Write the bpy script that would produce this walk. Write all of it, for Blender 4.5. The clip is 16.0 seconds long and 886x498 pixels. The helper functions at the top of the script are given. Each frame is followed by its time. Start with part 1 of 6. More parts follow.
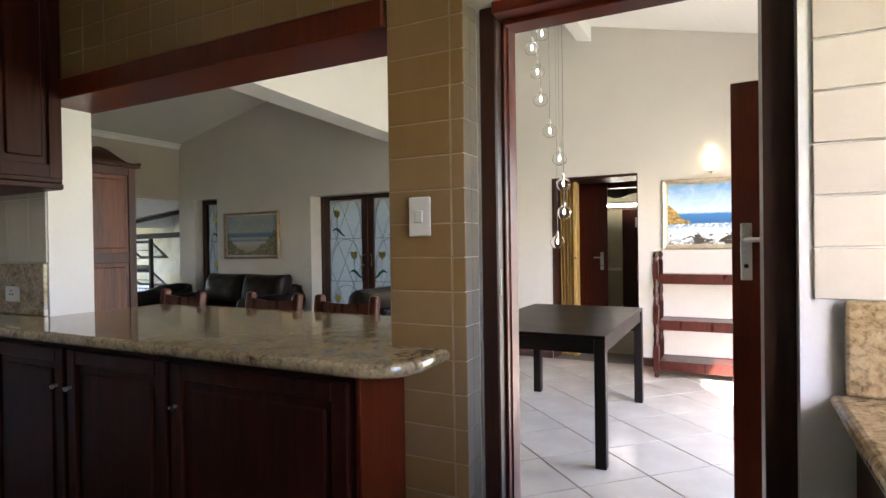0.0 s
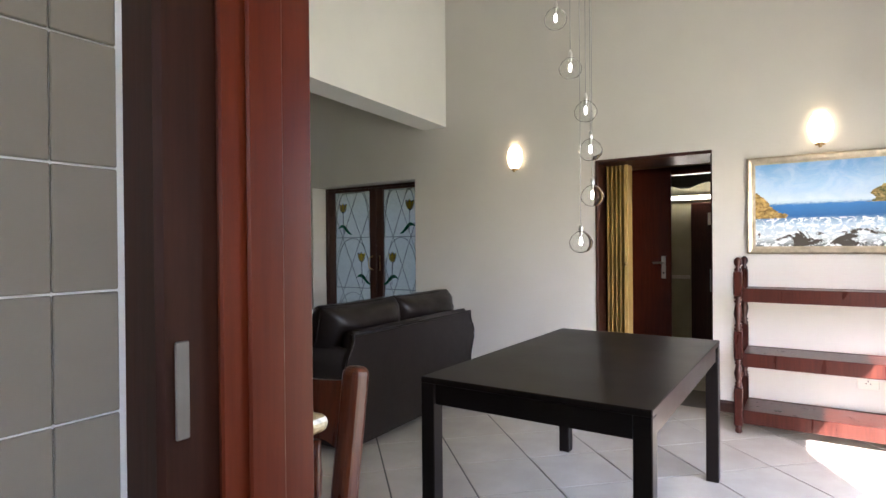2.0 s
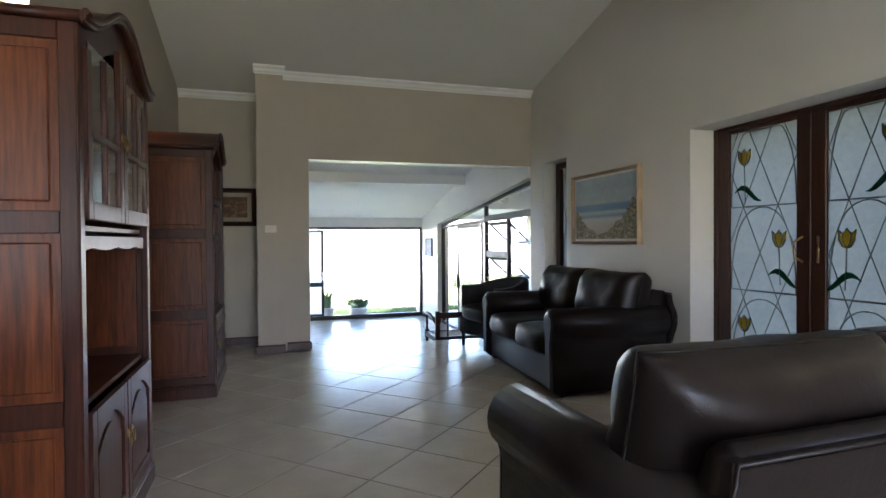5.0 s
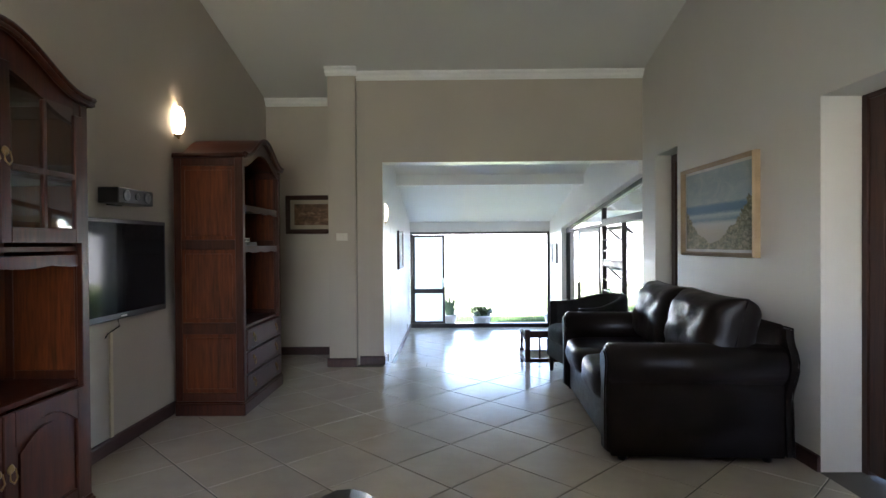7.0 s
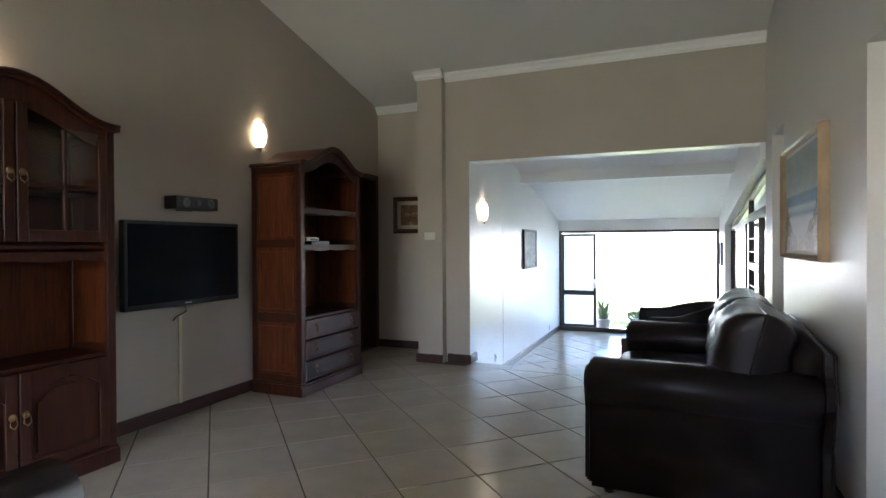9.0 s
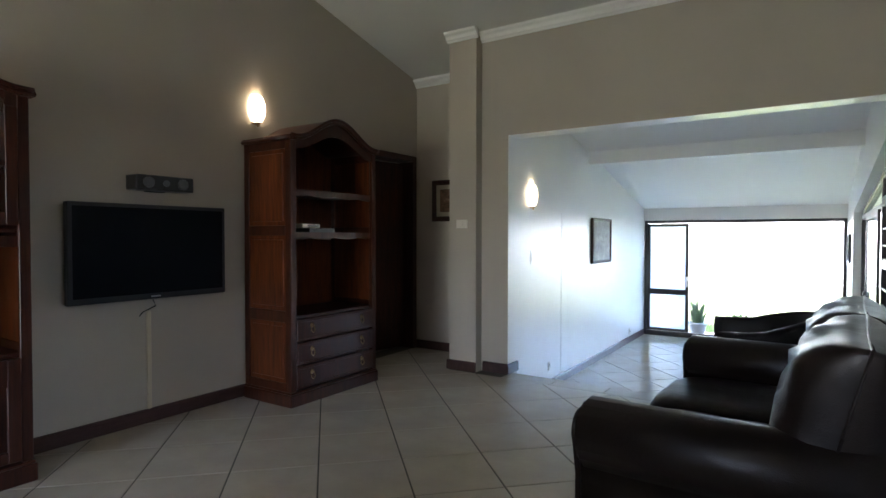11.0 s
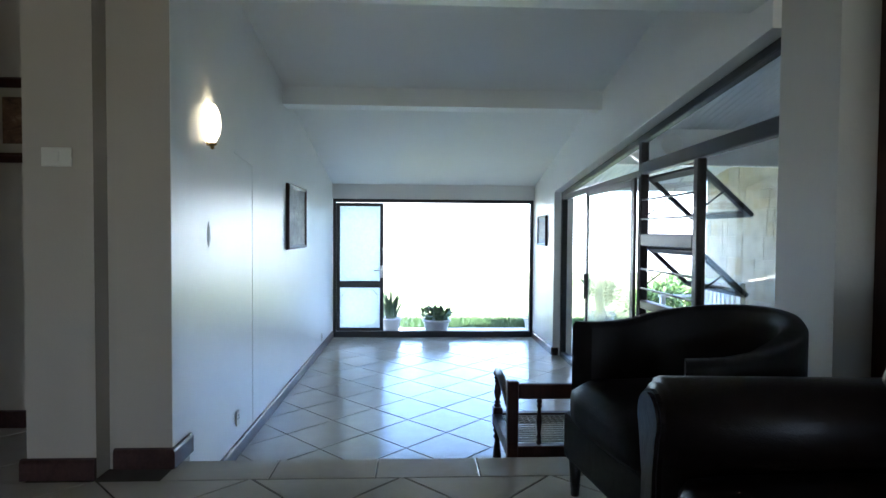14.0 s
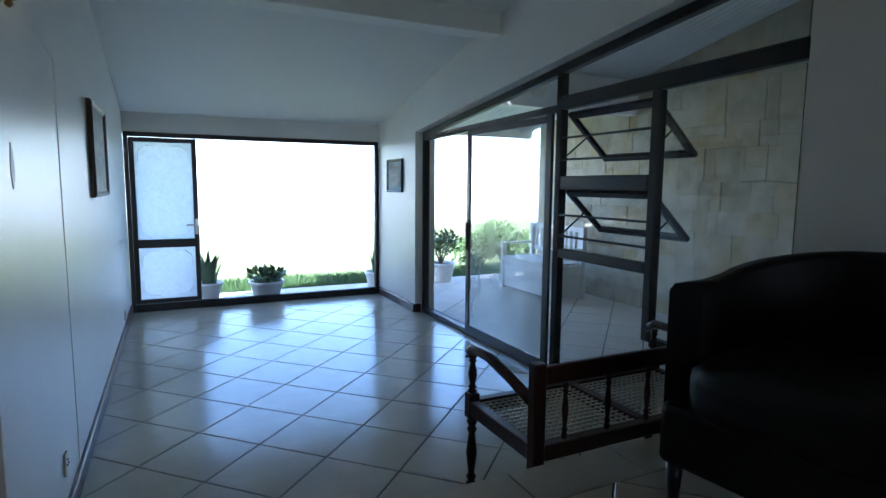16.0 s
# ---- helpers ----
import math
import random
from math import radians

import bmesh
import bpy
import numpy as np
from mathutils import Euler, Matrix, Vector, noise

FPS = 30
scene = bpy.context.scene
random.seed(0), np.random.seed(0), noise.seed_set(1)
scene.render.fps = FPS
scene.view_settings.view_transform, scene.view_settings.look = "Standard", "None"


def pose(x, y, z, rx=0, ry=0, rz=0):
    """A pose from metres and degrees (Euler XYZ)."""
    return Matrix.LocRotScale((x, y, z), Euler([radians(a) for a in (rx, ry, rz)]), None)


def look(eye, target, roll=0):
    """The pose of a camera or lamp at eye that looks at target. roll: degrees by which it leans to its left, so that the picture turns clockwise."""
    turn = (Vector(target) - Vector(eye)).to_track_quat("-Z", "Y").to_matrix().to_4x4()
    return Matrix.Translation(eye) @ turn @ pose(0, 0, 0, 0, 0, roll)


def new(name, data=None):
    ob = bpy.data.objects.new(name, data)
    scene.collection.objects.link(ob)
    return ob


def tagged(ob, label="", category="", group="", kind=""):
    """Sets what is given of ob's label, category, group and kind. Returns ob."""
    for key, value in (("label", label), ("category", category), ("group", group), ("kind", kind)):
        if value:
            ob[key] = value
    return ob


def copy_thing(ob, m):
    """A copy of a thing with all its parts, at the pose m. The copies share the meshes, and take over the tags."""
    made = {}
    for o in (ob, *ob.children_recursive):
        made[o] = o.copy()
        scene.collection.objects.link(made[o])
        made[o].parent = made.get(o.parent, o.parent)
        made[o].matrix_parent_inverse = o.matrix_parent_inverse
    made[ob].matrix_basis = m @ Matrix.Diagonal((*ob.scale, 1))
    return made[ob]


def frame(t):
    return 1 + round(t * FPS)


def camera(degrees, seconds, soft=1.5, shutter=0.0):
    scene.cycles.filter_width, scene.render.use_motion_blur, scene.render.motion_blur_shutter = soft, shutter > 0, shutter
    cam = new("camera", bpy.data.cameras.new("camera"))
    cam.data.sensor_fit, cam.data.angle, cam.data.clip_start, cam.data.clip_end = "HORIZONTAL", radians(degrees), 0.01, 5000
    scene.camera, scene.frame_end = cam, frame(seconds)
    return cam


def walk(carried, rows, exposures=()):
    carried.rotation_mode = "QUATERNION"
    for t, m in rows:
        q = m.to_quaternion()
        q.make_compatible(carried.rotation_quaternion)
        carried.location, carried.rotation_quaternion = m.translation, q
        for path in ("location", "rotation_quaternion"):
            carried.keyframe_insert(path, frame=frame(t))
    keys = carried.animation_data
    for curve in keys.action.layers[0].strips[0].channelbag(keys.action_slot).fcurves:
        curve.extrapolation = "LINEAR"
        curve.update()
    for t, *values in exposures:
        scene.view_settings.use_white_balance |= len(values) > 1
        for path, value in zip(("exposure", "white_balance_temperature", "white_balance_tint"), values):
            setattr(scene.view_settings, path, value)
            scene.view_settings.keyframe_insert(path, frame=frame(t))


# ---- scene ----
cam = camera(76.7, 16.0)
PATH = [
    (0, (0.28, 0.479, 1.274), (-0.633, 2.258, 1.258), -0.8),
    (0.5, (0.257, 0.802, 1.277), (-0.664, 2.578, 1.257), -0.9),
    (1, (0.203, 1.138, 1.3), (-0.737, 2.903, 1.273), -1.1),
    (1.5, (0.148, 1.495, 1.33), (-0.844, 3.231, 1.291), -0.7),
    (2, (0.075, 1.842, 1.271), (-1.028, 3.511, 1.259), -0.5),
    (2.5, (-0.06, 2.193, 1.251), (-1.295, 3.766, 1.228), -0.4),
    (3, (-0.197, 2.489, 1.249), (-1.615, 3.899, 1.223), -0.2),
    (3.5, (-0.449, 2.863, 1.202), (-2.043, 4.07, 1.181), -0.3),
    (4, (-0.762, 3.117, 1.175), (-2.492, 4.121, 1.15), -0.5),
    (4.5, (-1.096, 3.349, 1.14), (-2.944, 4.114, 1.115), -0.5),
    (5, (-1.422, 3.551, 1.149), (-3.334, 4.136, 1.12), -0.4),
    (7.5, (-2.017, 4.949, 1.225), (-4.007, 4.749, 1.209), -0.3),
    (8, (-2.112, 5.319, 1.232), (-4.072, 4.922, 1.216), -0.2),
    (8.5, (-2.14, 5.636, 1.222), (-4.051, 5.047, 1.205), -0.3),
    (9, (-2.262, 5.87, 1.205), (-4.106, 5.096, 1.187), -0.3),
    (11.5, (-3.628, 6.091, 1.15), (-5.293, 4.984, 1.103), 0.1),
    (12, (-3.992, 5.961, 1.088), (-5.689, 4.904, 1.043), 0.2),
    (12.5, (-4.314, 5.772, 1.037), (-6.112, 4.897, 0.993), 0.3),
    (13, (-4.618, 5.523, 0.992), (-6.537, 4.959, 0.956), 0.5),
    (13.5, (-4.883, 5.216, 0.974), (-6.87, 4.994, 0.938), 0.7),
    (14, (-5.176, 4.962, 0.999), (-7.173, 5.054, 0.94), 0.4),
    (14.5, (-5.432, 4.691, 0.973), (-7.406, 5.005, 0.891), 0.4),
    (15, (-5.699, 4.54, 0.941), (-7.625, 5.058, 0.8), 0.5),
    (15.5, (-5.956, 4.402, 0.944), (-7.821, 5.096, 0.752), 0.6),
    (16, (-6.157, 4.277, 0.936), (-7.946, 5.141, 0.708), 0.5),
]
EXPOSURES = [(0.0, 4.1, 6250, 23), (1.5, 3.88, 6050, 22), (2.0, 3.8, 5980, 22), (2.5, 3.98, 5910, 22), (3.0, 3.93, 5850, 23), (5.0, 4.3, 5850, 22), (9.0, 4.47, 5800, 22), (11.5, 4.28, 5700, 19), (12.2, 4.1, 5650, 18), (13.0, 3.93, 5500, 18), (14.5, 3.6, 5300, 15), (15.2, 3.35, 5200, 15), (16.0, 2.92, 5080, 14)]
walk(cam, [(t, look(eye, target, roll)) for t, eye, target, roll in PATH], EXPOSURES)

# ---- world, sun and window light ----
SUN_ELEV, SUN_AZ = 35.0, 154.0          # degrees; azimuth counted from +y towards +x
world = bpy.data.worlds.new("sky")
scene.world = world
world.use_nodes = True
wn = world.node_tree.nodes
sky = wn.new("ShaderNodeTexSky")
sky.sky_type, sky.sun_disc = "NISHITA", False
sky.sun_elevation, sky.sun_rotation = radians(SUN_ELEV), radians(SUN_AZ)
world.node_tree.links.new(sky.outputs[0], wn["Background"].inputs[0])
wn["Background"].inputs[1].default_value = 0.15
sun = new("sun", bpy.data.lights.new("sun", "SUN"))
sun.data.energy, sun.data.angle, sun.data.color = 5.0, radians(0.5), (1.0, 0.95, 0.87)
d = Vector((math.sin(radians(SUN_AZ)) * math.cos(radians(SUN_ELEV)), math.cos(radians(SUN_AZ)) * math.cos(radians(SUN_ELEV)), math.sin(radians(SUN_ELEV))))
sun.matrix_world = look(tuple(d * 30), (0, 0, 0))


def window_light(name, place, target, w, h, power, color=(0.86, 0.93, 1.0)):
    ob = new(name, bpy.data.lights.new(name, "AREA"))
    ob.data.shape, ob.data.size, ob.data.size_y, ob.data.energy, ob.data.color = "RECTANGLE", w, h, power, color
    ob.matrix_world = look(place, target)
    return ob


window_light("daylight_dining", (1.32, 4.32, 1.0), (-1, 4.32, 1.4), 2.0, 1.9, 2.6, (1.0, 0.97, 0.94))
window_light("daylight_kitchen", (1.36, 1.0, 1.55), (-1, 1.0, 0.9), 0.95, 0.9, 0.05, (1.0, 0.97, 0.92))

# ---- mesh helpers ----


def box(bm, x0, y0, z0, x1, y1, z1, bevel=0.0, seg=1, m=None):
    r = bmesh.ops.create_cube(bm, size=1.0)
    vs = r["verts"]
    bmesh.ops.scale(bm, vec=(abs(x1 - x0), abs(y1 - y0), abs(z1 - z0)), verts=vs)
    bmesh.ops.translate(bm, vec=((x0 + x1) / 2, (y0 + y1) / 2, (z0 + z1) / 2), verts=vs)
    if bevel:
        es = list({e for v in vs for e in v.link_edges})
        g = bmesh.ops.bevel(bm, geom=es, offset=bevel, segments=seg, affect="EDGES", profile=0.5)
        vs = list({v for f in g["faces"] for v in f.verts} | {v for v in vs if v.is_valid})
    if m is not None:
        bmesh.ops.transform(bm, matrix=m, verts=vs)
    return vs


def prism(bm, pts, axis, a0, a1):
    """A polygon, given in the two other axes, drawn out along one axis."""
    def at(p, a):
        return {"x": (a, p[0], p[1]), "y": (p[0], a, p[1]), "z": (p[0], p[1], a)}[axis]
    lo = [bm.verts.new(at(p, a0)) for p in pts]
    hi = [bm.verts.new(at(p, a1)) for p in pts]
    fs = [bm.faces.new(lo), bm.faces.new(hi[::-1])]
    n = len(pts)
    for i in range(n):
        fs.append(bm.faces.new((lo[i], hi[i], hi[(i + 1) % n], lo[(i + 1) % n])))
    bmesh.ops.recalc_face_normals(bm, faces=fs)
    return lo + hi


def lathe(bm, profile, seg=16, m=None):
    """Turned shape round z from (radius, z) pairs."""
    rings = []
    for r, z in profile:
        rings.append([bm.verts.new((r * math.cos(2 * math.pi * i / seg), r * math.sin(2 * math.pi * i / seg), z)) for i in range(seg)])
    for a, b in zip(rings, rings[1:]):
        for i in range(seg):
            f = bm.faces.new((a[i], a[(i + 1) % seg], b[(i + 1) % seg], b[i]))
            f.smooth = True
    bm.faces.new(rings[0][::-1])
    bm.faces.new(rings[-1])
    vs = [v for r in rings for v in r]
    if m is not None:
        bmesh.ops.transform(bm, matrix=m, verts=vs)
    return vs


def tube(bm, pts, r, seg=8):
    """A round bar along a run of points."""
    pts = [Vector(p) for p in pts]
    rings = []
    for i, p in enumerate(pts):
        way = (pts[min(i + 1, len(pts) - 1)] - pts[max(i - 1, 0)]).normalized()
        q = way.to_track_quat("Z", "Y")
        rad = r[i] if isinstance(r, (list, tuple)) else r
        rings.append([bm.verts.new(p + q @ Vector((rad * math.cos(2 * math.pi * k / seg), rad * math.sin(2 * math.pi * k / seg), 0))) for k in range(seg)])
    for a, b in zip(rings, rings[1:]):
        for i in range(seg):
            f = bm.faces.new((a[i], a[(i + 1) % seg], b[(i + 1) % seg], b[i]))
            f.smooth = True
    bm.faces.new(rings[0][::-1])
    bm.faces.new(rings[-1])


def puff(bm, x0, y0, z0, x1, y1, z1, n=3.0, seg=20, m=None, wob=0.0):
    """A stuffed cushion: a rounded box with swelling faces."""
    r = bmesh.ops.create_uvsphere(bm, u_segments=seg * 2, v_segments=seg, radius=1.0)
    vs = r["verts"]
    for v in vs:
        c = v.co
        k = (abs(c.x) ** n + abs(c.y) ** n + abs(c.z) ** n) ** (1.0 / n)
        v.co = c / k
        if wob:
            v.co *= 1 + wob * noise.noise(v.co * 2.3 + Vector((x0, y0, z1)))
    bmesh.ops.scale(bm, vec=((x1 - x0) / 2, (y1 - y0) / 2, (z1 - z0) / 2), verts=vs)
    bmesh.ops.translate(bm, vec=((x0 + x1) / 2, (y0 + y1) / 2, (z0 + z1) / 2), verts=vs)
    for v in vs:
        for f in v.link_faces:
            f.smooth = True
    if m is not None:
        bmesh.ops.transform(bm, matrix=m, verts=vs)
    return vs


def mesh_of(name, bm):
    me = bpy.data.meshes.new(name)
    bm.normal_update()
    bm.to_mesh(me)
    bm.free()
    return me


def part(name, bm, material, parent=None, label=""):
    """Links a bmesh as one mesh object under a thing."""
    me = mesh_of(name, bm)
    me.materials.append(material)
    ob = new(name, me)
    if parent is not None:
        ob.parent = parent
    if label:
        ob["label"] = label
    return ob


def smooth(ob):
    for p in ob.data.polygons:
        p.use_smooth = True
    return ob


def thing(name, m=None, label="", category="", group="", kind=""):
    ob = new(name)
    ob.empty_display_size = 0.1
    if m is not None:
        ob.matrix_basis = m
    return tagged(ob, label, category, group, kind)


def structure(name, bm, material, label="", parent=None):
    ob = part(name, bm, material, parent)
    return tagged(ob, label, "", "", "structure")


# ---- materials ----


class Mat:
    def __init__(self, name):
        self.m = bpy.data.materials.new(name)
        self.m.use_nodes = True
        self.t = self.m.node_tree
        self.n = self.t.nodes
        self.p = self.n["Principled BSDF"]

    def add(self, kind, **kw):
        nd = self.n.new(kind)
        for k, v in kw.items():
            nd.inputs[k.replace("_", " ")].default_value = v
        return nd

    def link(self, a, b):
        self.t.links.new(a, b)

    def coords(self, scale=(1, 1, 1), source="Object"):
        tc = self.n.new("ShaderNodeTexCoord")
        mp = self.n.new("ShaderNodeMapping")
        mp.inputs["Scale"].default_value = scale
        self.link(tc.outputs[source], mp.inputs[0])
        return mp.outputs[0]

    def noise(self, vec, scale, detail=4.0, rough=0.55, dist=0.0):
        nd = self.n.new("ShaderNodeTexNoise")
        nd.inputs["Scale"].default_value, nd.inputs["Detail"].default_value = scale, detail
        nd.inputs["Roughness"].default_value, nd.inputs["Distortion"].default_value = rough, dist
        self.link(vec, nd.inputs["Vector"])
        return nd.outputs["Fac"]

    def ramp(self, fac, stops):
        nd = self.n.new("ShaderNodeValToRGB")
        e = nd.color_ramp.elements
        while len(e) < len(stops):
            e.new(0.5)
        for el, (p, c) in zip(e, stops):
            el.position, el.color = p, (*c, 1)
        self.link(fac, nd.inputs[0])
        return nd.outputs[0]

    def mix(self, fac, a, b, mode="MIX"):
        nd = self.n.new("ShaderNodeMix")
        nd.data_type, nd.blend_type = "RGBA", mode
        for s, v in ((0, fac), (6, a), (7, b)):
            if isinstance(v, (int, float)):
                nd.inputs[s].default_value = v
            elif isinstance(v, tuple):
                nd.inputs[s].default_value = (*v, 1)
            else:
                self.link(v, nd.inputs[s])
        return nd.outputs[2]

    def bump(self, height, strength=0.2, dist=0.01):
        nd = self.n.new("ShaderNodeBump")
        nd.inputs["Strength"].default_value, nd.inputs["Distance"].default_value = strength, dist
        self.link(height, nd.inputs["Height"])
        self.link(nd.outputs[0], self.p.inputs["Normal"])

    def rough(self, fac, lo, hi):
        nd = self.n.new("ShaderNodeMapRange")
        nd.inputs["To Min"].default_value, nd.inputs["To Max"].default_value = lo, hi
        self.link(fac, nd.inputs["Value"])
        self.link(nd.outputs[0], self.p.inputs["Roughness"])

    def color(self, out):
        if isinstance(out, tuple):
            self.p.inputs["Base Color"].default_value = (*out, 1)
        else:
            self.link(out, self.p.inputs["Base Color"])

    def rand(self):
        return self.n.new("ShaderNodeObjectInfo").outputs["Random"]


def plain(name, c, rough=0.5, metal=0.0, var=0.12, scale=6.0, bump=0.05, fine=120.0):
    k = Mat(name)
    v = k.coords()
    a, b = k.noise(v, scale), k.noise(v, fine, 2.0)
    dark = tuple(x * (1 - var) for x in c)
    lite = tuple(min(1.0, x * (1 + var * 0.6)) for x in c)
    k.color(k.ramp(a, [(0.3, dark), (0.7, lite)]))
    k.rough(a, max(0.03, rough - 0.06), min(1, rough + 0.08))
    k.p.inputs["Metallic"].default_value = metal
    if bump:
        k.bump(b, bump, 0.004)
    return k.m


def wood(name, dark, mid, lite, rough=0.3, along="z", scale=1.0):
    k = Mat(name)
    s = {"x": (1.0, 14, 14), "y": (14, 1.0, 14), "z": (14, 14, 1.0)}[along]
    v = k.coords(tuple(q * scale for q in s))
    rnd = k.rand()
    sh = k.n.new("ShaderNodeVectorMath")
    sh.operation = "ADD"
    cmb = k.n.new("ShaderNodeCombineXYZ")
    mul = k.n.new("ShaderNodeMath")
    mul.operation = "MULTIPLY"
    mul.inputs[1].default_value = 37.0
    k.link(rnd, mul.inputs[0])
    for i in range(3):
        k.link(mul.outputs[0], cmb.inputs[i])
    k.link(v, sh.inputs[0])
    k.link(cmb.outputs[0], sh.inputs[1])
    g = k.noise(sh.outputs[0], 1.0, 6.0, 0.62, 1.2)
    f = k.noise(sh.outputs[0], 6.0, 3.0, 0.6)
    base = k.ramp(g, [(0.28, dark), (0.5, mid), (0.74, lite)])
    col = k.mix(0.35, base, k.ramp(f, [(0.35, dark), (0.65, lite)]))
    k.color(col)
    k.rough(g, rough - 0.05, rough + 0.12)
    k.bump(f, 0.12, 0.002)
    k.p.inputs["Specular IOR Level"].default_value = 0.32
    return k.m


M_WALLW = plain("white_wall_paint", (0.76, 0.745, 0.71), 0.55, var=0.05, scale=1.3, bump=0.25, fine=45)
# living room's warm shade is mixed into this darker wall paint
M_WALLSHADE = plain("shaded_wall_paint", (0.45, 0.395, 0.325), 0.55, var=0.06, scale=1.3, bump=0.25, fine=45)
# toned below M_WALLW so the dimmer living room light sits in the colour
M_WALL = plain("dimmed_wall_paint", (0.61, 0.58, 0.53), 0.42, var=0.05, scale=1.3, bump=0.25, fine=45)
M_GLOSS = plain("gloss_wall_paint", (0.84, 0.83, 0.80), 0.33, var=0.05, scale=1.1, bump=0.10, fine=14)
M_CEILW = plain("white_ceiling_paint", (0.86, 0.86, 0.84), 0.6, var=0.03, scale=0.9, bump=0.1, fine=60)
# white ceiling again, darkened in colour for the less lit rooms
M_CEILDIM = plain("dimmed_ceiling_paint", (0.69, 0.675, 0.63), 0.7, var=0.04, scale=0.9, bump=0.1, fine=60)
M_CORN = plain("cornice_paint", (0.82, 0.81, 0.78), 0.5, var=0.04, scale=3, bump=0.05)
M_WOODCAB = wood("cabinet_wood", (0.012, 0.003, 0.0015), (0.036, 0.008, 0.003), (0.07, 0.017, 0.006), 0.34)
M_WOODPAN = wood("panel_wood", (0.020, 0.0045, 0.0015), (0.085, 0.019, 0.0042), (0.165, 0.044, 0.0095), 0.34)
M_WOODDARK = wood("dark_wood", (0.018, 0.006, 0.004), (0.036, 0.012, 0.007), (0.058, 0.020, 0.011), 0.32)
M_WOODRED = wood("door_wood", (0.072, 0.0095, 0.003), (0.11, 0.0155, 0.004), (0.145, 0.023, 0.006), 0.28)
M_SKIRT = wood("skirting_wood", (0.03, 0.014, 0.012), (0.05, 0.024, 0.02), (0.075, 0.036, 0.03), 0.35, "x")
M_SHELF = wood("shelf_wood", (0.03, 0.008, 0.006), (0.06, 0.014, 0.010), (0.09, 0.022, 0.015), 0.25, "x")
M_TABLE = plain("espresso_veneer", (0.011, 0.008, 0.007), 0.36, var=0.08, scale=2.5, bump=0.02)
M_TABLE.node_tree.nodes["Principled BSDF"].inputs["Specular IOR Level"].default_value = 0.12
M_STEEL = plain("brushed_steel", (0.62, 0.60, 0.57), 0.28, 1.0, var=0.06, bump=0.02)
M_BRASS = plain("aged_brass", (0.35, 0.24, 0.11), 0.35, 1.0, var=0.15, bump=0.03)
M_BRONZE = plain("bronze_aluminium", (0.030, 0.027, 0.026), 0.4, 0.3, var=0.15, bump=0.02)
M_BLACK = plain("black_plastic", (0.012, 0.012, 0.013), 0.3, var=0.1, bump=0.02)
M_WHITEPL = plain("white_plastic", (0.68, 0.65, 0.57), 0.35, var=0.03, bump=0.0)
M_GROUT = plain("tile_grout", (0.085, 0.075, 0.062), 0.85, var=0.15, scale=10, bump=0.2)
M_POT = plain("white_pot", (0.72, 0.70, 0.66), 0.55, var=0.12, scale=12, bump=0.15)
M_CONC = plain("terrace_tile", (0.52, 0.47, 0.40), 0.6, var=0.14, scale=3, bump=0.15)
M_BENCHW = plain("white_painted_timber", (0.72, 0.72, 0.70), 0.5, var=0.08, bump=0.08)
M_CORD = plain("cord", (0.3, 0.3, 0.29), 0.5, bump=0.0)
M_EARTH = plain("potting_soil", (0.045, 0.03, 0.02), 0.9, var=0.3, scale=30, bump=0.4)


def leather(name, c, rough):
    k = Mat(name)
    v = k.coords()
    vo = k.n.new("ShaderNodeTexVoronoi")
    vo.inputs["Scale"].default_value = 260.0
    k.link(v, vo.inputs["Vector"])
    big = k.noise(v, 4.0, 5.0, 0.6, 0.6)
    wr = k.noise(k.coords((1.4, 1, 1.6)), 5.5, 5.0, 0.62, 1.8)
    k.color(k.ramp(big, [(0.3, tuple(x * 0.7 for x in c)), (0.7, tuple(x * 1.35 for x in c))]))
    k.rough(wr, rough - 0.08, rough + 0.12)
    add = k.n.new("ShaderNodeMath")
    add.operation = "MULTIPLY_ADD"
    add.inputs[1].default_value = 6.0
    k.link(wr, add.inputs[0])
    k.link(vo.outputs["Distance"], add.inputs[2])
    k.bump(add.outputs[0], 0.10, 0.004)
    k.p.inputs["Specular IOR Level"].default_value = 0.2
    return k.m


M_LEATHER = leather("brown_leather", (0.0115, 0.0078, 0.0066), 0.31)
M_LEATHERB = leather("black_leather", (0.009, 0.008, 0.008), 0.5)


def tile_material(name, a, b, rough):
    k = Mat(name)
    v = k.coords(source="Object")
    r = k.rand()
    n1 = k.noise(v, 3.0, 6.0, 0.6, 0.5)
    n2 = k.noise(v, 40.0, 3.0)
    base = k.ramp(n1, [(0.3, a), (0.72, b)])
    fac = k.n.new("ShaderNodeMath")
    fac.operation = "MULTIPLY"
    fac.inputs[1].default_value = 0.14
    k.link(r, fac.inputs[0])
    k.color(k.mix(fac.outputs[0], base, (0.36, 0.30, 0.23)))
    k.rough(n1, rough - 0.05, rough + 0.12)
    k.bump(n2, 0.03, 0.003)
    return k.m


M_TILE = tile_material("floor_tile", (0.47, 0.42, 0.345), (0.57, 0.52, 0.435), 0.15)
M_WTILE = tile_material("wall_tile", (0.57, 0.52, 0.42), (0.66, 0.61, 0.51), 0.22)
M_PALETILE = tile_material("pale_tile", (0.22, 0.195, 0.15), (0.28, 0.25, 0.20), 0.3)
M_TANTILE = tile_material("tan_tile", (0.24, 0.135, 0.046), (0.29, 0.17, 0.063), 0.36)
for m in (M_TANTILE, M_PALETILE):
    m.node_tree.nodes["Principled BSDF"].inputs["Specular IOR Level"].default_value = 0.2


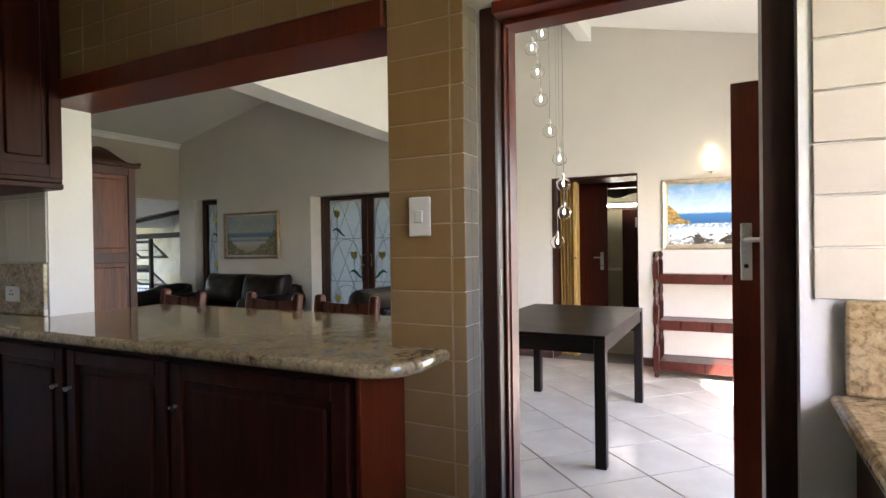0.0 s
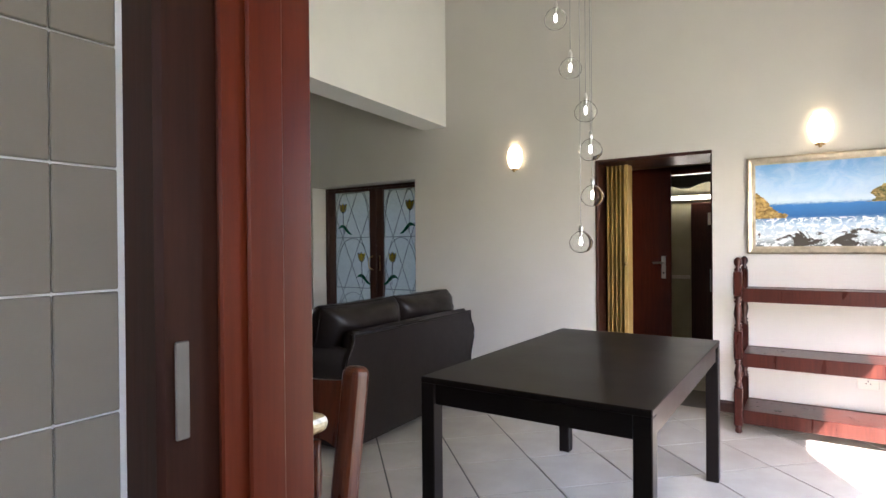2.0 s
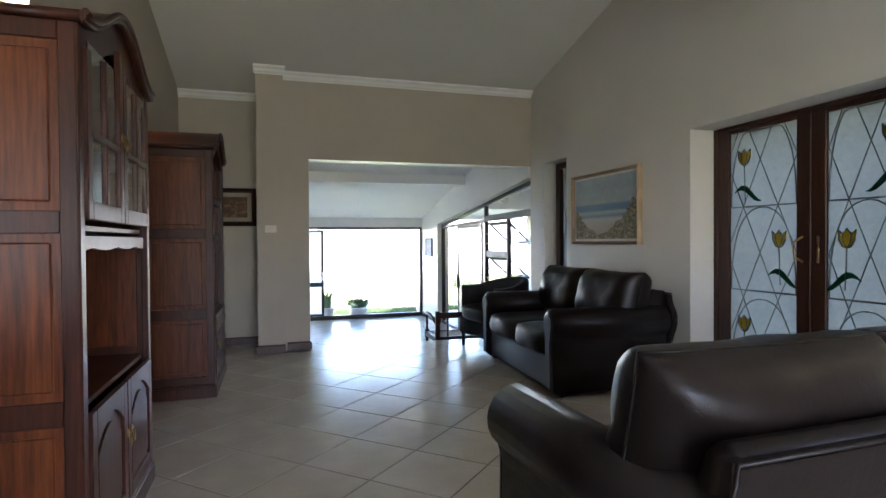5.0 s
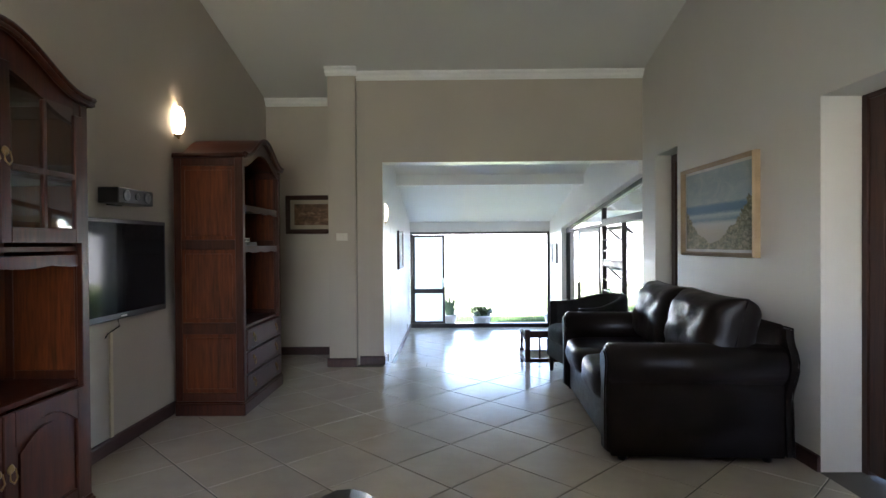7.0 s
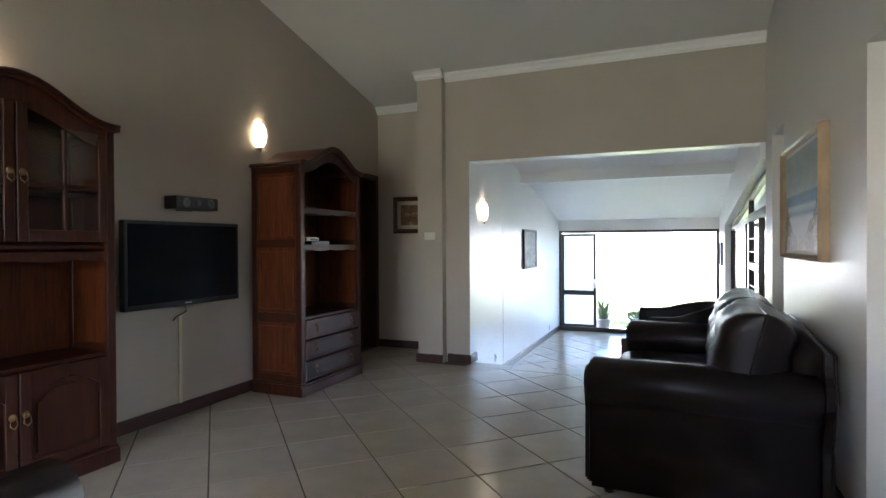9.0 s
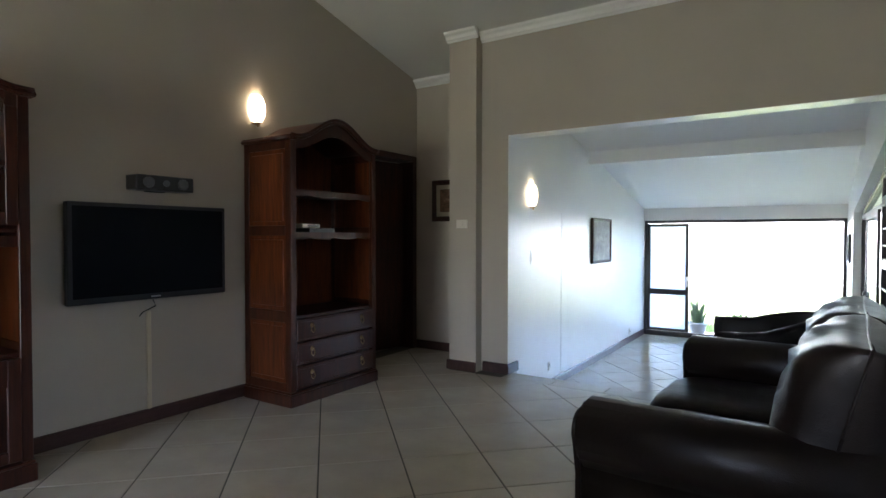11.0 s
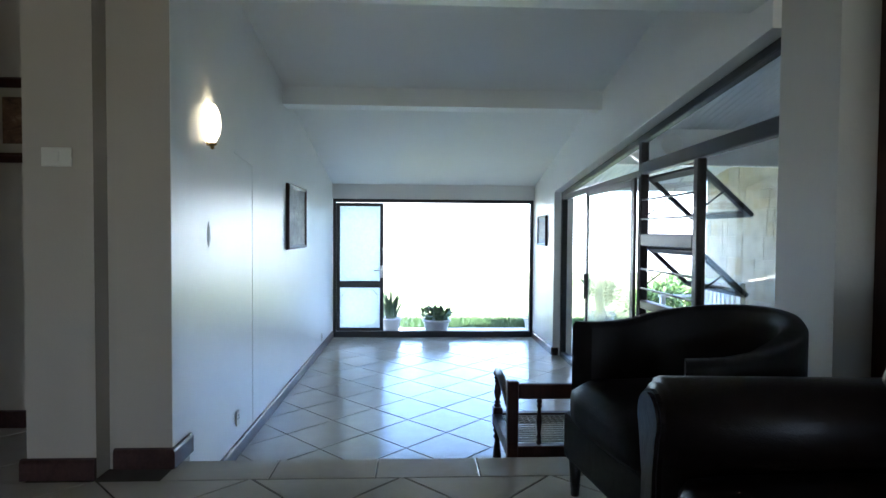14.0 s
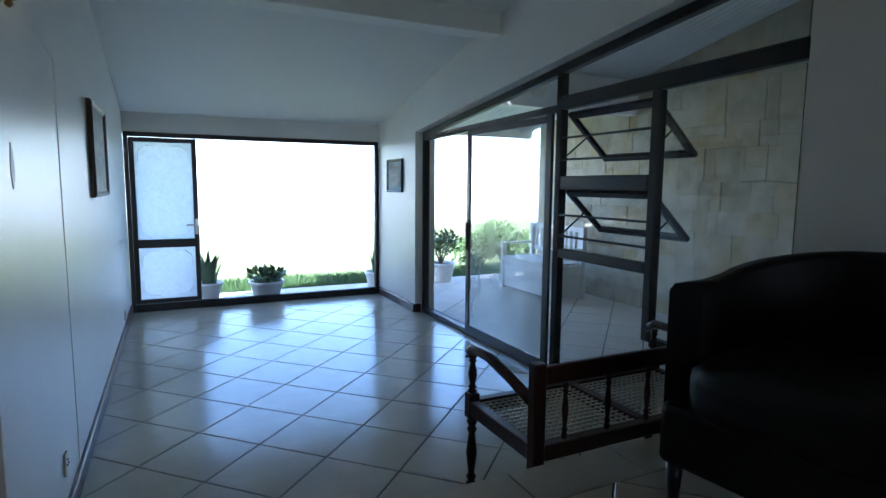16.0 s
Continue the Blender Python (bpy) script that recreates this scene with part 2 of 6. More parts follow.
def granite():
    k = Mat("granite")
    v = k.coords()
    n1 = k.noise(v, 16.0, 8.0, 0.7, 0.8)
    n2 = k.noise(v, 70.0, 5.0, 0.7, 0.3)
    vo = k.n.new("ShaderNodeTexVoronoi")
    vo.inputs["Scale"].default_value = 90.0
    k.link(v, vo.inputs["Vector"])
    c = k.ramp(n1, [(0.34, (0.05, 0.035, 0.02)), (0.44, (0.26, 0.17, 0.08)), (0.56, (0.42, 0.31, 0.17)), (0.68, (0.46, 0.345, 0.185))])
    c = k.mix(0.45, c, k.ramp(n2, [(0.36, (0.03, 0.025, 0.02)), (0.5, (0.36, 0.26, 0.14)), (0.66, (0.48, 0.375, 0.215))]))
    k.color(c)
    k.p.inputs["Roughness"].default_value = 0.09
    return k.m


M_GRANITE = granite()


def glass(name, rough=0.0, tint=(0.96, 0.98, 0.97)):
    k = Mat(name)
    k.color(tint)
    k.p.inputs["Roughness"].default_value = rough
    k.p.inputs["Transmission Weight"].default_value = 1.0
    k.p.inputs["IOR"].default_value = 1.45
    return k.m


M_GLASS = glass("clear_glass")
M_GLOBE = glass("thin_blown_glass", 0.0, (0.98, 0.99, 0.98))
M_GLOBE.node_tree.nodes["Principled BSDF"].inputs["IOR"].default_value = 1.18



def leaded(name, c, mixv=0.55):
    """Obscure glass that spreads the daylight behind it."""
    k = Mat(name)
    v = k.coords()
    n1 = k.noise(v, 26.0, 5.0, 0.6, 0.8)
    col = k.ramp(n1, [(0.3, tuple(x * 0.86 for x in c)), (0.7, c)])
    tr = k.n.new("ShaderNodeBsdfTranslucent")
    k.link(col, tr.inputs[0])
    k.color(col)
    k.p.inputs["Roughness"].default_value = 0.18
    mx = k.n.new("ShaderNodeMixShader")
    mx.inputs[0].default_value = mixv
    k.link(k.p.outputs[0], mx.inputs[1])
    k.link(tr.outputs[0], mx.inputs[2])
    k.link(mx.outputs[0], k.n["Material Output"].inputs[0])
    k.bump(n1, 0.25, 0.003)
    return k.m


M_FROST = leaded("frosted_sheet_glass", (0.70, 0.75, 0.78), 0.75)
M_OBSCURE = leaded("obscure_glass", (0.33, 0.325, 0.30), 0.75)


def hazy():
    """Clear glass mixed with a pale translucent film that varies in patches."""
    k = Mat("hazy_glass")
    n1 = k.noise(k.coords(), 1.6, 4.0, 0.6, 0.4)
    k.color((0.96, 0.98, 0.97))
    k.p.inputs["Roughness"].default_value = 0.0
    k.p.inputs["Transmission Weight"].default_value = 1.0
    tr = k.n.new("ShaderNodeBsdfTranslucent")
    tr.inputs[0].default_value = (0.75, 0.80, 0.80, 1)
    mx = k.n.new("ShaderNodeMixShader")
    k.link(k.ramp(n1, [(0.3, (0.16, 0.16, 0.16)), (0.7, (0.34, 0.34, 0.34))]), mx.inputs[0])
    k.link(k.p.outputs[0], mx.inputs[1])
    k.link(tr.outputs[0], mx.inputs[2])
    k.link(mx.outputs[0], k.n["Material Output"].inputs[0])
    return k.m


M_HAZY = hazy()
M_YELLOW = leaded("yellow_glass", (0.62, 0.46, 0.06), 0.7)
M_GREEN = leaded("green_glass", (0.012, 0.10, 0.05), 0.6)
M_LEAD = plain("lead_came", (0.13, 0.135, 0.13), 0.5, 0.6, var=0.2, bump=0.05)


def lamp_shade(name, c, strength):
    k = Mat(name)
    v = k.coords()
    n1 = k.noise(v, 18.0, 3.0)
    k.color(k.ramp(n1, [(0.3, (0.8, 0.72, 0.55)), (0.7, (0.9, 0.84, 0.7))]))
    k.p.inputs["Emission Color"].default_value = (*c, 1)
    k.p.inputs["Emission Strength"].default_value = strength
    k.p.inputs["Roughness"].default_value = 0.3
    return k.m


M_SHADE = lamp_shade("lit_glass_shade", (1.0, 0.80, 0.45), 0.6)
M_SPARK = lamp_shade("lamp_filament", (1.0, 0.93, 0.8), 2.5)
M_STRIP = lamp_shade("lit_strip", (1.0, 0.93, 0.75), 3.0)

# ---- structure ----
YN, YT, XO = 6.54, 2.60, -7.56         # living north face, TV wall face, opening wall face


def ceil_living(x):
    return 2.94 + 0.237 * (x + 7.5)


def ceil_dining(x):
    return 3.56 - 0.233 * (x + 0.95)


def ceil_sun(x):
    return 1.62 + 0.21 * (x + 12.5)


FS = -0.38                              # sunroom floor
UP = 0.12                               # walls end inside the roof slab


def gable_wall(bm, x0, x1, y0, y1, z0, top):
    prism(bm, [(x0, z0), (x1, z0), (x1, top(x1) + UP), (x0, top(x0) + UP)], "y", y0, y1)


# north wall of living and dining room
bm = bmesh.new()
NB = 7.10
for x0, x1, z0 in ((-7.57, -7.22, 0), (-7.22, -6.71, 2.025), (-6.71, -4.88, 0), (-4.88, -3.37, 1.968), (-3.37, -3.15, 0)):
    gable_wall(bm, x0, x1, YN, NB, z0, ceil_living)
for x0, x1, z0 in ((-3.15, -1.47, 0), (-1.47, -0.565, 1.985), (-0.565, 1.3, 0)):
    gable_wall(bm, x0, x1, YN, NB, z0, ceil_dining)
box(bm, -7.22, YN, 0, -6.71, NB, 0.25)
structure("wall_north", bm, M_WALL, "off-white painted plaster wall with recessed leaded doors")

# wall with the wide opening to the sunroom, its pier and column
bm = bmesh.new()
t = ceil_living(-7.6) + UP
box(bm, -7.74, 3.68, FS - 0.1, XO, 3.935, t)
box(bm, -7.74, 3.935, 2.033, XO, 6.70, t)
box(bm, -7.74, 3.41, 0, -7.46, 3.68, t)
structure("wall_opening", bm, M_WALLSHADE, "plaster wall with a wide square opening, shade in its colour")
# thin lining added in brighter gloss paint so reveal and soffit look lit
bm = bmesh.new()
box(bm, -7.744, 3.934, 0.086, XO - 0.002, 3.938, 2.029)
box(bm, -7.744, 3.934, 2.029, XO - 0.002, 6.539, 2.034)
structure("trim_opening", bm, M_GLOSS, "glossy lining of the opening, painted white to read as lit")
bm = bmesh.new()
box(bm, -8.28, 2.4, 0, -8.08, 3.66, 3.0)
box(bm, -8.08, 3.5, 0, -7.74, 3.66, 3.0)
structure("wall_alcove", bm, M_WALLSHADE, "shade-toned plaster wall of a small alcove")

# TV wall
bm = bmesh.new()
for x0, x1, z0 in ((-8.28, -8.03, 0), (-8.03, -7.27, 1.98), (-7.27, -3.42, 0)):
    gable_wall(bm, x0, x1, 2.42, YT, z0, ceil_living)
structure("wall_tv", bm, M_WALLSHADE, "shade-toned plaster wall behind the television")

# kitchen and dining partition
YK, YK2 = 1.99, 2.2
bm = bmesh.new()
gable_wall(bm, -3.62, -3.15, YK, YK2, 0, ceil_living)
for x0, x1, z0 in ((-3.15, -2.6, 0), (-2.6, -0.684, 2.06), (-0.684, -0.424, 0), (-0.424, 0.42, 2.0), (0.42, 1.5, 0)):
    gable_wall(bm, x0, x1, YK, YK2, z0, ceil_dining)
box(bm, -0.424, 2.10, 0, -0.41, YK2, 2.0)
box(bm, -2.6, YK + 0.1, 0, -0.684, YK2, 0.9)
structure("wall_kitchen", bm, M_WALLW, "plaster partition between kitchen and dining room")
bm = bmesh.new()
gable_wall(bm, -3.62, -3.42, YK2, YT - 0.18, 0, ceil_living)
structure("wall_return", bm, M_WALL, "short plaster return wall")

# dining east wall with its window, kitchen shell
bm = bmesh.new()
h = ceil_dining(1.2) + UP
box(bm, 1.1, YK2, 0, 1.3, 3.3, h)
box(bm, 1.1, 5.35, 0, 1.3, YN, h)
box(bm, 1.1, 3.3, 2.0, 1.3, 5.35, h)
structure("wall_east", bm, M_WALLW, "white plaster wall with a glazed opening")
bm = bmesh.new()
box(bm, 1.3, -1.8, 0, 1.5, YK, 1.1)
box(bm, 1.3, -1.8, 2.05, 1.5, YK, 2.7)
box(bm, 1.3, -1.8, 1.1, 1.5, 0.5, 2.05)
box(bm, 1.3, 1.5, 1.1, 1.5, YK, 2.05)
structure("wall_kitchen_east", bm, M_WALLW, "kitchen wall with a window over the worktop")
bm = bmesh.new()
box(bm, -3.4, -2.0, 0, 1.5, -1.8, 2.7)
box(bm, -3.4, -1.8, 0, -3.2, YK2, 2.7)
structure("wall_kitchen_back", bm, M_WALLW, "plain kitchen walls")
bm = bmesh.new()
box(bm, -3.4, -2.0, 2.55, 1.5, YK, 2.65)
structure("ceiling_kitchen", bm, M_CEILDIM, "flat white kitchen ceiling")

# downstand wall under the ridge
bm = bmesh.new()
vs = prism(bm, [(-3.26, 2.455), (-2.98, 2.455), (-2.98, ceil_dining(-2.98) + 0.05), (-3.26, ceil_living(-3.26) + 0.05)], "y", YK2, YN)
for v in vs:
    if v.co.z < 2.6:
        v.co.z += 0.03 * (YN - v.co.y)
structure("beam_ridge", bm, M_WALLW, "deep white plaster beam under the ridge")
bm = bmesh.new()
prism(bm, [(-1.18, ceil_dining(-1.18) - 0.16), (-1.02, ceil_dining(-1.02) - 0.16), (-1.02, ceil_dining(-1.02) + 0.02), (-1.18, ceil_dining(-1.18) + 0.02)], "y", YK2, YN)
structure("beam_dining", bm, M_CEILW, "white plastered ceiling rafter")

# ceilings
bm = bmesh.new()
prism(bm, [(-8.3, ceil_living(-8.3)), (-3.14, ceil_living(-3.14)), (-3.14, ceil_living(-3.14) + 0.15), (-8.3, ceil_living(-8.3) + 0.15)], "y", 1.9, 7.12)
structure("ceiling_living", bm, M_CEILDIM, "sloping white boarded ceiling")
bm = bmesh.new()
prism(bm, [(-3.14, ceil_dining(-3.14)), (1.6, ceil_dining(1.6)), (1.6, ceil_dining(1.6) + 0.15), (-3.14, ceil_dining(-3.14) + 0.15)], "y", 1.98, 7.12)
structure("ceiling_dining", bm, M_CEILW, "sloping white dining room ceiling")
bm = bmesh.new()
prism(bm, [(-13.1, ceil_sun(-13.1)), (-7.7, ceil_sun(-7.7)), (-7.7, ceil_sun(-7.7) + 0.14), (-13.1, ceil_sun(-13.1) + 0.14)], "y", 3.6, 6.75)
structure("ceiling_sunroom", bm, M_CEILW, "sloping white sunroom ceiling")
bm = bmesh.new()
prism(bm, [(-10.0, 2.035), (-9.82, 2.035), (-9.82, ceil_sun(-9.82) + 0.02), (-10.0, ceil_sun(-10.0) + 0.02)], "y", 3.86, 6.5)
structure("beam_sunroom", bm, M_CEILW, "white painted sunroom beam")

# sunroom walls
XW = -12.5
bm = bmesh.new()
gable_wall(bm, -12.7, -7.74, 3.66, 3.86, FS - 0.1, ceil_sun)
structure("wall_sunroom_south", bm, M_GLOSS, "glossy white painted sunroom wall")


def head(x):
    return 1.46 + 0.113 * (x + 11.45)


bm = bmesh.new()
gable_wall(bm, -12.7, -11.42, 6.5, 6.72, FS - 0.1, ceil_sun)
prism(bm, [(-11.42, head(-11.42)), (-7.57, head(-7.57)), (-7.57, ceil_sun(-7.57) + 0.1), (-11.42, ceil_sun(-11.42) + 0.1)], "y", 6.5, 6.72)
structure("wall_sunroom_north", bm, M_GLOSS, "white sunroom wall over the glazing")
bm = bmesh.new()
box(bm, XW - 0.2, 3.86, 1.43, XW, 6.5, ceil_sun(XW) + 0.06)
structure("wall_sunroom_west", bm, M_WALLW, "white lintel over the garden glazing")


# cornice, skirting
def run(bm, pts, prof):
    """A moulding: profile (out, up) drawn along straight runs ((x, y, z), (x, y, z), outward)."""
    for a, b, out in pts:
        a, b, out = Vector(a), Vector(b), Vector(out)
        lo = [bm.verts.new(a + out * o + Vector((0, 0, u))) for o, u in prof]
        hi = [bm.verts.new(b + out * o + Vector((0, 0, u))) for o, u in prof]
        n = len(prof)
        fs = [bm.faces.new(lo), bm.faces.new(hi[::-1])]
        for i in range(n):
            fs.append(bm.faces.new((lo[i], hi[i], hi[(i + 1) % n], lo[(i + 1) % n])))
        bmesh.ops.recalc_face_normals(bm, faces=fs)


CORN = [(0, 0), (0.012, 0), (0.016, 0.012), (0.03, 0.02), (0.04, 0.045), (0.065, 0.062), (0.07, 0.08), (0, 0.08)]
bm = bmesh.new()
zc = ceil_living(XO) - 0.075
run(bm, [((XO, 3.68, zc), (XO, YN, zc), (1, 0, 0)), ((-7.46, 3.39, zc + 0.02), (-7.46, 3.70, zc + 0.02), (1, 0, 0)),
         ((-8.08, YT, ceil_living(-8.08) - 0.075), (-8.08, 3.41, ceil_living(-8.08) - 0.075), (1, 0, 0))], CORN)
structure("trim", bm, M_CORN, "white plaster cornice")
SK = [(0, 0), (0.018, 0), (0.018, 0.07), (0.012, 0.082), (0, 0.085)]
bm = bmesh.new()
run(bm, [((-7.57, YN, 0), (-4.88, YN, 0), (0, -1, 0)), ((-3.37, YN, 0), (-1.475, YN, 0), (0, -1, 0)), ((-0.56, YN, 0), (1.1, YN, 0), (0, -1, 0)),
         ((-7.2, YT, 0), (-3.42, YT, 0), (0, 1, 0)), ((-8.08, 2.6, 0), (-8.08, 3.41, 0), (1, 0, 0)),
         ((-7.46, 3.39, 0), (-7.46, 3.68, 0), (1, 0, 0)), ((-8.08, 3.41, 0), (-7.46, 3.41, 0), (0, -1, 0)),
         ((XO, 3.70, 0), (XO, 3.935, 0), (1, 0, 0)), ((-7.74, 3.935, 0), (-7.542, 3.935, 0), (0, 1, 0)),
         ((-12.5, 3.86, FS), (-7.78, 3.86, FS), (0, 1, 0)), ((-12.5, 6.5, FS), (-11.42, 6.5, FS), (0, -1, 0)),
         ((-11.42, 6.5, FS), (-11.42, 6.56, FS), (1, 0, 0))], SK)
structure("baseboard", bm, M_SKIRT, "dark brown skirting board")

# floors: slab with grout, tiles are laid at the end of the file
bm = bmesh.new()
box(bm, -7.605, YT - 0.2, -0.4, 1.3, 7.1, -0.004)
box(bm, -8.28, 2.2, -0.2, -7.605, 3.66, -0.004)
box(bm, -3.4, -2.0, -0.2, 1.5, YT - 0.2, -0.004)
structure("floor", bm, M_GROUT, "cream ceramic floor tiles laid diagonally")
bm = bmesh.new()
box(bm, -12.72, 3.7, FS - 0.2, -7.57, 6.75, FS - 0.004)
structure("floor_sunroom", bm, M_GROUT, "cream ceramic sunroom tiles laid diagonally")
bm = bmesh.new()
box(bm, -8.04, 3.88, FS - 0.005, -7.617, 4.85, -0.19, 0.004)
structure("step", bm, M_TILE, "tiled step down into the sunroom")


def grass_material():
    k = Mat("lawn")
    v = k.coords()
    a, b = k.noise(v, 0.35, 5.0), k.noise(v, 60.0, 4.0, 0.7)
    c = k.ramp(b, [(0.3, (0.10, 0.13, 0.035)), (0.7, (0.17, 0.20, 0.065))])
    k.color(k.mix(a, c, (0.20, 0.21, 0.08)))
    k.p.inputs["Roughness"].default_value = 0.8
    k.bump(b, 0.6, 0.03)
    return k.m


M_LAWN = grass_material()
bm = bmesh.new()
box(bm, -500, -500, -0.9, 500, 500, -0.47)
structure("ground", bm, M_LAWN, "green garden lawn reaching the horizon")
# white backdrop, added to give the blown-out glare above the lawn
bm = bmesh.new()
box(bm, -26.2, -30, -0.9, -26.0, 45, 1.9)
structure("wall_glare_backdrop", bm, M_WALLW, "white backdrop added for the glare beyond the lawn")

# ---- windows and doors of the setting ----


def bar(bm, a, b, w, dpt):
    """A square bar from a to b in the plane of a wall along x; w across, dpt through the wall."""
    a, b = Vector(a), Vector(b)
    way = b - a
    n = way.length
    ang = math.atan2(way.z, way.x)
    m = Matrix.Translation((a + b) / 2) @ Matrix.Rotation(-ang, 4, "Y")
    box(bm, -n / 2, -dpt / 2, -w / 2, n / 2, dpt / 2, w / 2, min(w, dpt) * 0.12, 1, m)


def pane(name, x0, y0, z0, x1, y1, z1, material, parent, label=""):
    bm = bmesh.new()
    box(bm, x0, y0, z0, x1, y1, z1)
    ob = part(name, bm, material, parent, label)
    ob.visible_shadow = False
    return ob


def leaf_shape(bm, cx, cz, size, flip, y):
    """A waving leaf of coloured glass."""
    top, bot = [], []
    for i in range(9):
        f = i / 8
        x = (f - 0.5) * 2.0 * size
        z = math.sin(f * math.pi * 1.6) * size * 0.35 - f * size * 0.25
        w = math.sin(f * math.pi) * size * 0.20
        top.append((cx + flip * x, cz + z + w))
        bot.append((cx + flip * x, cz + z - w))
    prism(bm, top[:-1] + bot[:0:-1], "y", y - 0.004, y + 0.004)


def tulip(bm, cx, cz, s, y):
    pts = [(-0.5, 0.55), (-0.25, 0.30), (0, 0.62), (0.25, 0.30), (0.5, 0.55), (0.46, 0.0), (0.26, -0.38), (0, -0.5), (-0.26, -0.38), (-0.46, 0.0)]
    prism(bm, [(cx + a * s, cz + b * s) for a, b in pts], "y", y - 0.004, y + 0.004)


ZB = 1.375                              # upper bar of the leaded panes


def leaded_pane(parent, x0, x1, z0, z1, y, flip, tulips):
    """Obscure glass with lead cames, yellow tulips and green leaves."""
    g = pane("pane", x0, y - 0.003, z0, x1, y + 0.003, z1, M_OBSCURE, parent, "frosted glass with lead lattice")
    w, hgt = x1 - x0, z1 - z0
    yy = y - 0.006
    n = 0
    step = w * 0.52
    slope = 0.3225 / (step / 2)
    for sgn in (1, -1):
        for k in range(-8, 9):
            # a line through the upper bar, clipped to the pane
            xs = x0 + (0.21 if flip > 0 else 0.27) * w + k * step
            zs = [ZB + (xe - xs) * slope * sgn for xe in (x0, x1)]
            lo, hi = max(min(zs), z0), min(max(zs), z1)
            if hi - lo > 0.05:
                bm = bmesh.new()
                tube(bm, [(xs + sgn * (lo - ZB) / slope, yy, lo), (xs + sgn * (hi - ZB) / slope, yy, hi)], 0.0034, 6)
                part("lead_came", bm, M_LEAD, g)
    for zb in (ZB, 0.785):
        if z0 < zb < z1:
            bm = bmesh.new()
            box(bm, x0, yy - 0.004, zb - 0.005, x1, yy + 0.004, zb + 0.005)
            part("lead_came", bm, M_LEAD, g)
    for zb, hh in ((ZB, 0.60), (0.785, 0.58), (0.15, 0.58)):
        for side in (-1, 1):
            bm = bmesh.new()
            pts = []
            for i in range(13):
                f = i / 12
                xx = (x0 + x1) / 2 + side * (w / 2 - 0.01) * math.sin(f * math.pi * 0.5) * (1 if i else 0)
                pts.append((xx, yy - 0.002, min(z1 - 0.01, zb + hh * (1 - f ** 2.2))))
            tube(bm, pts, 0.004, 6)
            part("lead_came", bm, M_LEAD, g)
    for fx, zc in tulips:
        cx = x0 + w * fx
        bm = bmesh.new()
        tulip(bm, cx, zc, 0.105, yy)
        part("flower_glass", bm, M_YELLOW, g, "yellow glass tulip")
        bm = bmesh.new()
        pts = [(-0.5, 0.55), (-0.25, 0.30), (0, 0.62), (0.25, 0.30), (0.5, 0.55), (0.46, 0.0), (0.26, -0.38), (0, -0.5), (-0.26, -0.38), (-0.46, 0.0), (-0.5, 0.55)]
        tube(bm, [(cx + a * 0.105, yy - 0.004, zc + b * 0.105) for a, b in pts], 0.0045, 6)
        tube(bm, [(cx - 0.026, yy - 0.004, zc + 0.03), (cx - 0.02, yy - 0.004, zc - 0.02), (cx, yy - 0.004, zc - 0.05)], 0.003, 6)
        tube(bm, [(cx + 0.026, yy - 0.004, zc + 0.03), (cx + 0.02, yy - 0.004, zc - 0.02), (cx, yy - 0.004, zc - 0.05)], 0.003, 6)
        tube(bm, [(cx, yy - 0.004, zc - 0.05), (cx + 0.01 * flip, yy - 0.004, zc - 0.3)], 0.004, 6)
        part("lead_came", bm, M_LEAD, g)
        bm = bmesh.new()
        leaf_shape(bm, cx + flip * 0.03, zc - 0.24, 0.115, flip, yy - 0.003)
        part("leaf_glass", bm, M_GREEN, g, "dark green glass leaf")
    return g


# pair of leaded garden doors in the north recess
YD = 6.78
door = thing("door_1", None, "closed dark wooden double doors with leaded tulip glass", "door", "", "structure")
for nm, b in (("door_frame", (-4.879, YD - 0.03, 0, -4.835, YD + 0.06, 1.967)), ("door_frame", (-3.405, YD - 0.03, 0, -3.371, YD + 0.06, 1.967)), ("door_frame", (-4.835, YD - 0.03, 1.94, -3.405, YD + 0.06, 1.967))):
    bm = bmesh.new()
    box(bm, *b, 0.004)
    part(nm, bm, M_WOODDARK, door)
for x0, x1, flip in ((-4.835, -4.086, 1), (-4.084, -3.405, -1)):
    lf = thing("door_leaf")
    lf.parent = door
    for b in ((x0, YD - 0.022, 0.02, x0 + 0.1, YD + 0.022, 1.94), (x1 - 0.1, YD - 0.022, 0.02, x1, YD + 0.022, 1.94),
              (x0 + 0.1, YD - 0.022, 1.91, x1 - 0.1, YD + 0.022, 1.94), (x0 + 0.1, YD - 0.022, 0.02, x1 - 0.1, YD + 0.022, 0.16)):
        bm = bmesh.new()
        box(bm, *b, 0.004)
        part("door_rail", bm, M_WOODDARK, lf)
    tl = [(0.23, 1.72), (0.75, 1.14), (0.23, 0.54)] if flip > 0 else [(0.77, 1.72), (0.25, 1.14), (0.77, 0.54)]
    leaded_pane(door, x0 + 0.1, x1 - 0.1, 0.16, 1.91, YD, flip, tl)
    hx = x1 - 0.05 if flip > 0 else x0 + 0.05
    bm = bmesh.new()
    tube(bm, [(hx, YD - 0.025, 1.16), (hx + 0.03 * -flip, YD - 0.06, 1.13), (hx + 0.035 * -flip, YD - 0.065, 1.08), (hx + 0.03 * -flip, YD - 0.06, 1.03), (hx, YD - 0.025, 1.0)], 0.007, 8)
    part("door_handle", bm, M_BRASS, lf, "curved dark brass pull handle")

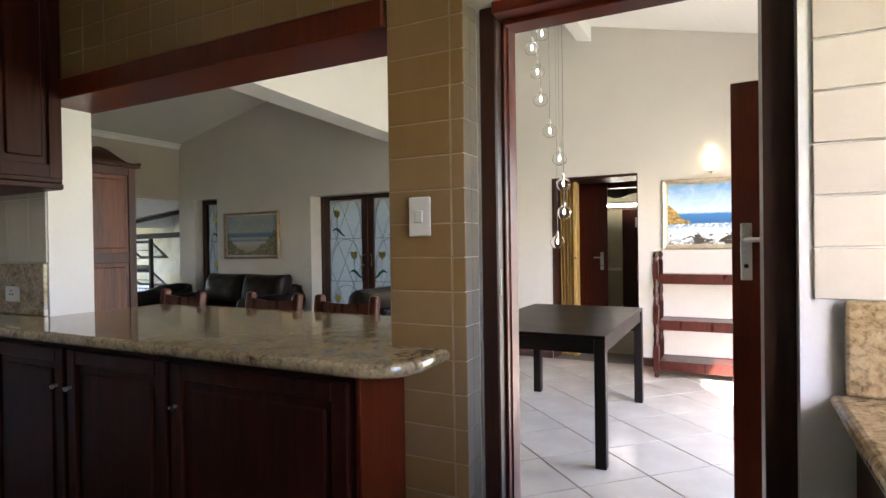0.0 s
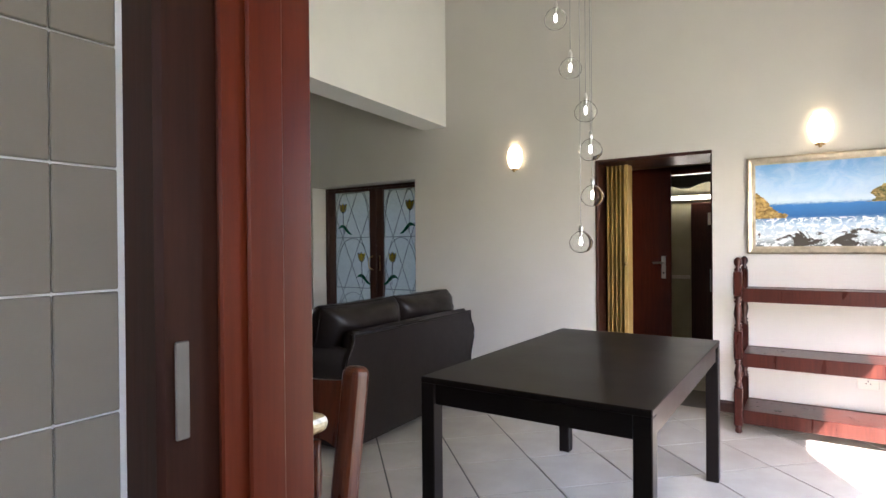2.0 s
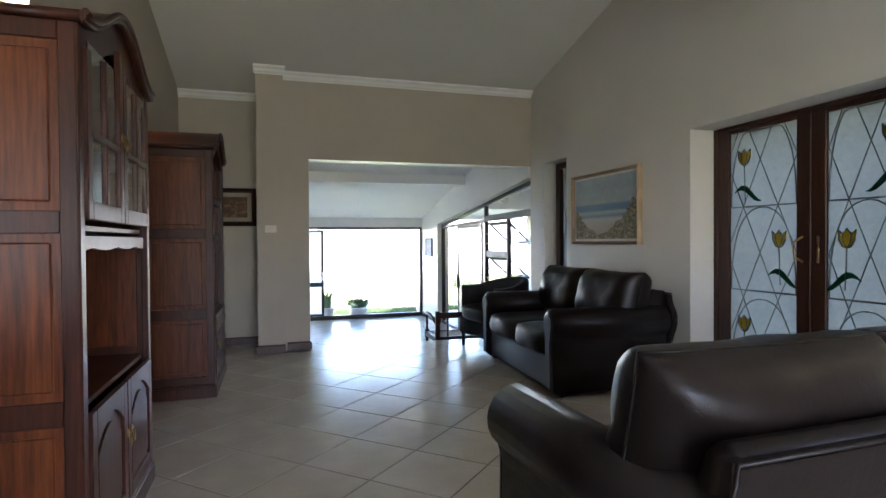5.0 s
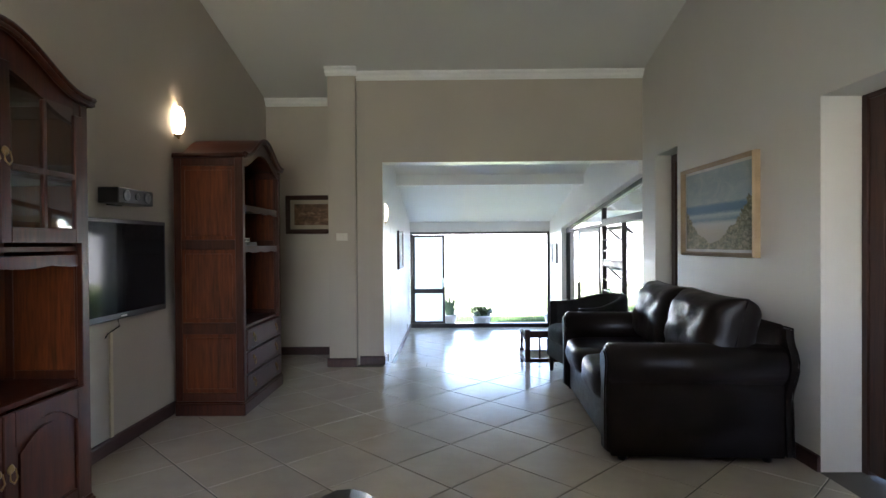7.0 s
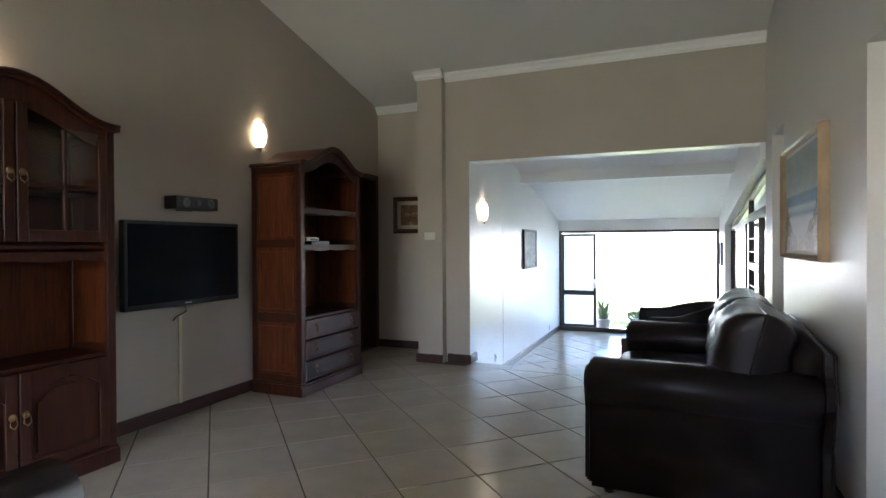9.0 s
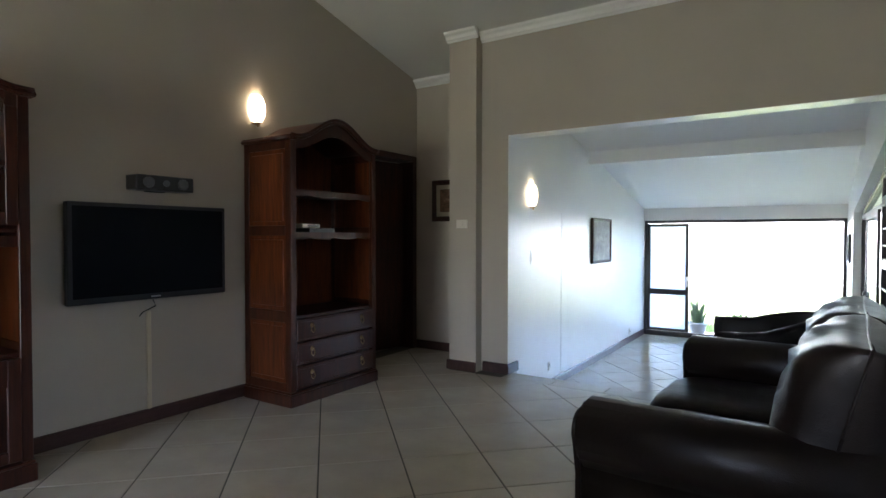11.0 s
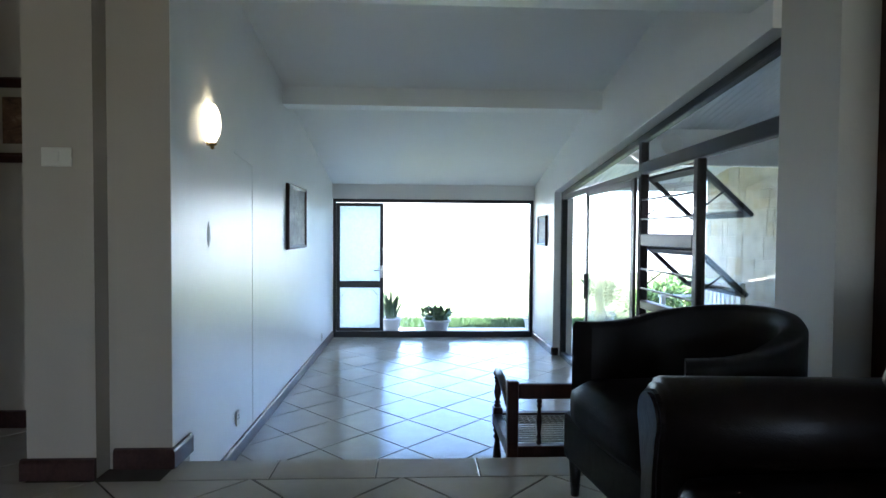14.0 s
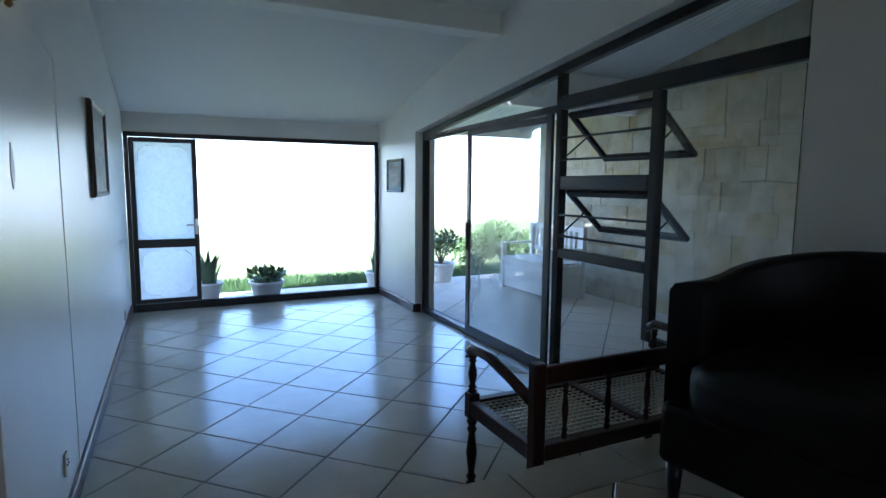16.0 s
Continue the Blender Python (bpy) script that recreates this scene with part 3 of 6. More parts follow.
# leaded side light
win = thing("window_1", None, "narrow leaded side light in a dark wooden frame", "window", "", "structure")
for b in ((-7.219, 6.69, 0.25, -7.13, 6.78, 2.024), (-6.80, 6.69, 0.25, -6.711, 6.78, 2.024), (-7.13, 6.69, 0.25, -6.80, 6.78, 0.33), (-7.13, 6.69, 1.955, -6.80, 6.78, 2.024)):
    bm = bmesh.new()
    box(bm, *b, 0.004)
    part("window_frame", bm, M_WOODDARK, win)
leaded_pane(win, -7.13, -6.80, 0.33, 1.955, 6.74, 1, [(0.5, 1.70), (0.5, 1.0)])

# garden glazing at the west end of the sunroom
glz = thing("window_2", None, "wide bronze aluminium garden glazing with clear glass", "window", "", "structure")
Z1 = 1.43
for b in ((XW - 0.09, 3.865, FS, XW - 0.03, 3.905, Z1), (XW - 0.09, 6.455, FS, XW - 0.03, 6.497, Z1), (XW - 0.09, 3.905, Z1 - 0.045, XW - 0.03, 6.455, Z1), (XW - 0.09, 3.905, FS, XW - 0.03, 6.455, FS + 0.075)):
    bm = bmesh.new()
    box(bm, *b, 0.004)
    part("window_frame", bm, M_BRONZE, glz)
pane("pane", XW - 0.063, 4.52, FS + 0.075, XW - 0.057, 6.455, Z1 - 0.045, M_GLASS, glz)
gd = thing("door_2", None, "bronze aluminium garden door with two frosted panes", "door", "", "structure")
for b in ((3.907, FS + 0.078, 3.952, Z1 - 0.05), (4.475, FS + 0.078, 4.52, Z1 - 0.05), (3.952, FS + 0.078, 4.475, FS + 0.12), (3.952, 1.335, 4.475, Z1 - 0.05), (3.952, 0.27, 4.475, 0.355)):
    bm = bmesh.new()
    box(bm, XW - 0.08, b[0], b[1], XW - 0.04, b[2], b[3], 0.004)
    part("door_rail", bm, M_BRONZE, gd)
for z0, z1 in ((FS + 0.12, 0.27), (0.355, 1.335)):
    g = pane("pane", XW - 0.064, 3.952, z0, XW - 0.058, 4.475, z1, M_FROST, gd, "frosted glass with etched corners")
    for sy, cy in ((1, 3.985), (-1, 4.442)):
        for sz, cz in ((1, z0 + 0.035), (-1, z1 - 0.035)):
            bm = bmesh.new()
            pts = [(XW - 0.056, cy, cz + sz * 0.16), (XW - 0.056, cy, cz + sz * 0.06), (XW - 0.056, cy + sy * 0.03, cz + sz * 0.03), (XW - 0.056, cy + sy * 0.06, cz), (XW - 0.056, cy + sy * 0.15, cz)]
            tube(bm, pts, 0.0035, 6)
            part("etched_line", bm, M_STEEL, g)
bm = bmesh.new()
box(bm, XW - 0.045, 4.482, 0.40, XW - 0.03, 4.512, 0.56, 0.003)
tube(bm, [(XW - 0.04, 4.497, 0.50), (XW + 0.01, 4.497, 0.50), (XW + 0.012, 4.44, 0.50), (XW + 0.012, 4.40, 0.498)], 0.008, 8)
part("door_handle", bm, M_STEEL, gd, "steel lever handle")

# raked glazing to the patio
pg = thing("window_3", None, "raked bronze aluminium glazing with sliding door and open top-hung sashes", "window", "", "structure")
YG = 6.61
for a, b, w in (((-11.40, 0, FS), (-11.40, 0, head(-11.4)), 0.055), ((-9.20, 0, FS), (-9.20, 0, head(-9.2)), 0.06), ((-7.582, 0, FS), (-7.582, 0, head(-7.582)), 0.018),
                ((-11.42, 0, head(-11.42) - 0.03), (-7.6, 0, head(-7.6) - 0.03), 0.055), ((-11.38, 0, 1.40), (-9.2, 0, 1.44), 0.05), ((-9.2, 0, 1.47), (-7.6, 0, 1.495), 0.085),
                ((-8.38, 0, 0.09), (-8.38, 0, 1.44), 0.06), ((-11.38, 0, FS + 0.02), (-7.62, 0, FS + 0.02), 0.05), ((-8.35, 0, 0.09), (-7.62, 0, 0.09), 0.05),
                ((-9.17, 0, 0.955), (-8.41, 0, 0.955), 0.09), ((-9.17, 0, 0.49), (-8.41, 0, 0.49), 0.06)):
    bm = bmesh.new()
    bar(bm, (a[0], YG, a[2]), (b[0], YG, b[2]), w, 0.06)
    part("window_frame", bm, M_BRONZE, pg)
for x0, z0, x1, z1 in ((-9.17, FS + 0.04, -8.41, 0.46), (-8.35, 0.11, -7.62, 1.44)):
    pane("pane", x0, YG - 0.003, z0, x1, YG + 0.003, z1, M_GLASS, pg)
for xs in ((-11.37, -9.23), (-9.17, -7.62)):
    bm = bmesh.new()
    prism(bm, [(xs[0], 1.44 if xs[0] < -10 else 1.50), (xs[1], 1.47 if xs[0] < -10 else 1.54), (xs[1], head(xs[1]) - 0.05), (xs[0], head(xs[0]) - 0.05 if xs[0] > -10 else 1.445)], "y", YG - 0.003, YG + 0.003)
    ob = part("pane", bm, M_GLASS, pg)
    ob.visible_shadow = False
# sliding leaf, drawn half open
sl = thing("sliding_leaf")
sl.parent = pg
for b in ((-10.42, FS + 0.045, -10.36, 1.395), (-9.30, FS + 0.045, -9.235, 1.41), (-10.36, FS + 0.045, -9.30, FS + 0.105), (-10.36, 1.35, -9.30, 1.40)):
    bm = bmesh.new()
    box(bm, b[0], YG - 0.055, b[1], b[2], YG - 0.033, b[3], 0.003)
    part("sliding_rail", bm, M_BRONZE, sl)
pane("sliding_pane", -10.36, YG - 0.047, FS + 0.105, -9.30, YG - 0.041, 1.35, M_HAZY, sl)
bm = bmesh.new()
box(bm, -10.405, YG - 0.075, 0.38, -10.375, YG - 0.055, 0.62, 0.004)
part("pull", bm, M_BLACK, sl)
# top-hung sashes standing open, and safety bars across
for zt, ln in ((1.405, 0.44), (0.905, 0.41)):
    m = Matrix.Translation((-8.79, YG + 0.02, zt)) @ Matrix.Rotation(radians(48), 4, "X")
    sa = thing("sash")
    sa.parent = pg
    for b in ((-0.375, -0.015, -ln, -0.335, 0.015, 0), (0.335, -0.015, -ln, 0.375, 0.015, 0), (-0.335, -0.015, -0.045, 0.335, 0.015, 0), (-0.335, -0.015, -ln, 0.335, 0.015, -ln + 0.045)):
        bm = bmesh.new()
        box(bm, *b, 0.003, 1, m)
        part("sash_rail", bm, M_BRONZE, sa)
    bm = bmesh.new()
    box(bm, -0.335, -0.003, -ln + 0.045, 0.335, 0.003, -0.045, 0, 1, m)
    ob = part("sash_pane", bm, M_GLASS, sa)
    ob.visible_shadow = False
    for sx in (-9.155, -8.425):
        bm = bmesh.new()
        tube(bm, [(sx, YG, zt - 0.28), (sx, YG + 0.17, zt - 0.15)], 0.006, 6)
        part("stay", bm, M_BRONZE, sa)
    for k in (0.16, 0.30):
        bm = bmesh.new()
        bar(bm, (-9.17, YG - 0.02, zt - k), (-8.41, YG - 0.02, zt - k), 0.014, 0.014)
        part("safety_bar", bm, M_BLACK, pg)

# passage behind the cased opening, with its folding door and brown door
bm = bmesh.new()
box(bm, -2.1, 8.9, 0, 0.3, 9.0, 2.6)
box(bm, -2.2, NB, 0, -2.1, 9.0, 2.6)
box(bm, 0.3, NB, 0, 0.4, 9.0, 2.6)
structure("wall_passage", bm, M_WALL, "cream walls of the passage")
bm = bmesh.new()
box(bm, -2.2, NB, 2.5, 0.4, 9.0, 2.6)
structure("ceiling_passage", bm, M_CEILDIM, "white passage ceiling")
bm = bmesh.new()
box(bm, -2.2, NB, -0.2, 0.4, 9.0, -0.004)
structure("floor_passage", bm, M_TILE, "tiled passage floor")
fr = thing("door_3", None, "dark wooden cased opening without a leaf", "door frame", "", "structure")
for b in ((-1.469, YN - 0.008, 0, -1.447, 7.08, 1.984), (-0.583, YN + 0.05, 0, -0.566, 7.08, 1.984), (-1.447, YN - 0.008, 1.958, -0.566, 7.08, 1.984)):
    bm = bmesh.new()
    box(bm, *b, 0.003)
    part("door_frame", bm, M_WOODDARK, fr)
M_GOLD = plain("gold_vinyl", (0.42, 0.27, 0.085), 0.45, var=0.12, bump=0.08)
fold = thing("folding_door", None, "gold vinyl concertina door folded to one side", "door")
for i in range(9):
    x = -1.44 + i * 0.018
    bm = bmesh.new()
    prism(bm, [(x, 6.70 if i % 2 else 6.82), (x + 0.006, 6.70 if i % 2 else 6.82), (x + 0.024, 6.82 if i % 2 else 6.70), (x + 0.018, 6.82 if i % 2 else 6.70)], "z", 0.012, 1.95)
    part("fold", bm, M_GOLD, fold)
bm = bmesh.new()
box(bm, -1.274, 6.69, 0.012, -1.238, 6.83, 1.95, 0.005)
part("lead_post", bm, M_GOLD, fold)
bm = bmesh.new()
lathe(bm, [(0.012, 0), (0.018, 0.012), (0.015, 0.03), (0.006, 0.036)], 12, Matrix.Translation((-1.256, 6.69, 1.1)) @ Matrix.Rotation(radians(90), 4, "X"))
part("knob", bm, M_BRASS, fold)


def door_leaf(name, m, w, hgt, material, label, handle_x, lz=0.0):
    """A flush leaf hinged at its local origin, along +x."""
    lf = thing(name, m, label, "door", "", "structure")
    bm = bmesh.new()
    box(bm, 0, -0.02, 0.01, w, 0.02, hgt, 0.003)
    part("door_panel", bm, material, lf)
    for s in (1, -1):
        pl = thing("lock_set")
        pl.parent = lf
        bm = bmesh.new()
        box(bm, handle_x - 0.02, s * 0.0205, 0.93 + lz, handle_x + 0.02, s * 0.027, 1.15 + lz, 0.002)
        part("lock_plate", bm, M_STEEL, pl, "brushed steel plate")
        bm = bmesh.new()
        tube(bm, [(handle_x, s * 0.026, 1.085 + lz), (handle_x, s * 0.068, 1.085 + lz), (handle_x - 0.025, s * 0.072, 1.085 + lz), (handle_x - 0.095, s * 0.07, 1.085 + lz)], 0.009, 8)
        part("lever", bm, M_STEEL, pl)
        bm = bmesh.new()
        lathe(bm, [(0.009, 0), (0.009, 0.006), (0.004, 0.007)], 10, Matrix.Translation((handle_x, s * 0.026, 0.985 + lz)) @ Matrix.Rotation(radians(-90 * s), 4, "X"))
        part("keyhole", bm, M_BLACK, pl)
    return lf


door_leaf("door_4", pose(-1.66, 7.60, 0, 0, 0, 5), 0.58, 1.98, M_WOODRED, "reddish brown flush passage door standing ajar", 0.51)
# cross wall over the ajar door, and the room glimpsed beyond it
M_PEACH = plain("peach_wall_paint", (0.62, 0.44, 0.28), 0.6, var=0.06, scale=2, bump=0.15, fine=50)
M_OLIVE = plain("olive_wall_paint", (0.36, 0.35, 0.23), 0.45, var=0.15, scale=3, bump=0.15, fine=50)
bm = bmesh.new()
box(bm, -2.098, 7.76, 2.035, 0.298, 7.86, 2.498)
box(bm, -2.098, 7.76, 0, -1.72, 7.86, 2.035)
box(bm, -0.36, 7.76, 0, 0.298, 7.86, 2.035)
structure("wall_cross", bm, M_PEACH, "peach painted wall over the passage door")
fr = thing("door_9", None, "reddish wooden frame of the passage door", "door frame", "", "structure")
for b in ((-1.72, 7.745, 0, -1.67, 7.875, 2.03), (-0.41, 7.745, 0, -0.36, 7.875, 2.03), (-1.67, 7.745, 1.955, -0.41, 7.875, 2.03)):
    bm = bmesh.new()
    box(bm, *b, 0.003)
    part("door_frame", bm, M_WOODRED, fr)
bm = bmesh.new()
box(bm, -2.099, 8.86, 0, 0.299, 8.899, 2.499)
structure("wall_far_room", bm, M_OLIVE, "olive painted wall of the room beyond the passage")
bm = bmesh.new()
prism(bm, [(-2.0, 2.2)] + [(-2.0 + 0.1 * i, 1.93 + 0.035 * math.sin(i * 1.3)) for i in range(22)] + [(0.1, 2.2)], "y", 8.74, 8.765)
pelm = part("valance", bm, plain("dark_olive_cloth", (0.045, 0.05, 0.035), 0.8, var=0.3, scale=8, bump=0.3), bpy.data.objects["wall_far_room"], "dark scalloped cloth valance")
tl_ = thing("strip_lamp", None, "lit strip lamp on the far wall", "lamp")
bm = bmesh.new()
tube(bm, [(-1.30, 8.80, 1.80), (-0.75, 8.80, 1.80)], 0.016, 10)
part("lamp_tube", bm, M_STRIP, tl_)
bm = bmesh.new()
box(bm, -1.34, 8.815, 1.77, -0.71, 8.86, 1.83, 0.004)
part("holder", bm, M_WHITEPL, tl_)
fd = thing("door_10", None, "dark wooden door in the far olive wall", "door", "", "structure")
bm = bmesh.new()
box(bm, -1.10, 8.82, 0, -0.40, 8.86, 1.74, 0.004)
part("door_panel", bm, M_WOODDARK, fd)
bm = bmesh.new()
box(bm, -0.92, 8.80, 1.48, -0.72, 8.82, 1.62, 0.003)
part("notice", bm, M_WHITEPL, fd, "white notice")
bm = bmesh.new()
box(bm, -0.90, 8.80, 0.72, -0.74, 8.82, 0.98, 0.003)
part("vent_panel", bm, plain("grey_slat", (0.34, 0.36, 0.32), 0.5), fd, "pale grey vent panel")
bm = bmesh.new()
box(bm, -1.6, 8.84, 0.86, -1.12, 8.86, 0.90, 0.004)
part("dado_rail", bm, plain("dado_paint", (0.5, 0.48, 0.38), 0.5), bpy.data.objects["wall_far_room"])

# side door beside the open cabinet
sd = thing("door_5", None, "dark brown wooden door frame in the living room wall", "door frame", "", "structure")
for b in ((-8.065, 2.43, 0, -8.0, YT + 0.012, 2.01), (-7.30, 2.43, 0, -7.235, YT + 0.012, 2.01), (-8.0, 2.43, 1.95, -7.30, YT + 0.012, 2.01)):
    bm = bmesh.new()
    box(bm, *b, 0.004)
    part("door_frame", bm, M_WOODDARK, sd)
door_leaf("door_6", pose(-7.995, 2.46, 0, 0, 0, -14), 0.68, 1.94, M_WOODCAB, "brown wooden door standing slightly ajar", 0.60)
bm = bmesh.new()
box(bm, -8.4, 1.2, 0, -6.6, 1.3, 2.6)
box(bm, -8.4, 1.3, 0, -8.3, 2.42, 2.6)
box(bm, -6.7, 1.3, 0, -6.6, 2.42, 2.6)
structure("wall_side_room", bm, M_WALL, "plain walls of the side room")
bm = bmesh.new()
box(bm, -8.4, 1.2, 2.5, -6.6, 2.42, 2.6)
structure("ceiling_side_room", bm, M_CEILDIM, "plain ceiling of the side room")
bm = bmesh.new()
box(bm, -8.4, 1.2, -0.2, -6.6, 2.4, -0.004)
structure("floor_side_room", bm, M_TILE, "tiled side room floor")

# kitchen door: frame, and leaf standing open into the dining room
kf = thing("door_7", None, "dark reddish wooden door frame", "door frame", "", "structure")
for b in ((-0.352, 2.135, 0, -0.345, 2.24, 1.965), (0.352, 2.05, 0, 0.419, 2.24, 1.965), (-0.352, 2.05, 1.965, 0.419, 2.24, 2.02)):
    bm = bmesh.new()
    box(bm, *b, 0.002)
    # same frame: right jamb takes the darker wood for its shade
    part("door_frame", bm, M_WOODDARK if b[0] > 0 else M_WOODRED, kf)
# front of the left jamb, its shade put in as darker wood
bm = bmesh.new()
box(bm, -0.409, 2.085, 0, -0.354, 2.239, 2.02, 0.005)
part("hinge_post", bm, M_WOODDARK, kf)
for b in ((-0.345, 2.16, 0, -0.340, 2.20, 1.965), (-0.340, 2.12, 1.952, 0.351, 2.19, 1.965)):
    bm = bmesh.new()
    box(bm, *b, 0.002)
    part("door_stop", bm, M_WOODRED, kf)
bm = bmesh.new()
box(bm, -0.355, 2.098, 1.115, -0.352, 2.110, 1.195, 0.001)
part("strike_plate", bm, plain("worn_steel", (0.24, 0.23, 0.21), 0.5, 0.8), kf, "worn steel strike plate")
d8 = door_leaf("door_8", pose(1.06, 2.925, 0, 0, 0, 177.5), 0.775, 1.885, M_WOODRED, "reddish brown wooden door standing wide open", 0.725, 0.19)
for s in (-1, 1):
    for x0, x1 in ((0.11, 0.355), (0.41, 0.655)):
        for k in range(5):
            z0 = 0.14 + k * 0.345
            bm = bmesh.new()
            box(bm, x0, min(s * 0.0195, s * 0.0225), z0, x1, max(s * 0.0195, s * 0.0225), z0 + 0.29, 0.001)
            box(bm, x0 + 0.035, min(s * 0.022, s * 0.0265), z0 + 0.035, x1 - 0.035, max(s * 0.022, s * 0.0265), z0 + 0.255, 0.002)
            part("raised_panel", bm, M_WOODRED, d8)

# ---- kitchen ----
KZ = 0.96


def rounded_slab(bm, pts, z0, z1, rad_at, rad):
    """A slab with one rounded plan corner and a softened edge."""
    out = []
    for i, p in enumerate(pts):
        if i in rad_at:
            a, c = Vector(pts[i - 1]), Vector(pts[(i + 1) % len(pts)])
            p = Vector(p)
            u, w = (a - p).normalized(), (c - p).normalized()
            cen = p + (u + w) * rad
            s, e = cen - w * rad, cen - u * rad
            for k in range(9):
                f = k / 8 * math.pi / 2
                out.append(tuple(cen - w * rad * math.cos(f) - u * rad * math.sin(f)))
        else:
            out.append(p)
    vs = prism(bm, out, "z", z0, z1)
    es = [e for e in bm.edges if abs(e.verts[0].co.z - e.verts[1].co.z) < 1e-5]
    bmesh.ops.bevel(bm, geom=es, offset=(z1 - z0) * 0.42, segments=3, affect="EDGES", profile=0.5)


top = thing("worktop", None, "polished brown speckled granite breakfast bar with rounded corner", "countertop")
bm = bmesh.new()
rounded_slab(bm, [(-3.15, 1.988), (-3.15, 1.68), (-0.475, 1.68), (-0.475, 1.985), (-0.69, 1.985), (-0.69, 2.6), (-2.595, 2.6), (-2.595, 1.988)], KZ - 0.04, KZ, (2,), 0.14)
part("slab", bm, M_GRANITE, top)
bm = bmesh.new()
box(bm, -3.15, YK - 0.025, KZ, -2.605, YK - 0.002, 1.21, 0.004)
part("splashback", bm, M_GRANITE, top)


def raised_door(parent, x0, x1, z0, z1, y, face, material, arch=False, knob=None, knob_mat=None, name="door"):
    """Cabinet door in a plane of constant y, facing +y or -y: frame, raised panel, knob."""
    dr = thing(name)
    dr.parent = parent
    f = face
    st = 0.055
    for b in ((x0, z0, x0 + st, z1), (x1 - st, z0, x1, z1), (x0 + st, z0, x1 - st, z0 + st)):
        bm = bmesh.new()
        box(bm, b[0], y, b[1], b[2], y + f * 0.02, b[3], 0.003)
        part("door_frame", bm, material, dr)
    bm = bmesh.new()
    if arch:
        n, zs = 12, z1 - st - 0.075
        pts = [(x0 + st, z1), (x1 - st, z1), (x1 - st, zs)]
        pts += [(x1 - st + (x0 - x1 + 2 * st) * i / n, zs + 0.075 * math.sin(math.pi * i / n)) for i in range(1, n)]
        pts.append((x0 + st, zs))
        prism(bm, pts, "y", y, y + f * 0.02)
    else:
        box(bm, x0 + st, y, z1 - st, x1 - st, y + f * 0.02, z1, 0.003)
    part("door_frame", bm, material, dr)
    bm = bmesh.new()
    a, c, e, g = x0 + st - 0.003, x1 - st + 0.003, z0 + st - 0.003, z1 - st + (0.0 if not arch else -0.01)
    box(bm, a, y, e, c, y + f * 0.006, g)
    if arch:
        n, zs = 12, g - 0.10
        pts = [(a + 0.03, e + 0.03), (c - 0.03, e + 0.03), (c - 0.03, zs)] + [(c - 0.03 + (a - c + 0.06) * i / n, zs + 0.07 * math.sin(math.pi * i / n)) for i in range(1, n)] + [(a + 0.03, zs)]
        prism(bm, pts, "y", y, y + f * 0.015)
    else:
        box(bm, a + 0.028, y, e + 0.028, c - 0.028, y + f * 0.016, g - 0.028, 0.008)
    part("door_panel", bm, material, dr)
    if knob:
        bm = bmesh.new()
        kx, kz = knob
        tube(bm, [(kx, y + f * 0.02, kz), (kx, y + f * 0.045, kz), (kx + 0.02, y + f * 0.05, kz)], [0.006, 0.006, 0.008], 8)
        part("knob", bm, knob_mat or M_STEEL, dr, "small bright metal knob")
    return dr


M_KCAB = wood("kitchen_wood", (0.014, 0.004, 0.002), (0.036, 0.008, 0.004), (0.062, 0.015, 0.007), 0.36)
M_KCAB.node_tree.nodes["Principled BSDF"].inputs["Specular IOR Level"].default_value = 0.15
for x0, x1, kx in ((-2.58, -2.02, None), (-2.02, -1.42, -1.98), (-1.42, -0.66, -1.38)):
    cb = thing("base_cabinet", None, "reddish brown wooden kitchen base cabinet under the bar", "cabinet", "kitchen base cabinets")
    bm = bmesh.new()
    box(bm, x0 + 0.001, 1.755, 0.1, x1 - 0.001, 2.08, KZ - 0.042)
    part("body", bm, M_KCAB, cb)
    bm = bmesh.new()
    box(bm, x0 + 0.001, 1.80, 0.0, x1 - 0.001, 2.05, 0.1)
    part("plinth", bm, M_KCAB, cb)
    raised_door(cb, x0 + 0.012, x1 - 0.012, 0.13, KZ - 0.07, 1.754, -1, M_KCAB, knob=(kx or x1 - 0.05, 0.745))
bm = bmesh.new()
box(bm, -0.655, 1.75, 0.0, -0.635, 1.985, KZ - 0.042, 0.003)
ep = thing("end_panel", None, "reddish brown wooden end panel of the bar", "panel")
part("panel", bm, M_WOODRED, ep)
# wall cabinet over the bar
uc = thing("wall_cabinet", None, "reddish brown wooden kitchen wall cabinet with raised panel doors", "cabinet")
bm = bmesh.new()
box(bm, -3.15, 1.66, 1.58, -2.47, YK - 0.002, 2.5, 0.004)
part("body", bm, M_KCAB, uc)
bm = bmesh.new()
box(bm, -3.15, 1.64, 1.55, -2.455, YK - 0.004, 1.58, 0.006)
part("light_rail", bm, M_KCAB, uc)
raised_door(uc, -3.14, -2.82, 1.6, 2.48, 1.659, -1, M_KCAB, knob=(-2.85, 1.68))
raised_door(uc, -2.80, -2.48, 1.6, 2.48, 1.659, -1, M_KCAB, knob=(-2.77, 1.68))
for b in ((1.675, 1.60, 1.73, 2.48), (1.925, 1.60, 1.98, 2.48), (1.73, 1.60, 1.925, 1.66), (1.73, 2.42, 1.925, 2.48)):
    bm = bmesh.new()
    box(bm, -2.472, b[0], b[1], -2.455, b[2], b[3], 0.002)
    part("end_rail", bm, M_KCAB, uc)
bm = bmesh.new()
box(bm, -2.472, 1.755, 1.69, -2.458, 1.90, 2.39, 0.006)
part("end_panel", bm, M_KCAB, uc)
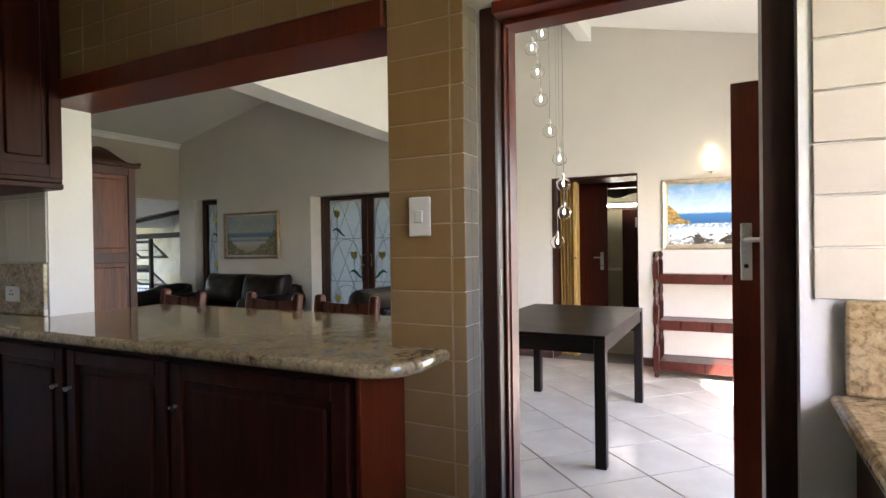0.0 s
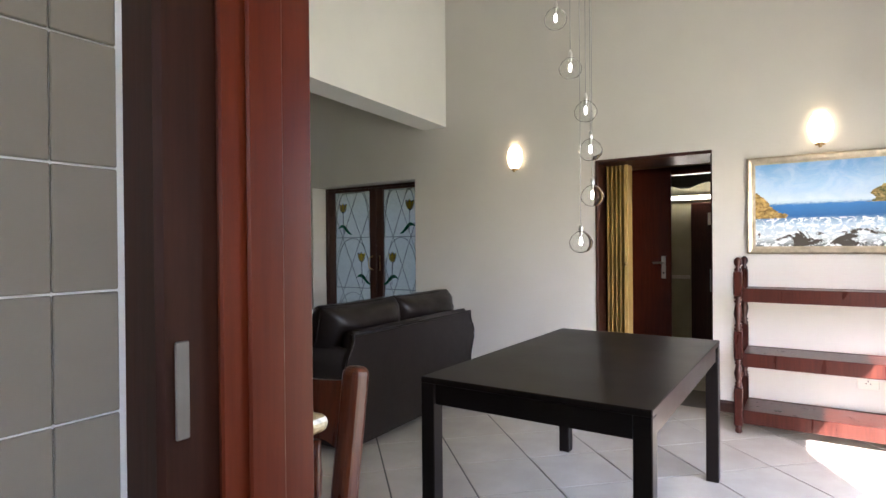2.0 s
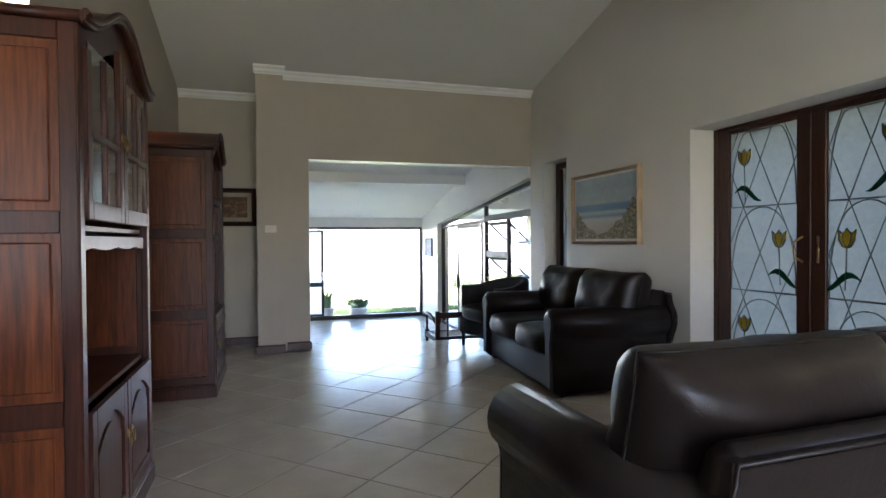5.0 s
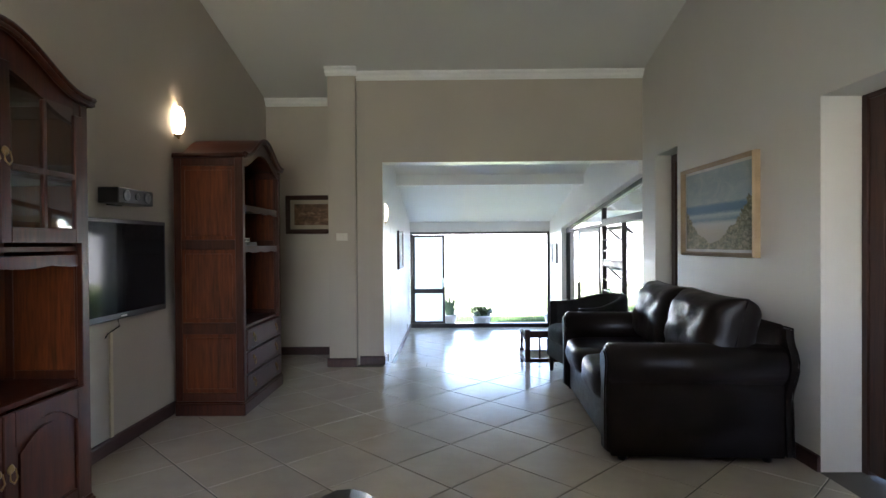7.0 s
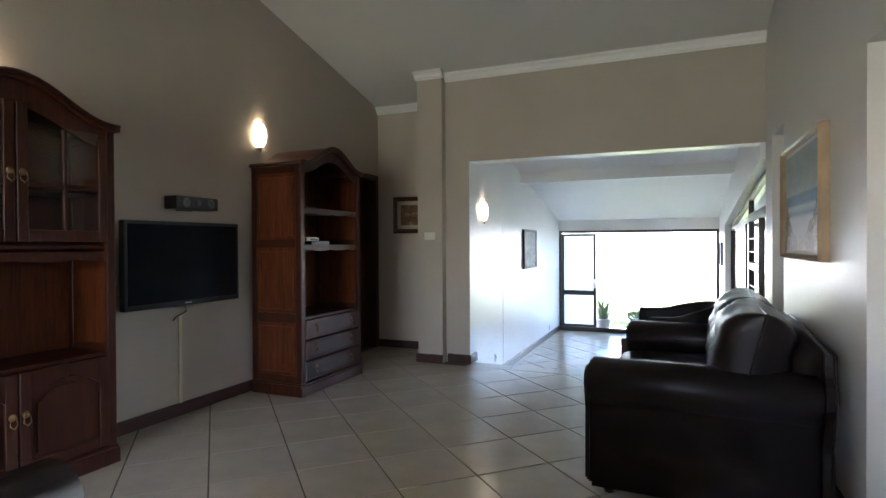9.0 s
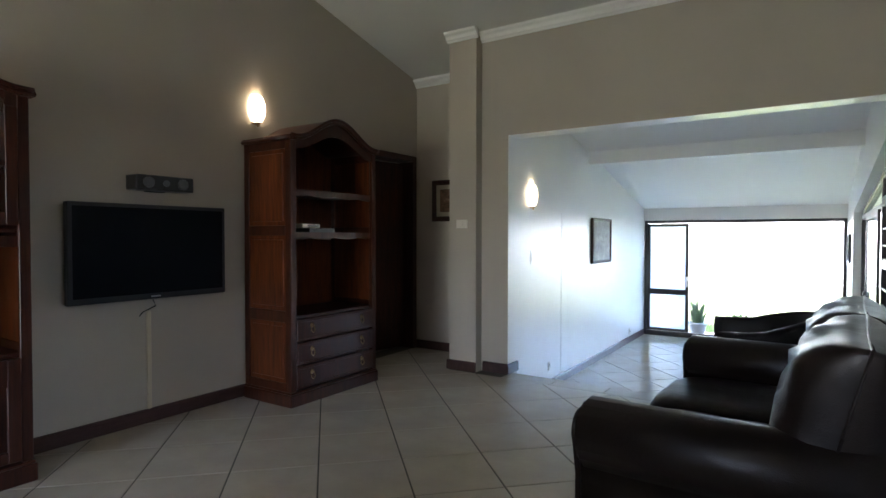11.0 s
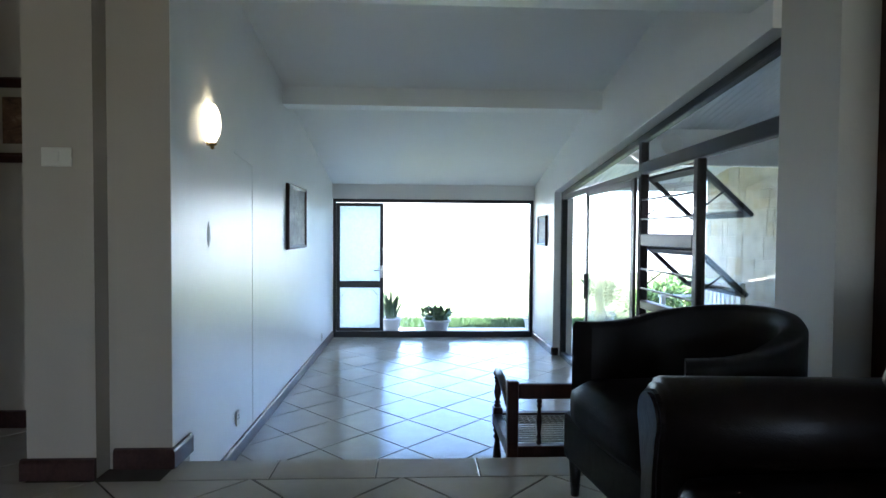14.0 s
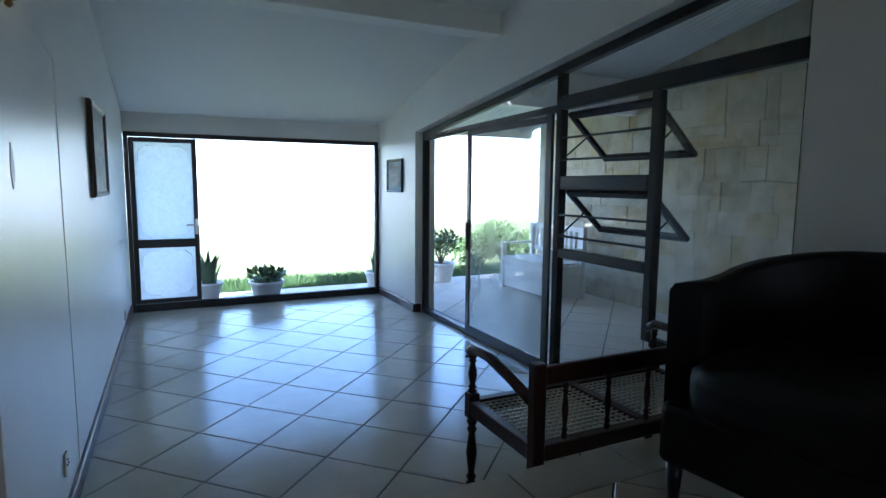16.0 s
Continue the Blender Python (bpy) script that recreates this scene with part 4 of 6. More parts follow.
# timber lintel over the bar opening
lt = thing("lintel", None, "polished reddish brown timber lintel over the bar", "lintel", "", "structure")
bm = bmesh.new()
box(bm, -2.63, YK - 0.02, 1.965, -0.69, YK2 + 0.02, 2.06, 0.006)
part("board", bm, M_WOODRED, lt)
# worktop by the window
ew = thing("worktop", None, "pale granite worktop with upstand beside the kitchen door", "countertop")
bm = bmesh.new()
rounded_slab(bm, [(0.475, 1.982), (0.475, -0.6), (1.29, -0.6), (1.29, 1.982)], 0.89, 0.93, (), 0.1)
part("slab", bm, M_GRANITE, ew)
bm = bmesh.new()
box(bm, 0.50, YK - 0.035, 0.93, 1.29, YK - 0.012, 1.14, 0.008, 2)
part("splashback", bm, M_GRANITE, ew)
ec = thing("base_cabinet", None, "brown wooden base cabinet under the window worktop", "cabinet")
bm = bmesh.new()
box(bm, 0.52, -0.58, 0.0, 1.28, 1.97, 0.888, 0.004)
part("body", bm, M_KCAB, ec)
# wall switch on the tiled pier, socket by the splashback
def plate(name, m, w, hgt, label, rockers):
    pl = thing(name, m, label, "switch" if rockers else "socket")
    bm = bmesh.new()
    box(bm, -w / 2, -0.008, -hgt / 2, w / 2, 0.002, hgt / 2, 0.004, 2)
    part("plate", bm, M_WHITEPL, pl)
    bm = bmesh.new()
    if rockers:
        box(bm, -0.014, -0.013, -0.02, 0.014, -0.006, 0.02, 0.003)
        part("rocker", bm, M_WHITEPL, pl)
    else:
        for dx, dz in ((-0.012, 0.0), (0.012, 0.0), (0, 0.018)):
            lathe(bm, [(0.004, 0), (0.004, 0.004), (0.001, 0.0045)], 10, Matrix.Translation((dx, -0.0075, dz)) @ Matrix.Rotation(radians(90), 4, "X"))
        part("pin_hole", bm, M_BLACK, pl)
    return pl


plate("light_switch", pose(-0.565, YK - 0.014, 1.36), 0.075, 0.12, "cream plastic light switch on the tiled pier", True)
plate("wall_socket", pose(-2.86, YK - 0.028, 1.06), 0.12, 0.075, "white plastic wall socket over the bar", False)
plate("light_switch", pose(-7.455, 3.545, 1.285, 0, 0, 90), 0.115, 0.075, "white light switch on the column", True)
plate("wall_socket", pose(-2.41, YN - 0.002, 0.165), 0.13, 0.095, "white wall socket over the skirting", False)
plate("wall_socket", pose(-2.17, YN - 0.002, 0.165), 0.13, 0.095, "white wall socket over the skirting", False)
plate("wall_socket", pose(0.38, YN - 0.002, 0.32), 0.12, 0.075, "white wall socket behind the shelf rack", False)
plate("wall_socket", pose(-8.64, 3.862, -0.15, 0, 0, 180), 0.05, 0.09, "small white outlet low on the sunroom wall", False)
plate("wall_socket", pose(-11.67, 3.862, -0.22, 0, 0, 180), 0.05, 0.09, "small white outlet low on the sunroom wall", False)

# ---- dining room ----
tb = thing("dining_table", pose(-0.79, 4.41, 0), "black-brown rectangular wooden dining table", "table")
W2, L2 = 0.445, 0.755
bm = bmesh.new()
box(bm, -W2, -L2, 0.725, W2, L2, 0.75, 0.003)
part("tabletop", bm, M_TABLE, tb)
for b in ((-W2 + 0.065, -L2 + 0.012, W2 - 0.065, -L2 + 0.032), (-W2 + 0.065, L2 - 0.032, W2 - 0.065, L2 - 0.012), (-W2 + 0.012, -L2 + 0.065, -W2 + 0.032, L2 - 0.065), (W2 - 0.032, -L2 + 0.065, W2 - 0.012, L2 - 0.065)):
    bm = bmesh.new()
    box(bm, b[0], b[1], 0.645, b[2], b[3], 0.725)
    part("apron", bm, M_TABLE, tb)
for sx in (-1, 1):
    for sy in (-1, 1):
        bm = bmesh.new()
        box(bm, sx * W2, sy * L2, 0, sx * (W2 - 0.062), sy * (L2 - 0.062), 0.725, 0.003)
        part("leg", bm, M_TABLE, tb)

# three-tier rack with turned posts
M_RACK = wood("rack_wood", (0.016, 0.004, 0.003), (0.036, 0.008, 0.005), (0.058, 0.014, 0.008), 0.26)
rk = thing("shelf_rack", pose(0.285, 6.26, 0), "dark red stained three-tier wooden rack with turned posts", "shelf")


def turned(bm, x, y, z0, z1, r, square=True):
    h = z1 - z0
    pr = [(0.75, 0), (1, 0.06), (0.6, 0.12), (0.95, 0.16), (0.55, 0.22), (0.8, 0.36), (1.0, 0.5), (0.8, 0.64), (0.55, 0.78), (0.95, 0.84), (0.6, 0.88), (1, 0.94), (0.75, 1)]
    lathe(bm, [(r * a, z0 + h * b) for a, b in pr], 12, Matrix.Translation((x, y, 0)))


RW, RD = 0.63, 0.21
for sx in (-1, 1):
    for sy in (-1, 1):
        bm = bmesh.new()
        x, y = sx * RW, sy * RD
        lathe(bm, [(0.016, 0), (0.024, 0.015), (0.018, 0.035), (0.026, 0.055)], 12, Matrix.Translation((x, y, 0)))
        for za, zb in ((0.055, 0.30), (0.50, 0.68), (0.92, 1.08)):
            box(bm, x - 0.025, y - 0.025, za, x + 0.025, y + 0.025, zb, 0.004)
        turned(bm, x, y, 0.30, 0.50, 0.027)
        turned(bm, x, y, 0.68, 0.92, 0.027)
        lathe(bm, [(0.02, 1.08), (0.024, 1.095), (0.012, 1.11), (0.026, 1.135), (0.024, 1.16), (0.008, 1.175)], 12, Matrix.Translation((x, y, 0)))
        part("post", bm, M_RACK, rk)
for z in (0.12, 0.50, 0.93):
    bm = bmesh.new()
    box(bm, -RW + 0.02, -RD + 0.01, z, RW - 0.02, RD - 0.01, z + 0.022, 0.003)
    part("shelf", bm, M_RACK, rk)
    for y in (-RD, RD):
        bm = bmesh.new()
        hz = z - 0.05 if y < 0 else z - 0.02
        box(bm, -RW + 0.026, y - 0.011, hz, RW - 0.026, y + 0.011, hz + (0.09 if y < 0 else 0.045), 0.004)
        part("rail", bm, M_RACK, rk)


# pictures
def picture_material(name, kind):
    k = Mat(name)
    tc = k.n.new("ShaderNodeTexCoord")
    sp = k.n.new("ShaderNodeSeparateXYZ")
    k.link(tc.outputs["Generated"], sp.inputs[0])
    v = k.coords((1, 1, 1), "Generated")
    n1 = k.noise(v, 5.0, 8.0, 0.65, 0.6)
    n2 = k.noise(v, 22.0, 6.0, 0.7, 0.8)
    brush = k.noise(k.coords((6, 6, 20), "Generated"), 4.0, 5.0, 0.7, 0.6)

    def math_node(op, a, b):
        nd = k.n.new("ShaderNodeMath")
        nd.operation = op
        for i, q in enumerate((a, b)):
            if isinstance(q, (int, float)):
                nd.inputs[i].default_value = q
            else:
                k.link(q, nd.inputs[i])
        return nd.outputs[0]
    X, Z = sp.outputs[0], sp.outputs[2]
    wob = math_node("ADD", Z, math_node("MULTIPLY", math_node("SUBTRACT", brush, 0.5), 0.10))
    if kind == "sea":
        base = k.ramp(wob, [(0.0, (0.10, 0.11, 0.10)), (0.10, (0.55, 0.62, 0.66)), (0.26, (0.42, 0.55, 0.66)), (0.36, (0.03, 0.13, 0.34)), (0.50, (0.05, 0.20, 0.48)), (0.53, (0.55, 0.68, 0.80)), (0.72, (0.36, 0.56, 0.80)), (1.0, (0.16, 0.36, 0.68))])
        cloud = k.ramp(n1, [(0.5, (0, 0, 0)), (0.7, (0.7, 0.7, 0.7))])
        up = math_node("GREATER_THAN", Z, 0.55)
        base = k.mix(math_node("MULTIPLY", up, math_node("MULTIPLY", math_node("SUBTRACT", n1, 0.4), 1.6)), base, (0.75, 0.8, 0.85))
        foam = math_node("MULTIPLY", math_node("LESS_THAN", Z, 0.34), math_node("GREATER_THAN", n2, 0.52))
        base = k.mix(foam, base, (0.78, 0.82, 0.84))
        rocks = math_node("MULTIPLY", math_node("LESS_THAN", Z, 0.20), math_node("GREATER_THAN", n1, 0.56))
        base = k.mix(rocks, base, (0.06, 0.05, 0.04))
        cl = math_node("LESS_THAN", math_node("ADD", X, math_node("MULTIPLY", n1, 0.35)), math_node("SUBTRACT", 0.66, math_node("MULTIPLY", Z, 0.72)))
        cl = math_node("MULTIPLY", cl, math_node("GREATER_THAN", Z, 0.34))
        base = k.mix(cl, base, k.ramp(n2, [(0.4, (0.16, 0.10, 0.03)), (0.6, (0.55, 0.36, 0.12))]))
        cr = math_node("GREATER_THAN", math_node("SUBTRACT", X, math_node("MULTIPLY", n1, 0.35)), math_node("ADD", 0.40, math_node("MULTIPLY", Z, 0.42)))
        cr = math_node("MULTIPLY", cr, math_node("MULTIPLY", math_node("GREATER_THAN", Z, 0.50), math_node("LESS_THAN", Z, 0.70)))
        base = k.mix(cr, base, k.ramp(n2, [(0.4, (0.10, 0.10, 0.03)), (0.6, (0.50, 0.34, 0.13))]))
    elif kind == "beach":
        base = k.ramp(wob, [(0.0, (0.30, 0.26, 0.18)), (0.22, (0.42, 0.37, 0.28)), (0.32, (0.46, 0.46, 0.44)), (0.37, (0.16, 0.23, 0.28)), (0.43, (0.38, 0.43, 0.45)), (0.47, (0.10, 0.17, 0.25)), (0.55, (0.12, 0.20, 0.29)), (0.58, (0.30, 0.35, 0.37)), (0.8, (0.24, 0.30, 0.33)), (1.0, (0.30, 0.35, 0.37))])
        up = math_node("GREATER_THAN", Z, 0.58)
        base = k.mix(math_node("MULTIPLY", up, math_node("MULTIPLY", math_node("SUBTRACT", n1, 0.42), 2.0)), base, (0.46, 0.47, 0.46))
        scrub = k.ramp(n2, [(0.35, (0.05, 0.055, 0.025)), (0.52, (0.20, 0.18, 0.10)), (0.68, (0.42, 0.36, 0.25))])
        rise = math_node("MULTIPLY", math_node("POWER", X, 3.0), math_node("MULTIPLY", n1, 1.25))
        base = k.mix(math_node("LESS_THAN", Z, math_node("ADD", 0.02, rise)), base, scrub)
        fall = math_node("MULTIPLY", math_node("POWER", math_node("SUBTRACT", 1.0, X), 4.0), math_node("MULTIPLY", n1, 1.1))
        base = k.mix(math_node("LESS_THAN", Z, fall), base, scrub)
    elif kind == "dark":
        base = k.ramp(n1, [(0.3, (0.04, 0.025, 0.015)), (0.55, (0.16, 0.09, 0.05)), (0.75, (0.35, 0.24, 0.15))])
    else:
        base = k.ramp(n1, [(0.3, (0.20, 0.20, 0.19)), (0.55, (0.34, 0.34, 0.31)), (0.75, (0.48, 0.47, 0.43))])
    k.color(base)
    k.p.inputs["Roughness"].default_value = 0.55
    k.p.inputs["Specular IOR Level"].default_value = 0.25
    k.bump(brush, 0.2, 0.003)
    return k.m


def framed_picture(m, w, hgt, fw, dpt, frame_mat, canvas, label, mount=None):
    """A framed picture hanging on a wall; local +x across, -y out of the wall."""
    pc = thing("picture", m, label, "picture")
    prof = [(0, 0), (dpt * 0.7, 0), (dpt, fw * 0.25), (dpt * 0.8, fw * 0.6), (dpt * 0.55, fw * 0.8), (dpt * 0.5, fw), (0, fw)]
    cs = [(-w / 2, -hgt / 2), (w / 2, -hgt / 2), (w / 2, hgt / 2), (-w / 2, hgt / 2)]
    ins = [(1, 1), (-1, 1), (-1, -1), (1, -1)]
    for i in range(4):
        bm = bmesh.new()
        j = (i + 1) % 4
        lo = [bm.verts.new((cs[i][0] + ins[i][0] * q, -o, cs[i][1] + ins[i][1] * q)) for o, q in prof]
        hi = [bm.verts.new((cs[j][0] + ins[j][0] * q, -o, cs[j][1] + ins[j][1] * q)) for o, q in prof]
        fs = [bm.faces.new(lo), bm.faces.new(hi[::-1])]
        for a in range(len(prof)):
            b = (a + 1) % len(prof)
            fs.append(bm.faces.new((lo[a], hi[a], hi[b], lo[b])))
        bmesh.ops.recalc_face_normals(bm, faces=fs)
        part("frame", bm, frame_mat, pc)
    if mount:
        bm = bmesh.new()
        box(bm, -w / 2 + fw, -dpt * 0.35, -hgt / 2 + fw, w / 2 - fw, -0.002, hgt / 2 - fw)
        part("mount", bm, M_WHITEPL if mount is True else mount, pc)
        bm = bmesh.new()
        q = fw + (0.045 if w < 0.9 else 0.02)
        box(bm, -w / 2 + q, -dpt * 0.35 - 0.002, -hgt / 2 + q, w / 2 - q, -dpt * 0.35 + 0.001, hgt / 2 - q)
    else:
        bm = bmesh.new()
        box(bm, -w / 2 + fw, -dpt * 0.45, -hgt / 2 + fw, w / 2 - fw, -0.002, hgt / 2 - fw)
    part("canvas", bm, canvas, pc)
    return pc


M_GILT = plain("silver_gilt", (0.50, 0.43, 0.32), 0.35, 0.6, var=0.25, scale=20, bump=0.1)
M_WHITEWOOD = plain("limed_wood", (0.33, 0.235, 0.13), 0.5, var=0.2, bump=0.1)
framed_picture(pose(0.145, YN - 0.001, 1.54), 0.95, 0.70, 0.055, 0.035, M_GILT, picture_material("sea_painting", "sea"), "framed painting of a blue rocky sea cove in silver frame")
framed_picture(pose(-5.985, YN - 0.001, 1.447), 1.09, 0.68, 0.03, 0.05, M_WHITEWOOD, picture_material("beach_painting", "beach"), "framed pale painting of a beach and dunes", plain("white_liner", (0.6, 0.58, 0.52), 0.6))
framed_picture(pose(-8.078, 3.10, 1.54, 0, 0, 90), 0.58, 0.42, 0.05, 0.03, M_WOODDARK, picture_material("small_painting", "dark"), "small dark framed picture in the alcove", plain("cream_mount", (0.35, 0.3, 0.22), 0.8))
framed_picture(pose(-10.30, 3.861, 1.125, 0, 0, 180), 0.75, 0.56, 0.035, 0.03, M_WOODDARK, picture_material("grey_print", "grey"), "dark framed grey print on the sunroom wall")
framed_picture(pose(-11.97, 6.499, 1.03), 0.46, 0.36, 0.03, 0.025, M_BLACK, picture_material("small_print", "grey"), "small black framed print with grey mount", plain("grey_mount", (0.3, 0.34, 0.38), 0.7))


# wall lights
def sconce(m, label):
    sc = thing("wall_lamp", m, label, "wall lamp", "shell wall lamps")
    bm = bmesh.new()
    prof = [(0.02, 0.0), (0.044, 0.018), (0.063, 0.055), (0.071, 0.10), (0.068, 0.145), (0.054, 0.186), (0.038, 0.207)]
    nseg = 28
    rows = []
    for r, z in prof:
        row = []
        for i in range(nseg + 1):
            a = math.pi * i / nseg
            rr = r * (1 + 0.05 * math.cos(a * 14))
            row.append(bm.verts.new((rr * math.cos(a), -rr * 0.8 * math.sin(a) - 0.004, z)))
        rows.append(row)
    for a, b in zip(rows, rows[1:]):
        for i in range(nseg):
            f = bm.faces.new((a[i], a[i + 1], b[i + 1], b[i]))
            f.smooth = True
    bmesh.ops.recalc_face_normals(bm, faces=bm.faces)
    g = part("shade", bm, M_SHADE, sc, "glowing ribbed shell glass shade")
    so = g.modifiers.new("thick", "SOLIDIFY")
    so.thickness = 0.004
    bm = bmesh.new()
    lathe(bm, [(0.004, -0.028), (0.012, -0.02), (0.008, -0.01), (0.024, -0.002), (0.022, 0.006)], 12, Matrix.Translation((0, -0.022, 0)))
    box(bm, -0.03, -0.012, -0.01, 0.03, 0.0, 0.1, 0.003)
    part("bracket", bm, M_BRASS, sc)
    bulb = new("bulb_light", bpy.data.lights.new("bulb_light", "POINT"))
    bulb.data.energy, bulb.data.shadow_soft_size, bulb.data.color = 0.08, 0.012, (1.0, 0.80, 0.50)
    bulb.matrix_world = m @ Matrix.Translation((0, -0.03, 0.14))
    return sc


for m in (pose(-2.22, YN, 1.97), pose(0.12, YN, 1.955), pose(-6.03, YT, 2.02, 0, 0, 180), pose(-3.98, YT, 2.04, 0, 0, 180), pose(-8.19, 3.86, 1.455, 0, 0, 180)):
    sconce(m, "lit shell-shaped glass wall lamp with brass foot")

# cluster pendant
pd = thing("pendant_lamp", None, "cluster pendant of clear glass globes on thin cords", "pendant lamp")
zc = ceil_dining(-0.78)
bm = bmesh.new()
lathe(bm, [(0.13, 0), (0.13, 0.02), (0.12, 0.03)], 24, Matrix.Translation((-0.78, 4.12, zc - 0.055)))
part("ceiling_rose", bm, M_STEEL, pd)
for x, dy, z in ((-0.73, -0.02, 1.279), (-0.70, 0.04, 1.474), (-0.69, -0.01, 1.659), (-0.73, 0.05, 1.835), (-0.785, 0.02, 2.02), (-0.83, -0.03, 2.224), (-0.87, 0.03, 2.428), (-0.89, -0.02, 2.576), (-0.84, 0.05, 2.687)):
    y = 4.12 + dy
    gl = thing("globe")
    gl.parent = pd
    bm = bmesh.new()
    prof = [(0.012, 0.055), (0.022, 0.05), (0.042, 0.032), (0.055, 0.004), (0.05, -0.022), (0.034, -0.042), (0.012, -0.05)]
    lathe(bm, [(r * 0.9, z + q * 0.86) for r, q in prof[::-1]], 18, Matrix.Translation((x, y, 0)))
    g = part("glass", bm, M_GLOBE, gl)
    so = g.modifiers.new("thick", "SOLIDIFY")
    so.thickness = 0.002
    g.visible_shadow = False
    bm = bmesh.new()
    lathe(bm, [(0.004, z + 0.02), (0.006, z + 0.04), (0.009, z + 0.045), (0.009, z + 0.066), (0.003, z + 0.08)], 10, Matrix.Translation((x, y, 0)))
    part("cap", bm, M_STEEL, gl)
    bm = bmesh.new()
    lathe(bm, [(0.002, z - 0.012), (0.006, z - 0.004), (0.006, z + 0.016), (0.003, z + 0.022)], 8, Matrix.Translation((x, y, 0)))
    part("bulb", bm, M_SPARK, gl)
    bm = bmesh.new()
    tube(bm, [(x, y, z + 0.08), (x, y, zc - 0.05)], 0.0016, 6)
    part("cord", bm, M_CORD, gl)


# dining chairs along the bar
M_CHAIR = wood("chair_wood", (0.022, 0.004, 0.002), (0.052, 0.010, 0.0035), (0.10, 0.023, 0.007), 0.25)
M_CHAIR.node_tree.nodes["Principled BSDF"].inputs["Specular IOR Level"].default_value = 0.2


def dining_chair(m):
    """Faces local -y; the backrest stands at +y."""
    ch = thing("dining_chair", m, "reddish brown wooden chair with spindle back at the bar", "chair", "chairs along the bar")
    bm = bmesh.new()
    box(bm, -0.215, -0.21, 0.44, 0.215, 0.21, 0.475, 0.014, 2)
    part("seat", bm, M_CHAIR, ch)
    for sx in (-1, 1):
        bm = bmesh.new()
        turned(bm, sx * 0.18, -0.17, 0.0, 0.44, 0.024)
        part("leg", bm, M_CHAIR, ch)
        bm = bmesh.new()
        vs = box(bm, sx * 0.18 - 0.024, 0.165, 0.0, sx * 0.18 + 0.024, 0.205, 0.475, 0.006)
        part("leg", bm, M_CHAIR, ch)
        bm = bmesh.new()
        m2 = Matrix.Translation((sx * 0.185, 0.185, 0.475)) @ Matrix.Rotation(radians(-9), 4, "X")
        box(bm, -0.025, -0.028, 0, 0.025, 0.028, 0.53, 0.019, 4, m2)
        part("back_post", bm, M_CHAIR, ch)
    m2 = Matrix.Translation((0, 0.185, 0.475)) @ Matrix.Rotation(radians(-9), 4, "X")
    bm = bmesh.new()
    n = 10
    pts = [(-0.165 + 0.33 * i / 24, 0.352 + 0.016 * abs(math.sin(math.pi * i / 8))) for i in range(25)]
    pts += [(0.165 - 0.33 * i / n, 0.497 - 0.010 * math.sin(math.pi * i / n)) for i in range(n + 1)]
    vs = prism(bm, pts, "y", -0.012, 0.012)
    bmesh.ops.transform(bm, matrix=m2, verts=vs)
    part("top_rail", bm, M_CHAIR, ch)
    bm = bmesh.new()
    box(bm, -0.16, -0.011, 0.09, 0.16, 0.011, 0.13, 0.005, 1, m2)
    part("lower_rail", bm, M_CHAIR, ch)
    for k in range(3):
        bm = bmesh.new()
        x = -0.083 + k * 0.083
        lathe(bm, [(0.013, 0.13), (0.019, 0.16), (0.013, 0.19), (0.025, 0.25), (0.022, 0.29), (0.014, 0.335), (0.012, 0.362)], 12, m2 @ Matrix.Translation((x, 0, 0)))
        part("spindle", bm, M_CHAIR, ch)
    for y in (-0.17, 0.185):
        bm = bmesh.new()
        tube(bm, [(-0.18, y, 0.2), (0, y, 0.2), (0.18, y, 0.2)], [0.01, 0.014, 0.01], 8)
        part("stretcher", bm, M_CHAIR, ch)
    return ch


wide = Matrix.Diagonal((0.95, 1, 1.015, 1))
c0 = dining_chair(pose(-0.92, 2.475, 0, 0, 0, 1) @ wide)
copy_thing(c0, pose(-1.42, 2.47, 0) @ wide)
copy_thing(c0, pose(-1.905, 2.47, 0, 0, 0, -1) @ wide)
copy_thing(c0, pose(-2.63, 2.47, 0, 0, 0, -3) @ wide)


# ---- living room ----
def pillow(bm, w, h, t, m):
    """A stuffed back cushion with drawn-out corners and a seam all round."""
    n = 16
    side = []
    for s in (-1, 1):
        g = []
        for i in range(n + 1):
            row = []
            for j in range(n + 1):
                u, v = math.sin(math.pi * (i / n - 0.5)), math.sin(math.pi * (j / n - 0.5))
                p = max(0.0, (1 - u ** 6) * (1 - v ** 4)) ** 0.42
                wr = 0.05 * noise.noise(Vector((u * 2.6, v * 3.4, s * 4.0 + w))) + 0.03 * noise.noise(Vector((u * 7, v * 5, s)))
                x = w * u * (0.97 + 0.03 * v * v)
                z = h * v * (0.95 + 0.05 * u * u)
                row.append(bm.verts.new(m @ Vector((x, s * t * p * (1 + 3.4 * wr), z))))
            g.append(row)
        side.append(g)
        for i in range(n):
            for j in range(n):
                f = bm.faces.new((g[i][j], g[i + 1][j], g[i + 1][j + 1], g[i][j + 1]))
                f.smooth = True
    bmesh.ops.remove_doubles(bm, verts=bm.verts, dist=0.0005)
    bmesh.ops.recalc_face_normals(bm, faces=bm.faces)


